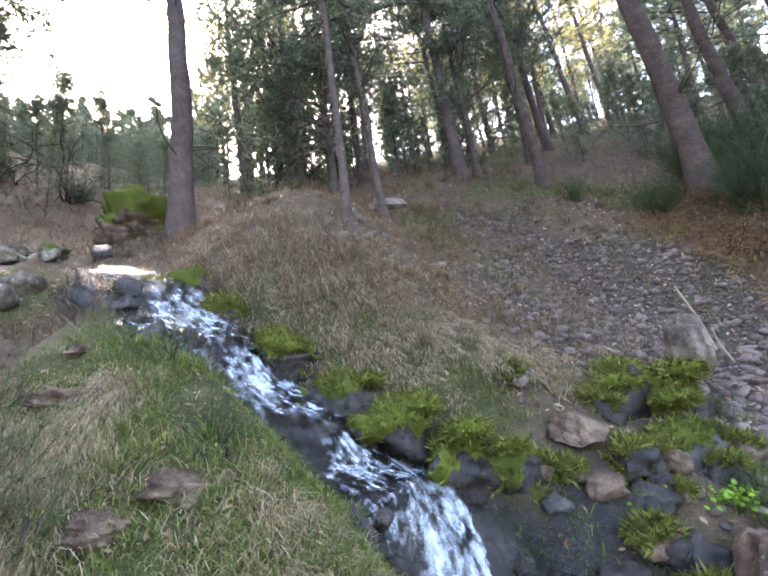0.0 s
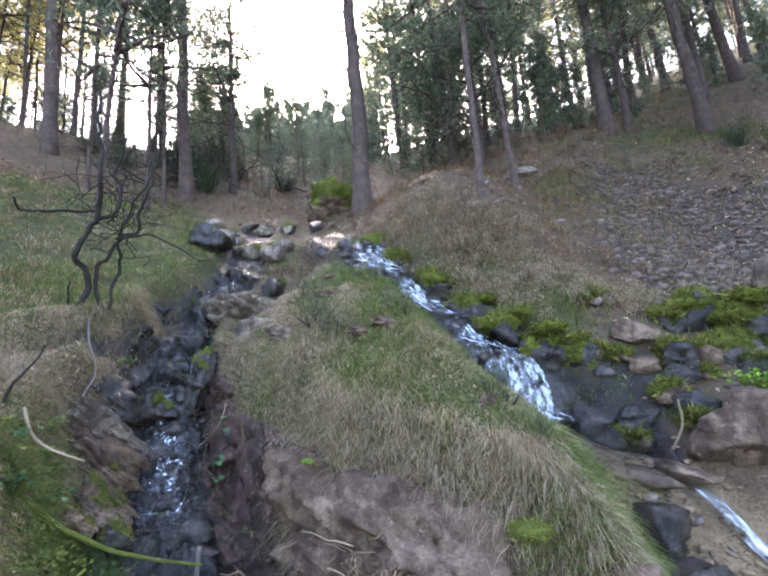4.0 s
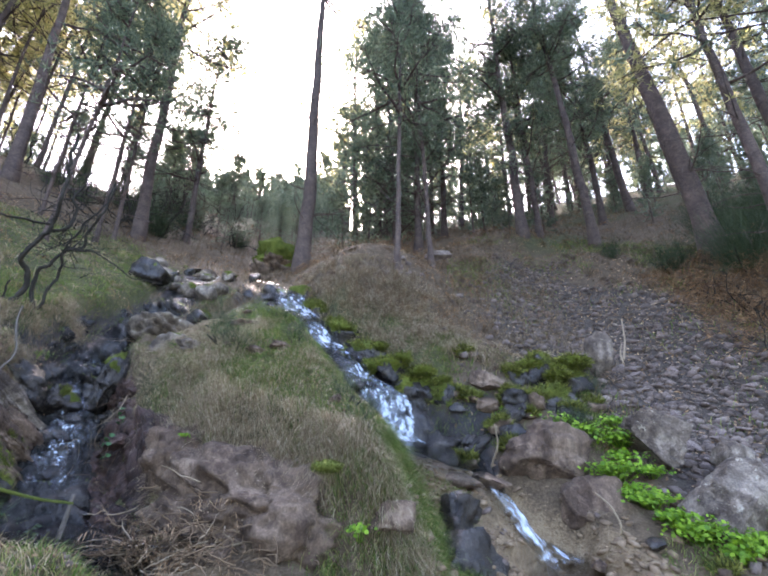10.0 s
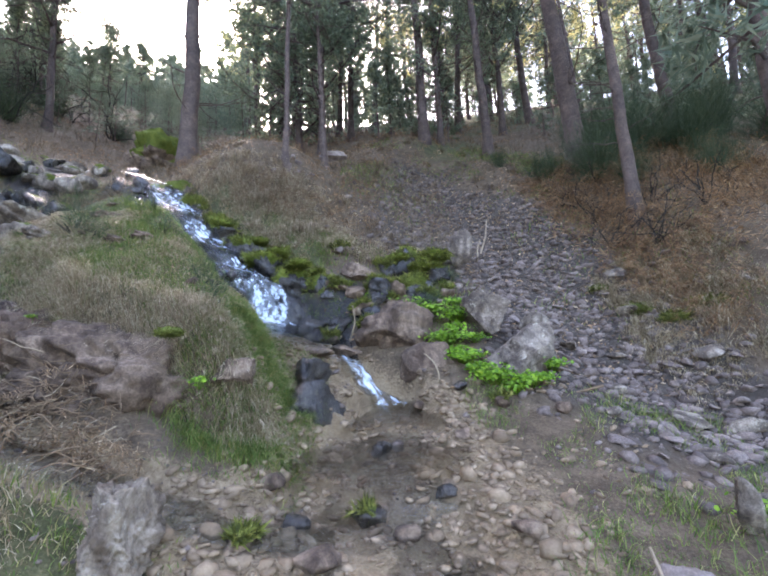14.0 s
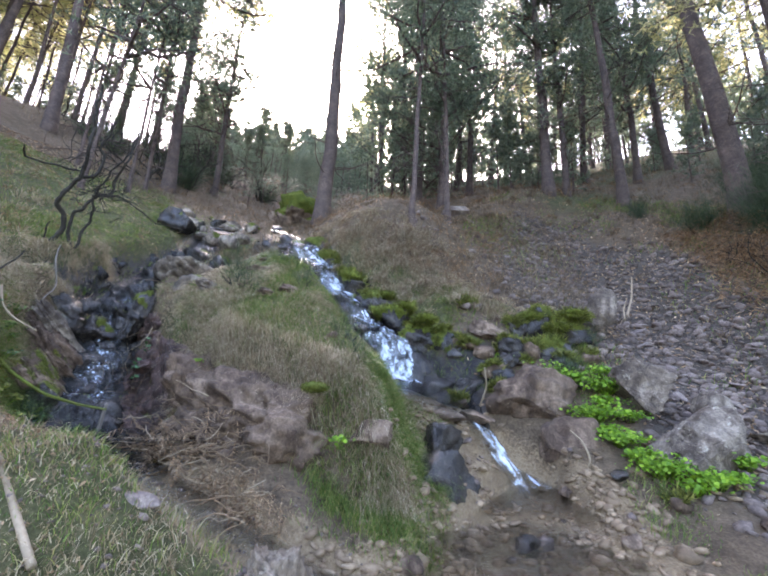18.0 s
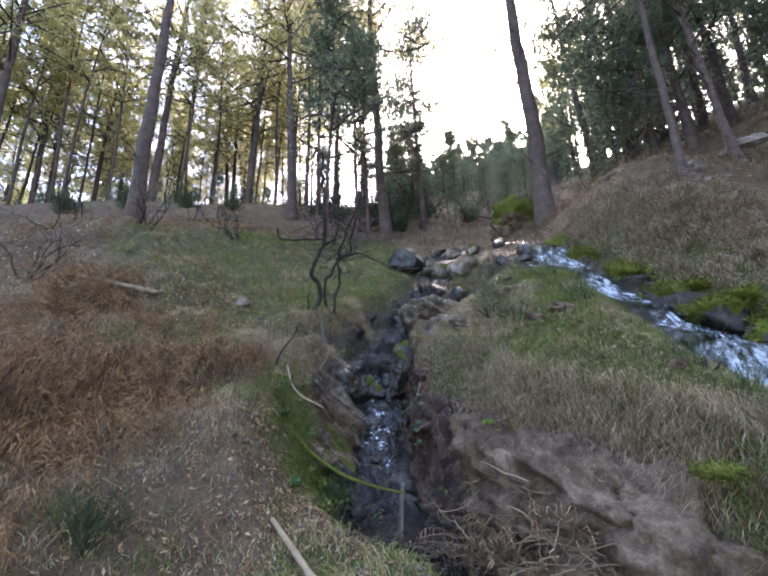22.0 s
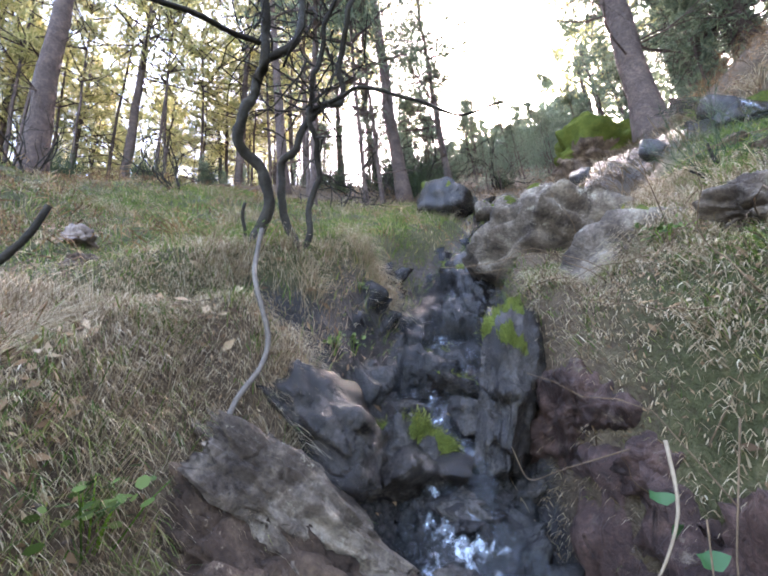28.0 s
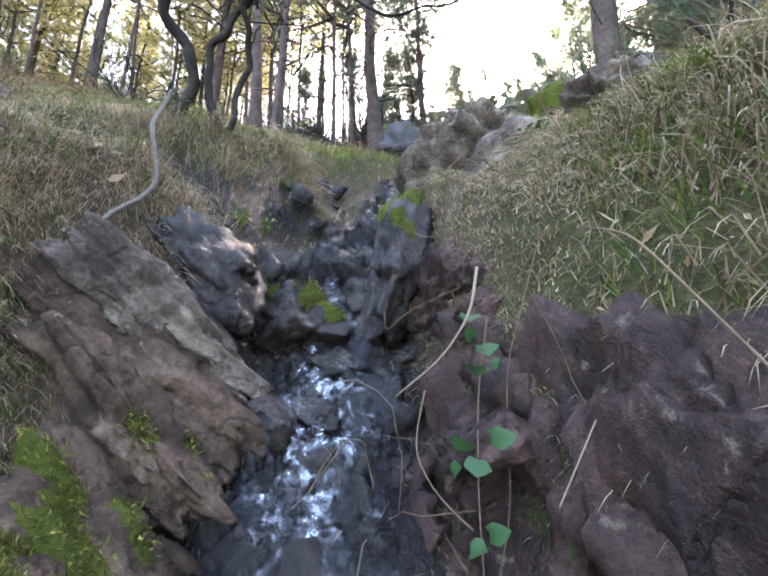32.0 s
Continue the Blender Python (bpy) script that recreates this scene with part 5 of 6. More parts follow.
def strewn(name, n, box, weight, sizes, mat, label, seed, flat=.5, sink=.15):
    """Loose stones joined into one sheet of debris."""
    rng = np.random.default_rng(seed)
    p, pile = scatter(rng, n, box, weight), Pile()
    v, f = BALLS[1]
    for q in p:
        s = sizes[0] * (sizes[1] / sizes[0]) ** (rng.uniform(0, 1) ** 2.2)
        pile.add(stone_lump(rng, v, s, flat * rng.uniform(.7, 1.3)) + q + [0, 0, s * flat * sink], f)
    return solo(name, pile.mesh(name, mat), label, "stones", kind="stuff")


rng = np.random.default_rng(290)
line = np.array(GULLY[2:9])
for i in range(30):
    k = rng.uniform(0, len(line) - 1.01)
    j = int(k)
    q = line[j] + (line[j + 1] - line[j]) * (k - j)
    x, y = q[0] + rng.normal(0, .13), q[1] + rng.normal(0, .13)
    s = rng.uniform(.05, .12)
    rock("wet_rock", "wet dark broken rock in the trickling gully", 1000 + i, (x, y, h1(x, y) - s * .05), (s * 1.3, s * .95, s * .6), (rng.uniform(-25, 25), rng.uniform(-25, 25), rng.uniform(0, 360)), WET_ROCK, 4, DARK_MOSS if i % 5 == 0 else None, .75, group="wet rocks in the gully", cuts=22, flat=.40, boxy=7, rough=.085)
line = np.array(BROOK[1:11])
for i in range(44):
    k = rng.uniform(0, len(line) - 1.01)
    j = int(k)
    q = line[j] + (line[j + 1] - line[j]) * (k - j)
    d = rng.choice([-1, 1]) * rng.uniform(.34, .56)
    x, y = q[0] + .55 * d, q[1] + .8 * d
    s = rng.uniform(.05, .13)
    rock("wet_rock", "wet black rock at the edge of the running water", 1100 + i, (x, y, min(q[2] + rng.uniform(-.03, .05), h1(x, y) + s * .2)), (s, s * .8, s * .75), (rng.uniform(-25, 25), rng.uniform(-25, 25), rng.uniform(0, 360)), WET_ROCK, 3, DARK_MOSS if d > 0 and i % 2 else None, .5, group="wet rocks in the brook")

zone_stone = lambda x, y: zones(x, y)[1] ** 1.5
zone_bed = lambda x, y: zones(x, y)[2] * step(x, .2, .9) * (1 - .7 * (along(x, y, BROOK)[0] < .22))
scree = strewn("scree", 9000, (.8, 6, -2, 7.5), zone_stone, (.012, .085), SCREE_PIECES, "loose grey-brown scree covering the slope", 301)
strewn("gravel", 7000, (.4, 3.6, -2.8, 1.3), zone_bed, (.008, .06), GRAVEL, "tan gravel and small stones beside the clear pool", 302, .36, .05)
strewn("pebbles", 700, (-2.2, 1.2, -1.8, -.3), lambda x, y: .6 + 0 * x, (.01, .03), SCREE_PIECES, "small pebbles in the grass", 303)
strewn("cobbles", 380, (.5, 3.6, -2.6, .7), zone_bed, (.02, .075), GRAVEL, "brown cobbles lying in the gravel of the brook", 305, .6, .2)
rng = np.random.default_rng(304)
FLAKES = []
for i in range(8):
    q = rock_mesh("stone", 320 + i, (1, rng.uniform(.55, .85), rng.uniform(.25, .5)), SCREE_STONE, 2, 16, .05, .38, boxy=5)
    FLAKES.append(q)
for q in scatter(rng, 290, (2.6, 5.4, -1.2, 3.6), zone_stone):
    ob = part("stone", FLAKES[rng.integers(0, 8)], scree)
    s = .038 + .07 * rng.uniform(0, 1) ** 2
    ob.matrix_basis = pose(q[0], q[1], q[2] + s * .22, rng.uniform(-25, 25), rng.uniform(-25, 25), rng.uniform(0, 360)) @ Matrix.Diagonal((s, s, s, 1))


# ---- grass, moss, bracken and litter ----
rng = np.random.default_rng(401)
knoll = lambda x, y: step(x, -1.8, -1.2) * step(1.1 - x, -.1, .3) * step(y - (-.12 + .22 * ((x - .3) / 1.35) ** 2 - .16 * step(x, .35, .7)), -.06, .08) * step(3.0 - y, 0, .4) * (along(x, y, BROOK)[0] > along(x, y, BROOK)[2] * 1.05)
off_water = lambda x, y: ((along(x, y, BROOK)[0] > along(x, y, BROOK)[2] * 1.1) & (along(x, y, GULLY)[0] > along(x, y, GULLY)[2] * 1.2)) * 1.0
patchy = lambda x, y, k, s: step(fbm(x * k, y * k, 0, s, 3), -.3, .4)


def grass_patch(name, n, box, weight, length, width, spread, droop, down, mat, label):
    v, f = blades(rng, scatter(rng, n, box, weight), length, width, spread, droop, down)
    return solo(name, mesh_of(name, v, f, mat, True), label, "grass", kind="stuff")


bare = lambda x, y: 1 - .95 * np.exp(-((x - rim_line(y) - .12) / .12) ** 4) * step(y, -.45, -.15) * step(.75 - y, 0, .3)
grass_patch("knoll_grass", 36000, (-2.1, 1.2, -.5, 3.0), lambda x, y: knoll(x, y) * (.35 + .65 * patchy(x, y, 1.8, 61)), (.025, .075), (.0013, .0028), .6, .8, .5, GRASS, "green grass covering the knoll between the brooks")
grass_patch("knoll_straw", 11000, (-2.1, 1.2, -.5, 2.4), lambda x, y: knoll(x, y) * (.15 + .85 * patchy(x, y, 1.5, 62)) * step(1.6 - y, 0, 1.0), (.03, .11), (.0013, .0028), .8, .9, .5, DRY_GRASS, "dry straw mixed into the grass of the knoll")
edge = lambda x, y: np.exp(-((y - (-.02 + .22 * ((x - .3) / 1.35) ** 2 - .16 * step(x, .35, .7))) / .08) ** 2) * step(x, -1.25, -.85) * step(1.05 - x, 0, .2)
grass_patch("hanging_grass", 12000, (-1.8, 1.1, -.6, .6), edge, (.08, .22), (.0008, .0018), .35, 1.4, .85, HAY, "dry grass hanging over the edge of the boulder")
grass_patch("tuft_grass", 8000, (.05, 1.15, -.5, .7), lambda x, y: np.exp(-((x - .72) / .28) ** 2 - ((y - .02) / .32) ** 2) * (along(x, y, BROOK)[0] > .25), (.05, .12), (.0014, .003), .4, .9, .7, GRASS, "lush green grass drooping off the end of the knoll")
meadow = lambda x, y: zones(x, y)[0] * step(-2.0 - x, 0, .5) * off_water(x, y)
grass_patch("meadow_grass", 36000, (-7.5, -1.9, -1.6, 4.5), lambda x, y: meadow(x, y) * step(-2.45 - x, 0, .35) * (.3 + .7 * patchy(x, y, 1.2, 63)), (.025, .08), (.0014, .003), .5, .7, .5, GRASS, "short green grass of the sloping meadow")
grass_patch("rim_grass", 7000, (-3.8, -2.3, -.9, 1.2), lambda x, y: meadow(x, y) * off_water(x, y) * bare(x, y) * (.12 + .88 * step(rim_line(y) - x, -.06, .06)), (.02, .06), (.0008, .0018), .4, .5, .4, GRASS, "fresh green grass along the top of the bank")
grass_patch("bank_grass", 2200, (-3.4, -1.7, -.9, 1.9), lambda x, y: off_water(x, y) * bare(x, y) * np.exp(-((along(x, y, GULLY)[0] - .55) / .3) ** 2) * step(-1.75 - x, 0, .3), (.02, .06), (.0006, .0013), .3, 1.6, .9, GRASS, "long grass hanging down the bank of the gully")
grass_patch("bank_straw", 9000, (-4.6, -1.5, -2.8, .5), lambda x, y: bare(x, y) * off_water(x, y) * step(-1.5 - x, 0, .25) * (.15 + .85 * patchy(x, y, 1.4, 64)), (.04, .13), (.0007, .0015), .7, 1.6, .85, HAY, "matted dry straw hanging over the bank")
lawn = lambda x, y: step(1.05 - x, 0, .4) * step(-.76 - y, -.03, .15) * step(x + 1.5, 0, .6) * off_water(x, y)
grass_patch("lawn_grass", 8500, (-1.8, 1.2, -2.6, -.6), lambda x, y: lawn(x, y) * (.25 + .75 * patchy(x, y, 1.6, 65)), (.025, .075), (.0015, .003), .4, .5, .4, GRASS, "green grass in front of the pond")
grass_patch("lawn_straw", 13500, (-2.2, 1.2, -2.6, -.6), lambda x, y: step(1.05 - x, 0, .4) * step(-.72 - y, -.05, .2) * (.2 + .8 * patchy(x, y, 1.6, 66)), (.03, .09), (.0013, .0028), .6, .8, .4, DRY_GRASS, "dry straw in front of the pond")
spur = lambda x, y: np.exp(-((x - .05 - .25 * (3.0 - y)) / .95) ** 2 - ((y - 2.85) / .45) ** 2) * off_water(x, y)
grass_patch("spur_straw", 3000, (-2.2, 2.4, 1.9, 4.2), lambda x, y: np.clip(spur(x, y) * 1.2, 0, 1), (.06, .14), (.0016, .0034), .4, 1.5, .85, DRY_GRASS, "long dry grass hanging down the spur")
grass_patch("spur_grass", 12000, (-3.5, 3, 2.0, 6.5), lambda x, y: (.15 + .85 * patchy(x, y, 1.0, 67)) * off_water(x, y) * .8, (.06, .16), (.0025, .005), .5, .7, .5, DULL_GRASS, "thin dry grass on the spur")
grass_patch("slope_grass", 9000, (.9, 6, 1.2, 8.8), lambda x, y: (1 - np.clip(zones(x, y)[1], 0, 1) * .75) * patchy(x, y, .9, 68) * .9, (.05, .13), (.0025, .005), .5, .6, .5, GRASS, "thin grass between the stones of the slope")
grass_patch("ledge_grass", 4500, (.7, 2.5, 1.5, 2.7), lambda x, y: patchy(x, y, 2.2, 72) * off_water(x, y), (.03, .10), (.0015, .003), .5, .8, .6, GRASS, "grass and weeds on the ledges beside the falls")
grass_patch("gravel_grass", 6500, (2.3, 5.0, -2.0, .8), lambda x, y: patchy(x, y, 1.7, 69) * .9, (.04, .10), (.0015, .003), .5, .6, .3, GRASS, "small green weeds beside the gravel")
grass_patch("far_grass", 11000, (-15, 13, 3, 17), lambda x, y: patchy(x, y, .5, 70) * (np.hypot(x, y) > 6), (.08, .22), (.005, .010), .5, .6, .5, DULL_GRASS, "dry grass on the upper slope")



def tussock_patch(name, n, per, box, weight, girth, length, width, droop, down, mat, label, lift=0.0):
    v, f = tussocks(rng, scatter(rng, n, box, weight) + [0, 0, lift], per, girth, length, width, droop, down)
    return solo(name, mesh_of(name, v, f, mat, True), label, "grass", kind="stuff")


tussock_patch("spur_tussocks", 300, 60, (-2.0, 2.2, 2.0, 4.0), lambda x, y: np.clip(spur(x, y) * 1.3, 0, 1), .05, (.10, .24), (.0014, .003), 2.2, .85, HAY, "long tan grass tussocks hanging down the spur")
tussock_patch("knoll_tussocks", 300, 36, (-1.9, 1.1, -.2, 2.4), knoll, .035, (.05, .13), (.0012, .0026), 1.0, .5, GRASS, "green grass tussocks on the knoll")
tussock_patch("knoll_hay", 75, 36, (-1.8, 1.0, -.2, 1.6), lambda x, y: knoll(x, y) * patchy(x, y, 1.5, 62), .04, (.06, .15), (.0012, .0026), 1.5, .6, HAY, "dry matted tussocks on the knoll")
tussock_patch("bank_hay", 480, 46, (-4.8, -1.75, -2.6, .3), lambda x, y: bare(x, y) * off_water(x, y) * step(-1.6 - x, 0, .3) * step(.2 - y, 0, .4) * np.maximum(step(-2.4 - x, 0, .3), step(-1.0 - y, 0, .2)) * (1 - .75 * meadow(x, y) * step(-2.7 - x, 0, .4)), .06, (.06, .19), (.0006, .0013), 2.2, .9, HAY, "matted hay tussocks hanging down the bank")
tussock_patch("bank_tussocks", 36, 46, (-3.2, -1.7, -.7, 1.6), lambda x, y: off_water(x, y) * bare(x, y) * np.exp(-((along(x, y, GULLY)[0] - .5) / .25) ** 2), .04, (.05, .12), (.0009, .0019), 1.6, .9, GRASS, "grass tussocks hanging over the gully")
tussock_patch("wall_hay", 680, 40, (-2.1, -.9, .15, 1.5), lambda x, y: (1 - .8 * red_side(x, y, height(x, y))) * off_water(x, y) * (along(x, y, GULLY)[0] > .27), .05, (.04, .11), (.0010, .0021), 2.2, .9, HAY, "short dry grass hanging on the rock wall", .028)
tussock_patch("meadow_tussocks", 260, 34, (-7, -2.3, -1.6, 3.5), lambda x, y: (meadow(x, y) * .8 + .12) * step(rim_line(y) - .12 - x, 0, .2), .05, (.06, .16), (.0016, .0034), 1.0, .5, DRY_GRASS, "pale dry tussocks in the meadow")
tussock_patch("slope_tussocks", 220, 34, (-3.2, 5.8, 2.4, 8.6), lambda x, y: off_water(x, y) * (1 - .8 * np.clip(zones(x, y)[1], 0, 1)), .05, (.10, .24), (.0024, .005), 1.2, .7, DULL_GRASS, "dry tussocks on the slope")

tussock_patch("gully_hay", 780, 44, (-2.8, -2.0, -.95, .35), lambda x, y: off_water(x, y) * bare(x, y) * (along(x, y, GULLY)[0] > .28), .05, (.03, .09), (.0005, .0012), 2.6, .9, HAY, "pale matted hay hanging on the bank of the gully")
tussock_patch("rim_hay", 80, 56, (-3.1, -2.45, -.75, .85), lambda x, y: (1 - .9 * np.exp(-((y - .06) / .2) ** 4)) * np.exp(-((x - rim_line(y) + .03) / .05) ** 2) * (.2 + .8 * patchy(x, y, 3.0, 99)), .04, (.07, .2), (.0006, .0013), 2.8, .95, HAY, "tan dead grass hanging over the undercut edge of the meadow")
lip_line = lambda y: np.interp(y, (-2.7, -2.17, -1.69, -1.2, -.75), (-2.8, -2.72, -2.66, -2.5, -2.4))
tussock_patch("bank_lip", 210, 60, (-3.1, -2.2, -2.7, -.7), lambda x, y: np.exp(-((x - lip_line(y) + .02) / .09) ** 2) * (.15 + .85 * patchy(x, y, 2.4, 98)), .06, (.10, .32), (.0009, .0019), 2.6, .95, BRACKEN, "rust-brown dead grass curtain hanging over a hollow")
tussock_patch("mound_green", 280, 46, (-2.7, -1.4, -1.1, -.1), lambda x, y: off_water(x, y) * np.exp(-((x + 1.93) / .24) ** 2 - ((y + .66) / .26) ** 2), .06, (.05, .14), (.0008, .0017), 1.8, .9, GRASS, "fresh green grass and moss on the mound beside the gully")
tussock_patch("wall_green", 64, 40, (-2.2, -.9, .25, 1.4), lambda x, y: (1 - .8 * red_side(x, y, height(x, y))) * off_water(x, y) * patchy(x, y, 2.2, 97), .05, (.04, .12), (.0007, .0015), 1.5, .8, GRASS, "green tufts on the rock wall of the gully", .03)
tussock_patch("bank_green", 80, 40, (-3.4, -1.5, -2.4, -.75), lambda x, y: patchy(x, y, 1.4, 96), .05, (.05, .15), (.0012, .0026), 1.4, .7, GRASS, "green tufts among the dead bracken of the bank")
tussock_patch("end_tussocks", 170, 46, (.3, 1.1, -.45, .4), lambda x, y: np.exp(-((x - .7) / .28) ** 2 - ((y + .02) / .26) ** 2) * off_water(x, y), .04, (.05, .12), (.0012, .0026), 1.6, .8, GRASS, "lush grass tussocks drooping off the end of the knoll")
tussock_patch("mound_tussocks", 220, 40, (4.4, 5.8, .9, 2.7), lambda x, y: .9 + 0 * x, .05, (.10, .26), (.0018, .0036), 1.6, .8, DRY_GRASS, "dry and mossy tussocks beside the stony chute")


def cushions(name, places, mat, label):
    """Low moss cushions, each a lumpy dome."""
    v, f = BALLS[3]
    for i, (x, y, z, s) in enumerate(places):
        q = v * (1 + .22 * fbm(v[:, 0] * 2.5 + i * 9, v[:, 1] * 2.5, v[:, 2] * 2.5, 15, 4))[:, None] * [s, s * .8, s * .38]
        ob = solo(name, mesh_of(name, q, f, mat, True), label, "moss", "moss cushions", at=(x, y, z))
        ob.rotation_euler = (0, 0, i * 1.3)
        r = np.random.default_rng(i + 900)
        m = int(900 * max(1, (s / .14) ** 2))
        k = r.integers(0, len(q), m)
        n = q[k] / (np.linalg.norm(q[k], axis=1)[:, None] + 1e-9) + r.normal(0, .3, (m, 3))
        c = q[k] + r.normal(0, s * .04, (m, 3))
        fine = .45 if x < -1.2 or y < 0 else 1.0
        w = r.normal(0, .0042 * fine, (m, 3))
        hair = np.stack([c - w, c + w, c + n * r.uniform(.010, .04, (m, 1)) * fine * min(2, max(1, s / .14))], 1).reshape(-1, 3)
        fuzz = part("moss_fuzz", mesh_of("moss_fuzz", hair, np.arange(3 * m).reshape(-1, 3), MOSS_TIP), ob)
        tagged(fuzz, kind="stuff")


cushions("moss_cushion", [(.66, 1.95, 1.74, .15), (.42, 2.0, 1.9, .13), (.88, 1.9, 1.62, .1), (-.42, 2.42, 2.42, .14), (.1, 2.25, 2.12, .12), (2.35, 2.35, 1.86, .2), (2.15, 2.2, 1.7, .16), (1.9, 2.35, 1.85, .16)], MOSS, "bright green moss cushion on a rock beside the brook")
cushions("moss_cushion", [(.36, -.36, .82, .08), (4.63, 2.0, 1.02, .2), (4.9, 1.75, .9, .18), (4.48, 2.44, 1.34, .15), (5.3, 1.75, 1.06, .2)], DARK_MOSS, "olive moss cushion on the ground")


def leaf_carpet(name, n, box, weight, size, mat, label):
    p = scatter(rng, n, box, weight)
    k = len(p)
    sx, sy = slope(p[:, 0], p[:, 1])
    nrm = np.c_[-sx, -sy, np.ones(k)] + rng.normal(0, .45, (k, 3))
    nrm /= np.linalg.norm(nrm, axis=1)[:, None]
    a = np.cross(nrm, rng.normal(size=(k, 3)))
    a /= np.linalg.norm(a, axis=1)[:, None]
    b = np.cross(nrm, a)
    s = rng.uniform(*size, (k, 1))
    p = p + [0, 0, .012]
    v = np.stack([p - a * s, p + b * s * .38 + nrm * s * .12, p + a * s, p - b * s * .38 + nrm * s * .12], 1).reshape(-1, 3)
    f = (np.arange(k)[:, None, None] * 4 + np.array([(0, 1, 2), (0, 2, 3)])[None]).reshape(-1, 3)
    return solo(name, mesh_of(name, v, f, mat), label, "leaves", kind="stuff")


leaf_carpet("leaf_litter", 15000, (-3.8, .6, -3.0, -.5), lambda x, y: step(.4 - x, 0, 1.6) * (.3 + .7 * patchy(x, y, 1.3, 81)), (.007, .021), LITTER, "fallen brown leaves below the bank")
leaf_carpet("slope_litter", 12000, (-8, -2.4, -3, 3.5), lambda x, y: (1 - np.clip(zones(x, y)[0], 0, 1)) + .1, (.010, .03), LITTER, "brown leaves and bracken bits on the bank")
leaf_carpet("right_litter", 9000, (2.5, 9, 1.5, 8), lambda x, y: step(x - 4.6 + .25 * (y - 2), 0, 1) + .12, (.015, .045), LITTER, "brown leaves on the shrubby bank")
leaf_carpet("spur_litter", 6000, (-3, 3, 2.3, 9), lambda x, y: off_water(x, y) * .8, (.015, .04), LITTER, "needles and brown leaves on the spur")
leaf_carpet("scree_litter", 5000, (.9, 5, 1.0, 7), lambda x, y: np.clip(zones(x, y)[1], 0, 1) * .6 + .1, (.012, .035), LITTER, "brown leaves among the stones of the slope")
leaf_carpet("knoll_litter", 1500, (-1.9, .9, -.4, 1.6), knoll, (.008, .022), LITTER, "scraps of brown leaf in the grass of the knoll")
leaf_carpet("wall_litter", 2200, (-2.1, -.7, .05, 1.3), lambda x, y: (1 - .7 * red_side(x, y, height(x, y))) * off_water(x, y), (.004, .012), LITTER, "brown leaves lying on the rock wall of the gully")
leaf_carpet("gully_litter", 3600, (-3.0, -1.2, -1.0, 1.2), off_water, (.004, .011), LITTER, "brown leaves caught along the gully")


def frond(rng, root, way, length, sag):
    """One bracken frond: a stalk with leaflets in pairs."""
    n = 12
    w = [np.array(root, float)]
    d = np.array(way, float)
    d /= np.linalg.norm(d)
    for _ in range(n):
        w.append(w[-1] + d * length / n)
        d = d + [0, 0, -sag / n * 2.2] + rng.normal(0, .05, 3)
        d /= np.linalg.norm(d)
    w = np.array(w)
    v, f = [], []
    side = np.cross(w[-1] - w[0], [0, 0, 1.0])
    side /= np.linalg.norm(side) + 1e-9
    for i in range(2, n + 1):
        ln = length * .30 * math.sin(math.pi * (.25 + .75 * (1 - i / n)))
        fw = (w[i] - w[i - 1])
        for sgn in (-1, 1):
            if rng.uniform() < .3:
                continue
            tip = w[i] + sgn * side * ln * rng.uniform(.5, 1) + fw * rng.uniform(0, .8) + rng.normal(0, ln * .22, 3) + [0, 0, -ln * rng.uniform(.2, .9)]
            k = len(v)
            v += [w[i] - fw * .12, w[i] + fw * .12, tip]
            f.append((k, k + 1, k + 2))
    k = len(v)
    for i in range(n):
        c = side * .003
        v += [w[i] - c, w[i] + c, w[i + 1]]
        f.append((k, k + 1, k + 2))
        k += 3
    return v, f


def bracken(name, n, box, weight, length, label, reach=.7):
    p, pile = scatter(rng, n, box, weight), Pile()
    sx, sy = slope(p[:, 0], p[:, 1])
    for q, u, w in zip(p, sx, sy):
        a = rng.uniform(0, 6.28)
        pile.add(*frond(rng, q + [0, 0, .02], (math.cos(a) * .6 - u * reach, math.sin(a) * .6 - w * reach, rng.uniform(.25, .9)), rng.uniform(*length), rng.uniform(.6, 1.8)))
    return solo(name, pile.mesh(name, BRACKEN), label, "bracken", kind="stuff")


bracken("bank_bracken", 1500, (-4.6, -1.9, -2.8, -.6), lambda x, y: np.exp(-((y + 1.85 + .05 * (x + 3)) / .6) ** 2) * (.12 + .88 * patchy(x, y, 1.7, 95)), (.2, .46), "dead rust-brown bracken hanging over the bank")
bracken("slope_bracken", 700, (-8, -3, -2.5, 1.5), lambda x, y: 1 - .8 * np.clip(zones(x, y)[0], 0, 1), (.2, .4), "dead bracken on the grassy bank")
bracken("shrub_bracken", 2000, (4.5, 8, 1.2, 5.5), lambda x, y: step(x - 4.7 + .12 * (y - 2), 0, .5) * step(y - 1.3 - .5 * (x - 4.6), -.6, .4) , (.3, .62), "dead brown bracken on the shrubby bank")
bracken("spur_bracken", 300, (-2.5, 4, 4.2, 9), lambda x, y: .8 + 0 * x, (.25, .45), "dead brown bracken behind the spur")
bracken("spur_cover", 520, (-1.8, 1.6, 2.7, 4.8), lambda x, y: off_water(x, y) * (.2 + .8 * patchy(x, y, 1.6, 94)), (.14, .32), "dead tan bracken hanging down the spur")
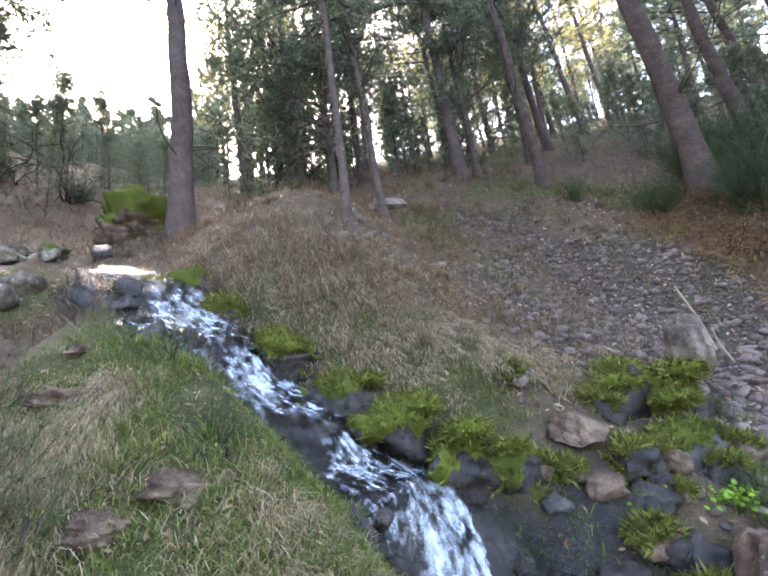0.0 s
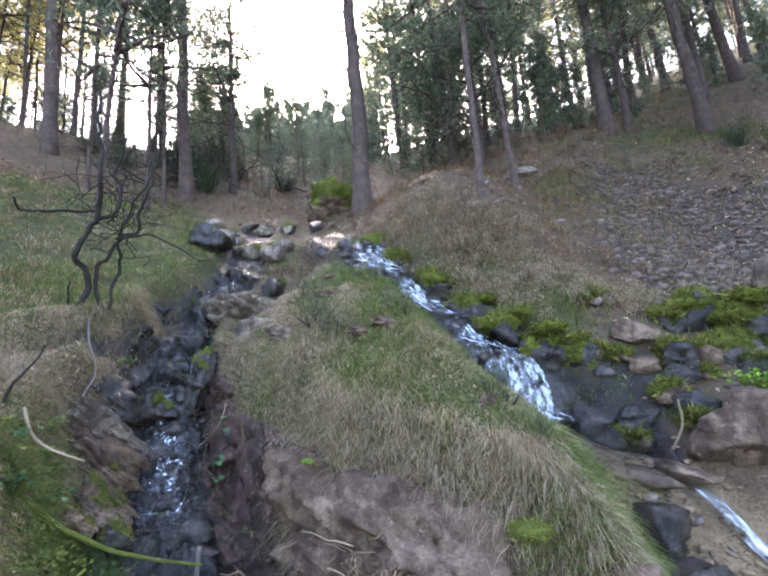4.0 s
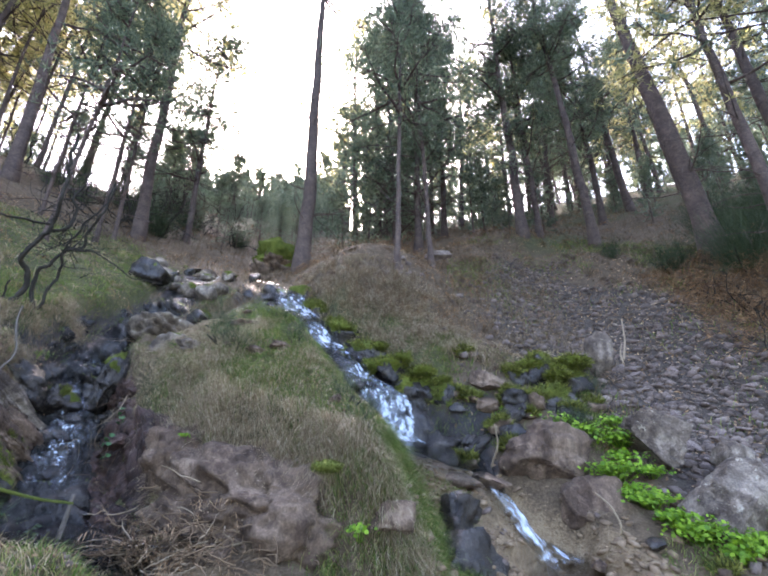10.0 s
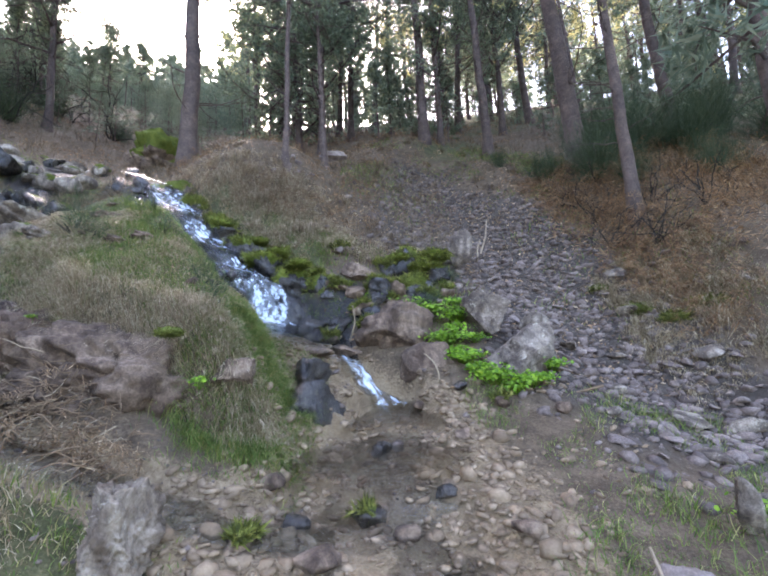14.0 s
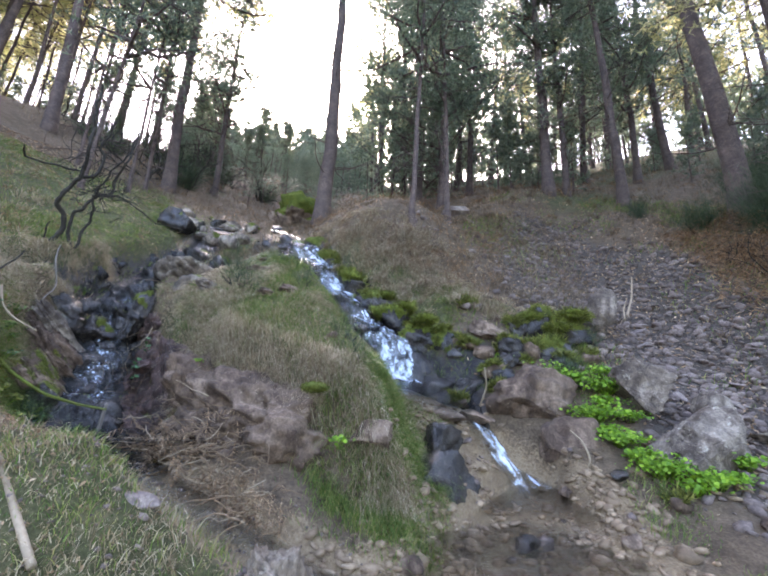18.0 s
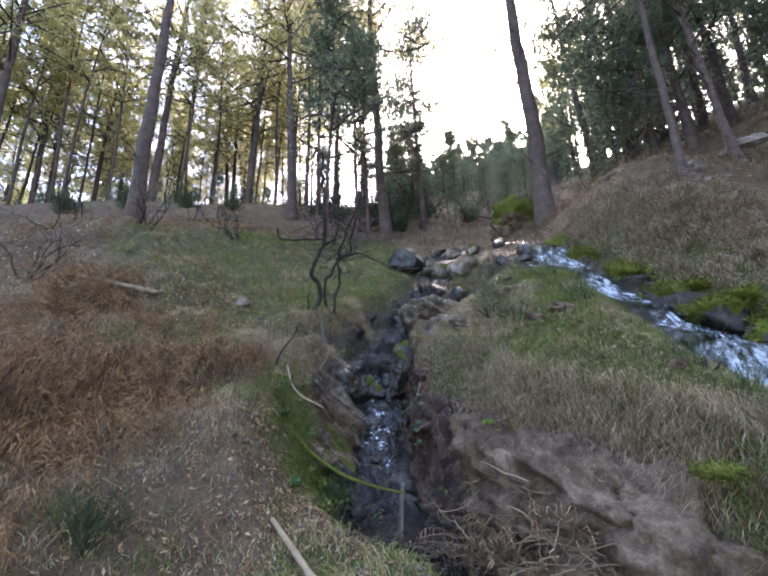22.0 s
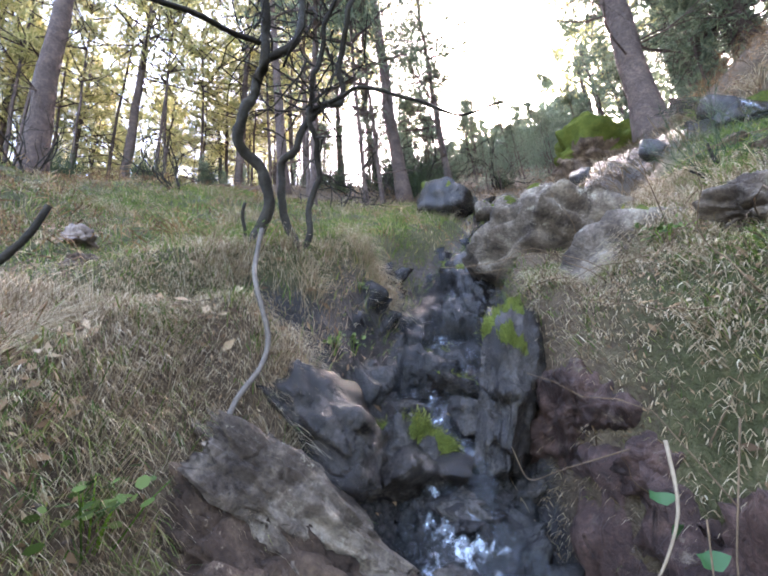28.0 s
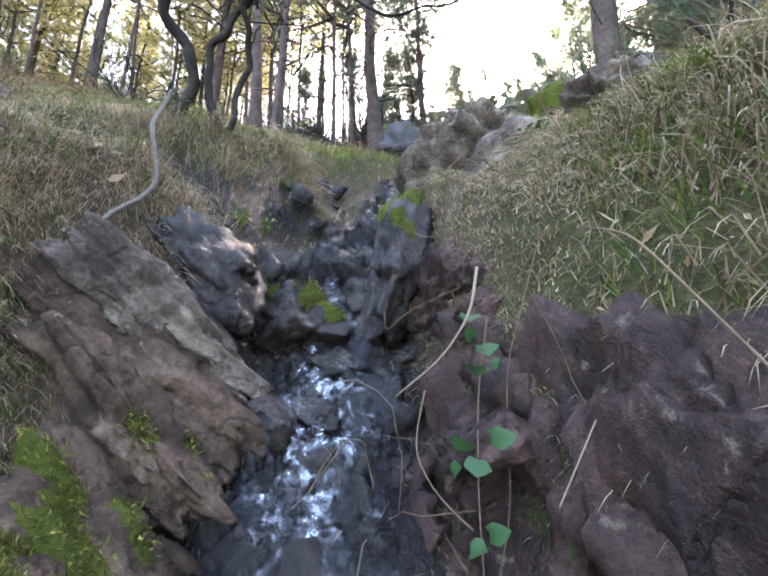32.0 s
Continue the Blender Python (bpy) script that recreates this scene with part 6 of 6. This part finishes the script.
bracken("upper_bracken", 900, (-13, 10, 4, 15), lambda x, y: patchy(x, y, .6, 90) * (np.hypot(x, y) > 5.5), (.3, .6), "dead brown bracken on the upper slope")
bracken("front_bracken", 220, (-2.6, -.6, -2.4, -1.2), lambda x, y: .8 + 0 * x, (.12, .28), "broken dead bracken among the litter")


def leafy_plant(name, at, size, n, leaf, mat, label, category="plant"):
    """A low clump of small round leaves on short stalks."""
    r = np.random.default_rng(int(abs(at[0] * 97 + at[1] * 131) * 10))
    p = r.normal(0, .5, (n, 3)) * [size, size * .7, size * .28] + [0, 0, size * .35]
    nrm = r.normal(0, .5, (n, 3)) + [0, -.35, 1]
    nrm /= np.linalg.norm(nrm, axis=1)[:, None]
    a = np.cross(nrm, r.normal(size=(n, 3)))
    a /= np.linalg.norm(a, axis=1)[:, None]
    b = np.cross(nrm, a)
    s = r.uniform(leaf * .6, leaf * 1.3, (n, 1))
    ring = [p + s * (math.cos(k) * a + math.sin(k) * b) for k in np.linspace(0, 2 * math.pi, 6, endpoint=False)]
    v = np.stack(ring, 1).reshape(-1, 3)
    f = (np.arange(n)[:, None, None] * 6 + np.array([(0, 1, 2), (0, 2, 3), (0, 3, 4), (0, 4, 5)])[None]).reshape(-1, 3)
    t = thing(name, label, category, "low green plants", at)
    tagged(part("foliage", mesh_of("foliage", v, f, mat), t), kind="stuff")
    pile = Pile()
    for q in p[::6]:
        pile.add(*tube([(q[0] * .3, q[1] * .3, -.03), (q[0] * .7, q[1] * .7, q[2] * .5), q], [.002, .0016, .001], 3))
    tagged(part("stalk", pile.mesh("stalk", BRIGHT_LEAF), t), kind="stuff")
    return t


for x, y, dz, s, n in ((2.28, 1.22, .06, .2, 260), (2.42, 1.02, .04, .17, 230), (2.62, .78, .03, .2, 300), (2.9, .72, .03, .16, 200), (2.45, 1.5, .1, .18, 220), (3.18, .95, .06, .14, 130), (2.2, 1.55, .12, .16, 140), (2.35, 1.12, .03, .12, 90), (2.52, .9, .02, .13, 120), (2.55, 1.25, .08, .12, 90), (2.76, .66, .02, .13, 110), (2.4, 1.36, .08, .13, 100), (3.06, .8, .02, .12, 90), (2.48, 1.68, .12, .14, 110)):
    leafy_plant("green_plant", (x, y, h1(x, y) + dz), s, int(n * 1.7), .014, BRIGHT_LEAF, "bright yellow-green leafy plants among the slabs")
for x, y, z, s, n in ((-.8, .0, .98, .05, 36), (.55, -.36, .5, .08, 50), (3.45, -.75, -.22, .13, 110), (1.5, 1.85, 1.25, .15, 90), (2.0, 1.75, 1.15, .18, 110)):
    leafy_plant("green_plant", (x, y, z), s, n, .013, BRIGHT_LEAF, "small fresh green plants rooted in a crack")


r = np.random.default_rng(860)
for i in range(20):
    x, y = r.normal(-1.95, .17), r.normal(-.6, .16)
    leafy_plant("green_plant", (x, y, h1(x, y)), r.uniform(.06, .13), 110, .010, (WEED, MOSS_TIP, BRAMBLE)[i % 3], "small dull green weeds on the mossy mound")
for i in range(12):
    x, y = (r.uniform(-2.1, -1.1), r.uniform(.7, 1.3)) if i % 2 else (r.uniform(-3.0, -2.5), r.uniform(-.4, .6))
    leafy_plant("green_plant", (x, y, h1(x, y)), r.uniform(.05, .10), 60, .008, WEED, "small green weeds on the bank of the gully")


# ---- shrubs ----
def broom_shrub(at, size, n, label, seed):
    r = np.random.default_rng(seed)
    t = thing("broom_shrub", label, "shrub", "broom shrubs", at)
    v, f, k = [], [], 0
    pile = Pile()
    for i in range(n):
        d = r.normal(0, .42, 3) + [0, 0, 1]
        w = wander(r, r.normal(0, .12, 3) * [size, size, 0], d, size * r.uniform(.55, 1.15), 5, .12)
        c = r.normal(size=3)
        c = np.cross(c, d)
        c *= .0024 * max(size, .5) / np.linalg.norm(c)
        pts = [w[0] - c, w[0] + c, w[2] - c, w[2] + c, w[4] - c * .6, w[4] + c * .6, w[5]]
        pile.add(pts, [(0, 1, 3), (0, 3, 2), (2, 3, 5), (2, 5, 4), (4, 5, 6)])
        for j in (2, 3, 4):
            for _ in range(6):
                e = w[j] + (r.normal(0, .7, 3) + [0, 0, .7]) * size * .14
                pile.add([w[j] - c * .7, w[j] + c * .7, e], [(0, 1, 2)])
    tagged(part("greenery", pile.mesh("greenery", BROOM), t), kind="stuff")
    for i in range(5):
        w = wander(r, (0, 0, -.1), r.normal(0, .4, 3) + [0, 0, 1], size * .6, 5, .18)
        vv, ff = tube(w, np.linspace(.014, .005, 6), 5)
        part("stem", mesh_of("stem", vv, ff, DARK_BARK, True), t)
    return t


for i, (x, y, s, n) in enumerate([(5.7, 4.3, 1.1, 420), (6.5, 4.6, 1.3, 460), (7.4, 4.3, 1.2, 420), (6.2, 5.6, 1.1, 360), (8.3, 4.9, 1.3, 420), (5.2, 5.4, .8, 260), (7.2, 5.8, 1.2, 360), (9.2, 4.2, 1.2, 360), (5.9, 3.6, .7, 220), (7.0, 3.3, .8, 240), (4.6, 6.6, .6, 160)]):
    broom_shrub((x, y, h1(x, y) - .05), s, n, "dark green broom bush on the shrubby bank", 500 + i)
for i, (x, y, s, n) in enumerate([(-1.2, .85, .42, 60), (-.95, .7, .35, 45), (-.5, 1.1, .3, 40), (.25, .35, .3, 40), (.45, .1, .28, 40), (-1.55, 1.3, .4, 50), (-.9, 1.6, .35, 45), (.3, 1.0, .26, 30), (-1.75, -.48, .28, 90), (-1.7, -1.9, .3, 110), (2.55, 2.35, .3, 60), (2.2, 1.8, .3, 60)]):
    broom_shrub((x, y, h1(x, y) - .02), s, n, "small wispy green broom sprig in the grass", 520 + i)
for i, (x, y, s) in enumerate([(-9.2, -1.8, .7), (-9.8, -.6, .8), (-10.3, .8, .8), (-8.9, -3.0, .7), (-10.0, 2.0, .7), (-9.5, 4.6, .7)]):
    ob = broom_shrub((x, y, h1(x, y) - .05), s, 260, "sunlit low green bush on the crest", 540 + i)


def bare_shrub(at, size, stems, label, seed):
    """A leafless shrub of crooked twigs."""
    r = np.random.default_rng(seed)
    t = thing("bare_shrub", label, "shrub", "leafless shrubs", at)
    for _ in range(stems):
        pile = Pile()
        w = wander(r, (r.normal(0, .05), r.normal(0, .05), -.05), r.normal(0, .55, 3) + [0, 0, 1], size * r.uniform(.6, 1.2), 8, .28)
        pile.add(*tube(w, np.linspace(.012, .004, 9) * size, 5))
        for j in (3, 5, 6, 7):
            pile.add(*tube(wander(r, w[j], r.normal(0, .8, 3) + [0, 0, .4], size * .35, 4, .3), np.linspace(.006, .002, 5) * size, 3))
        part("stem", pile.mesh("stem", DARK_BARK, True), t)
    return t


for i, (x, y, s, n) in enumerate([(-5.8, .4, .8, 9), (-6.4, -.9, .9, 8), (-5.0, -2.2, .8, 6), (-6.9, .6, .8, 7), (-4.7, 1.8, .9, 7), (-7.6, .2, .7, 6), (-6.6, -2.0, .8, 6), (-7.9, -1.6, .9, 6), (-5.2, 2.6, .7, 6), (4.95, 3.0, .7, 10), (5.4, 2.6, .8, 12), (5.7, 3.1, .8, 10), (6.1, 2.5, .8, 10), (5.2, 3.6, .8, 10), (5.0, 4.2, .7, 8)]):
    bare_shrub((x, y, h1(x, y)), s, n, "leafless dark shrub with crooked twigs on the bank", 600 + i)


r = np.random.default_rng(660)
for i in range(26):
    x, y = r.uniform(-12.5, -6.6), r.uniform(4.2, 10.5)
    if i % 3:
        bare_shrub((x, y, h1(x, y)), r.uniform(1.0, 1.9), 7, "grey leafless shrub on the wooded crest", 661 + i)
    else:
        broom_shrub((x, y, h1(x, y) - .05), r.uniform(.8, 1.3), 240, "dull green bush on the wooded crest", 661 + i)
for i in range(22):
    x, y = r.uniform(-13, -7.2), r.uniform(5.5, 13)
    stand(SLIM, x, y, (r.uniform(-4, 4), r.uniform(-3, 3)), r.uniform(0, 360), r.uniform(.35, .7), "small young pine in the undergrowth of the crest", "young pines on the crest", "young_pine", False)


# ---- the twisted tree over the gully ----
def bent(points, r0, r1, mat, name, parent, label="", sides=10, smooth_steps=5, knobs=.05):
    """A limb through the given places, rounded between them."""
    p = np.array(points, float)
    s = np.r_[0, np.cumsum(np.linalg.norm(np.diff(p, axis=0), axis=1))]
    t = np.linspace(0, s[-1], max(8, int(s[-1] / .022)))
    q = np.stack([np.interp(t, s, p[:, k]) for k in range(3)], 1)
    for _ in range(smooth_steps):
        q[1:-1] = (q[:-2] + q[1:-1] * 2 + q[2:]) / 4
    r = np.random.default_rng(len(points) * 31 + int(abs(points[0][0]) * 1000))
    if mat is DARK_BARK:
        q = q + 1.5 * r0 * np.stack([fbm(t * 6.5, 3.1 * k + 1.7, 0, 57 + int(abs(points[0][1]) * 1000), 2) for k in range(3)], 1) * np.clip(t / .12, 0, 1)[:, None]
        knobs = .16
    v, f = tube(q, np.linspace(r0, r1, len(q)), sides, r, knobs)
    return part(name, mesh_of(name, v, f, mat, True), parent, label)


uphill = lambda points: [(-1.61 + 1.28 * (x + 1.66), -.43 + 1.28 * (y + .48), 1.45 + 1.28 * (z - 1.42)) for x, y, z in points]
twisted = thing("twisted_tree", "small leafless tree with dark twisted stems rooted on the bank", "tree")
bent(uphill([(-2.58, -.12, 1.72), (-2.56, -.13, 1.96), (-2.51, -.13, 2.11), (-2.50, -.24, 2.22), (-2.41, -.19, 2.36), (-2.35, -.21, 2.48), (-2.3, -.26, 2.62), (-2.27, -.27, 2.85), (-2.3, -.3, 3.2)]), 0.0255, 0.0112, DARK_BARK, "stem", twisted)
bent(uphill([(-2.38, -.2, 2.44), (-2.30, -.13, 2.5), (-2.27, -.10, 2.62), (-2.3, -.16, 2.75), (-2.28, -.1, 3.0)]), 0.0165, 0.0080, DARK_BARK, "stem", twisted)
bent(uphill([(-2.56, -.02, 1.8), (-2.53, -.04, 2.06), (-2.51, -.07, 2.21), (-2.43, -.01, 2.36), (-2.38, .07, 2.43), (-2.31, .07, 2.57), (-2.23, .04, 2.71), (-2.2, .05, 3.0)]), 0.0195, 0.0080, DARK_BARK, "stem", twisted)
bent(uphill([(-2.55, -.02, 1.85), (-2.47, .06, 2.17), (-2.41, -.03, 2.35), (-2.3, -.06, 2.5), (-2.18, -.03, 2.64), (-2.12, .0, 2.9)]), 0.0150, 0.0064, DARK_BARK, "stem", twisted)
bent(uphill([(-2.44, -.02, 2.38), (-2.26, .07, 2.40), (-2.15, .18, 2.33), (-2.05, .29, 2.24), (-1.85, .37, 2.22)]), 0.0090, 0.0040, DARK_BARK, "branch", twisted)
bent(uphill([(-2.36, -.22, 2.48), (-2.32, -.4, 2.42), (-2.31, -.52, 2.36), (-2.19, -.68, 2.30), (-2.05, -.80, 2.28)]), 0.0105, 0.0056, DARK_BARK, "branch", twisted)
bent(uphill([(-2.7, -.12, 1.85), (-2.69, -.12, 2.0), (-2.64, -.14, 2.12)]), 0.0120, 0.0064, DARK_BARK, "stem", twisted)
r = np.random.default_rng(700)
for i in range(70):
    z = r.uniform(2.25, 2.95)
    w = wander(r, uphill([(-2.38 + r.normal(0, .07), -.08 + r.normal(0, .09), z)])[0], r.normal(0, 1, 3) + [0, 0, .5], r.uniform(.2, .5), 6, .3)
    v, f = tube(w, np.linspace(.005, .0015, 7), 4)
    part("twig", mesh_of("twig", v, f, DARK_BARK, True), twisted)

# ---- dead wood ----
def stick(name, points, r0, r1, mat, label, category="branch", group=""):
    t = thing(name, label, category, group)
    bent(points, r0, r1, mat, "shaft", t)
    return t


stick("fallen_branch", [(-1.45, -1.12, h1(-1.45, -1.12) + .03), (-1.1, -1.2, h1(-1.1, -1.2) + .04), (-.75, -1.3, h1(-.75, -1.3) + .03), (-.2, -1.45, h1(-.2, -1.45) + .03)], .013, .016, DEAD_WOOD, "pale barkless branch lying on the litter")
stick("fallen_branch", [(-4.2, -1.85, h1(-4.2, -1.85) + .08), (-3.93, -1.55, max(h1(-3.93, -1.55), (h1(-4.2, -1.85) + h1(-3.65, -1.25)) / 2) + .08), (-3.65, -1.25, h1(-3.65, -1.25) + .08)], .03, .025, DEAD_WOOD, "pale log lying across the meadow")
stick("dead_root", [(-2.5, -.08, 2.02), (-2.49, -.1, 1.94), (-2.40, -.15, 1.81), (-2.35, -.12, 1.62), (-2.31, -.175, 1.52), (-2.31, -.21, 1.505), (-2.27, -.275, 1.394), (-2.24, -.276, 1.31), (-2.22, -.27, 1.2)], .0075, .0065, GREY_WOOD, "grey bent root hanging down the bank")
stick("bent_twig", [(-2.0, -.74, 1.42), (-1.97, -.72, 1.28), (-1.92, -.66, 1.2), (-1.8, -.56, 1.12)], .008, .006, DEAD_WOOD, "pale bent twig on the bank")
stick("forked_stick", [(-2.2, -.72, 1.45), (-2.16, -.71, 1.58), (-2.1, -.62, 1.66), (-2.1, -.6, 1.74)], .009, .005, DARK_BARK, "dark crooked stick standing in the bank")
stick("mossy_branch", [(-1.95, -.75, 1.0), (-1.85, -.62, .82), (-1.65, -.5, .68), (-1.4, -.42, .62), (-1.2, -.38, .6)], .015, .007, DARK_MOSS, "curved moss-covered branch below the bank")
stick("wooden_stake", [(-1.32, -.32, .3), (-1.31, -.3, .48), (-1.30, -.29, .64)], .014, .012, GREY_WOOD, "broken stake standing in the pond", "stake")
stick("leaning_stick", [(3.05, 2.75, 1.95), (3.2, 3.0, 2.25), (3.32, 3.3, 2.62)], .014, .008, DEAD_WOOD, "dead stick leaning by the upright slab")
stick("leaning_stick", [(2.95, 2.5, 1.85), (2.98, 2.62, 2.0), (3.05, 2.72, 2.14)], .010, .006, DEAD_WOOD, "dead stick leaning by the upright slab")
stick("leaning_stick", [(1.3, 1.35, .75), (1.38, 1.25, .95), (1.36, 1.2, 1.12)], .010, .006, DEAD_WOOD, "forked dead twig standing by the boulder")
stick("leaning_stick", [(2.1, .85, .3), (2.14, .8, .42), (2.1, .85, .55), (2.02, .9, .62)], .008, .006, DEAD_WOOD, "pale root under the green plants")
stick("fallen_branch", [(3.05, .6, .17), (3.3, .75, .24), (3.55, .8, .28)], .014, .012, TWIG, "short dark branch on the ground")
for i, p in enumerate([[(2.5, -1.2, -.38), (2.7, -1.25, -.3), (2.85, -1.32, -.32)], [(2.6, -1.35, -.42), (2.68, -1.2, -.25), (2.72, -1.05, -.18)], [(2.4, -1.1, -.4), (2.62, -1.12, -.33)]]):
    stick("twig", p, .010, .006, DEAD_WOOD, "dead twig on the gravel", group="twigs on the gravel")

# brushwood caught under the boulder
pile_thing = thing("brushwood", "tangle of dead sticks and bracken washed under the boulder", "brushwood", at=(0, 0, 0))
r = np.random.default_rng(720)
for i in range(240):
    u = r.uniform(0, 1)
    x, y = -.9 + 1.2 * u + r.normal(0, .08), -.28 - .36 * u + r.normal(0, .09)
    z = h1(x, y) + abs(r.normal(0, .12)) + .03
    a = r.normal(-.35, .7)
    w = wander(r, (x, y, z), (math.cos(a) * r.choice([-1, 1]), math.sin(a), r.normal(0, .14)), r.uniform(.08, .28), 6, .26)
    v, f = tube(w, np.linspace(r.uniform(.0025, .0055), .0015, 7), 5)
    part("stick", mesh_of("stick", v, f, (TWIG, DEAD_WOOD)[i % 5 == 0], True), pile_thing)
pile = Pile()
for i in range(300):
    u = r.uniform(0, 1)
    x, y = -.85 + 1.15 * u + r.normal(0, .1), -.3 - .36 * u + r.normal(0, .1)
    pile.add(*frond(r, (x, y, h1(x, y) + r.uniform(.02, .2)), r.normal(0, 1, 3), r.uniform(.08, .25), r.uniform(.3, 1.5)))
tagged(part("dead_bracken", pile.mesh("dead_bracken", LITTER), pile_thing), kind="stuff")

# ---- brambles on the wall of the gully ----
vine = thing("bramble", "bramble with arching thin stems and a few green leaves", "bramble")
STEMS = [[(-1.66, .34, 1.32), (-1.65, .29, 1.21), (-1.69, .24, 1.12), (-1.75, .17, 1.05)],
         [(-1.72, .22, 1.06), (-1.72, .18, .95), (-1.65, .16, .89), (-1.58, .15, .86)],
         [(-1.34, .43, 1.32), (-1.38, .38, 1.18), (-1.43, .28, 1.02), (-1.47, .2, .9)],
         [(-1.62, .44, 1.30), (-1.52, .45, 1.44), (-1.40, .45, 1.54), (-1.27, .5, 1.56)],
         [(-1.75, .4, 1.3), (-1.9, .38, 1.26), (-2.02, .42, 1.22), (-2.1, .5, 1.3)],
         [(-1.62, .3, 1.2), (-1.64, .28, 1.05), (-1.6, .2, .9), (-1.56, .14, .78)],
         [(-1.55, .4, 1.35), (-1.62, .36, 1.1), (-1.6, .3, .85), (-1.62, .25, .7)],
         [(-1.5, .3, 1.28), (-1.4, .2, 1.3), (-1.3, .05, 1.22), (-1.2, -.05, 1.05)]]
for i, s in enumerate(STEMS):
    bent(s, (.004, .002, .0022, .0016, .0016, .0016, .002, .0012)[i], .0012, DEAD_WOOD if i in (0, 2) else TWIG, "stem", vine, "bleached thick stem" if i == 0 else "", 6, 3)
r = np.random.default_rng(730)
for i, (x, y, z) in enumerate([(-1.70, .36, 1.22), (-1.68, .33, 1.17), (-1.63, .30, 1.14), (-1.64, .28, 1.10), (-1.6, .29, 1.11), (-1.62, .20, .97), (-1.63, .18, .93), (-1.60, .2, .94), (-1.57, .14, .84), (-1.55, .16, .86), (-1.5, .1, 1.0)]):
    n = 10
    k = np.linspace(0, 2 * math.pi, n, endpoint=False)
    rad = .021 * (1 + .12 * np.cos(5 * k)) * np.where(np.cos(k) > .8, 1.25, 1)
    v = np.stack([rad * np.cos(k), rad * .72 * np.sin(k), .006 * np.cos(2 * k)], 1)
    v = np.concatenate([v, [[0, 0, -.006]]])
    f = [(j, (j + 1) % n, n) for j in range(n)]
    ob = part("leaf", mesh_of("leaf", v, f, BRAMBLE, True), vine)
    ob.matrix_basis = pose(x, y, z, r.uniform(25, 75), r.uniform(-30, 30), r.uniform(0, 360))
grass_twigs = Pile()
r = np.random.default_rng(740)
for i in range(96):
    x, y = r.uniform(-2.1, -1.0), r.uniform(.15, .9)
    w = wander(r, (x, y, h1(x, y) + .02), r.normal(0, .6, 3) + [0, -.35, .45], r.uniform(.15, .62), 8, .24, .10)
    grass_twigs.add(*tube(w, np.linspace(.0018, .0007, 9), 4))
solo("dry_twigs", grass_twigs.mesh("dry_twigs", TWIG), "thin dry twigs over the rock wall", "twigs", kind="stuff")
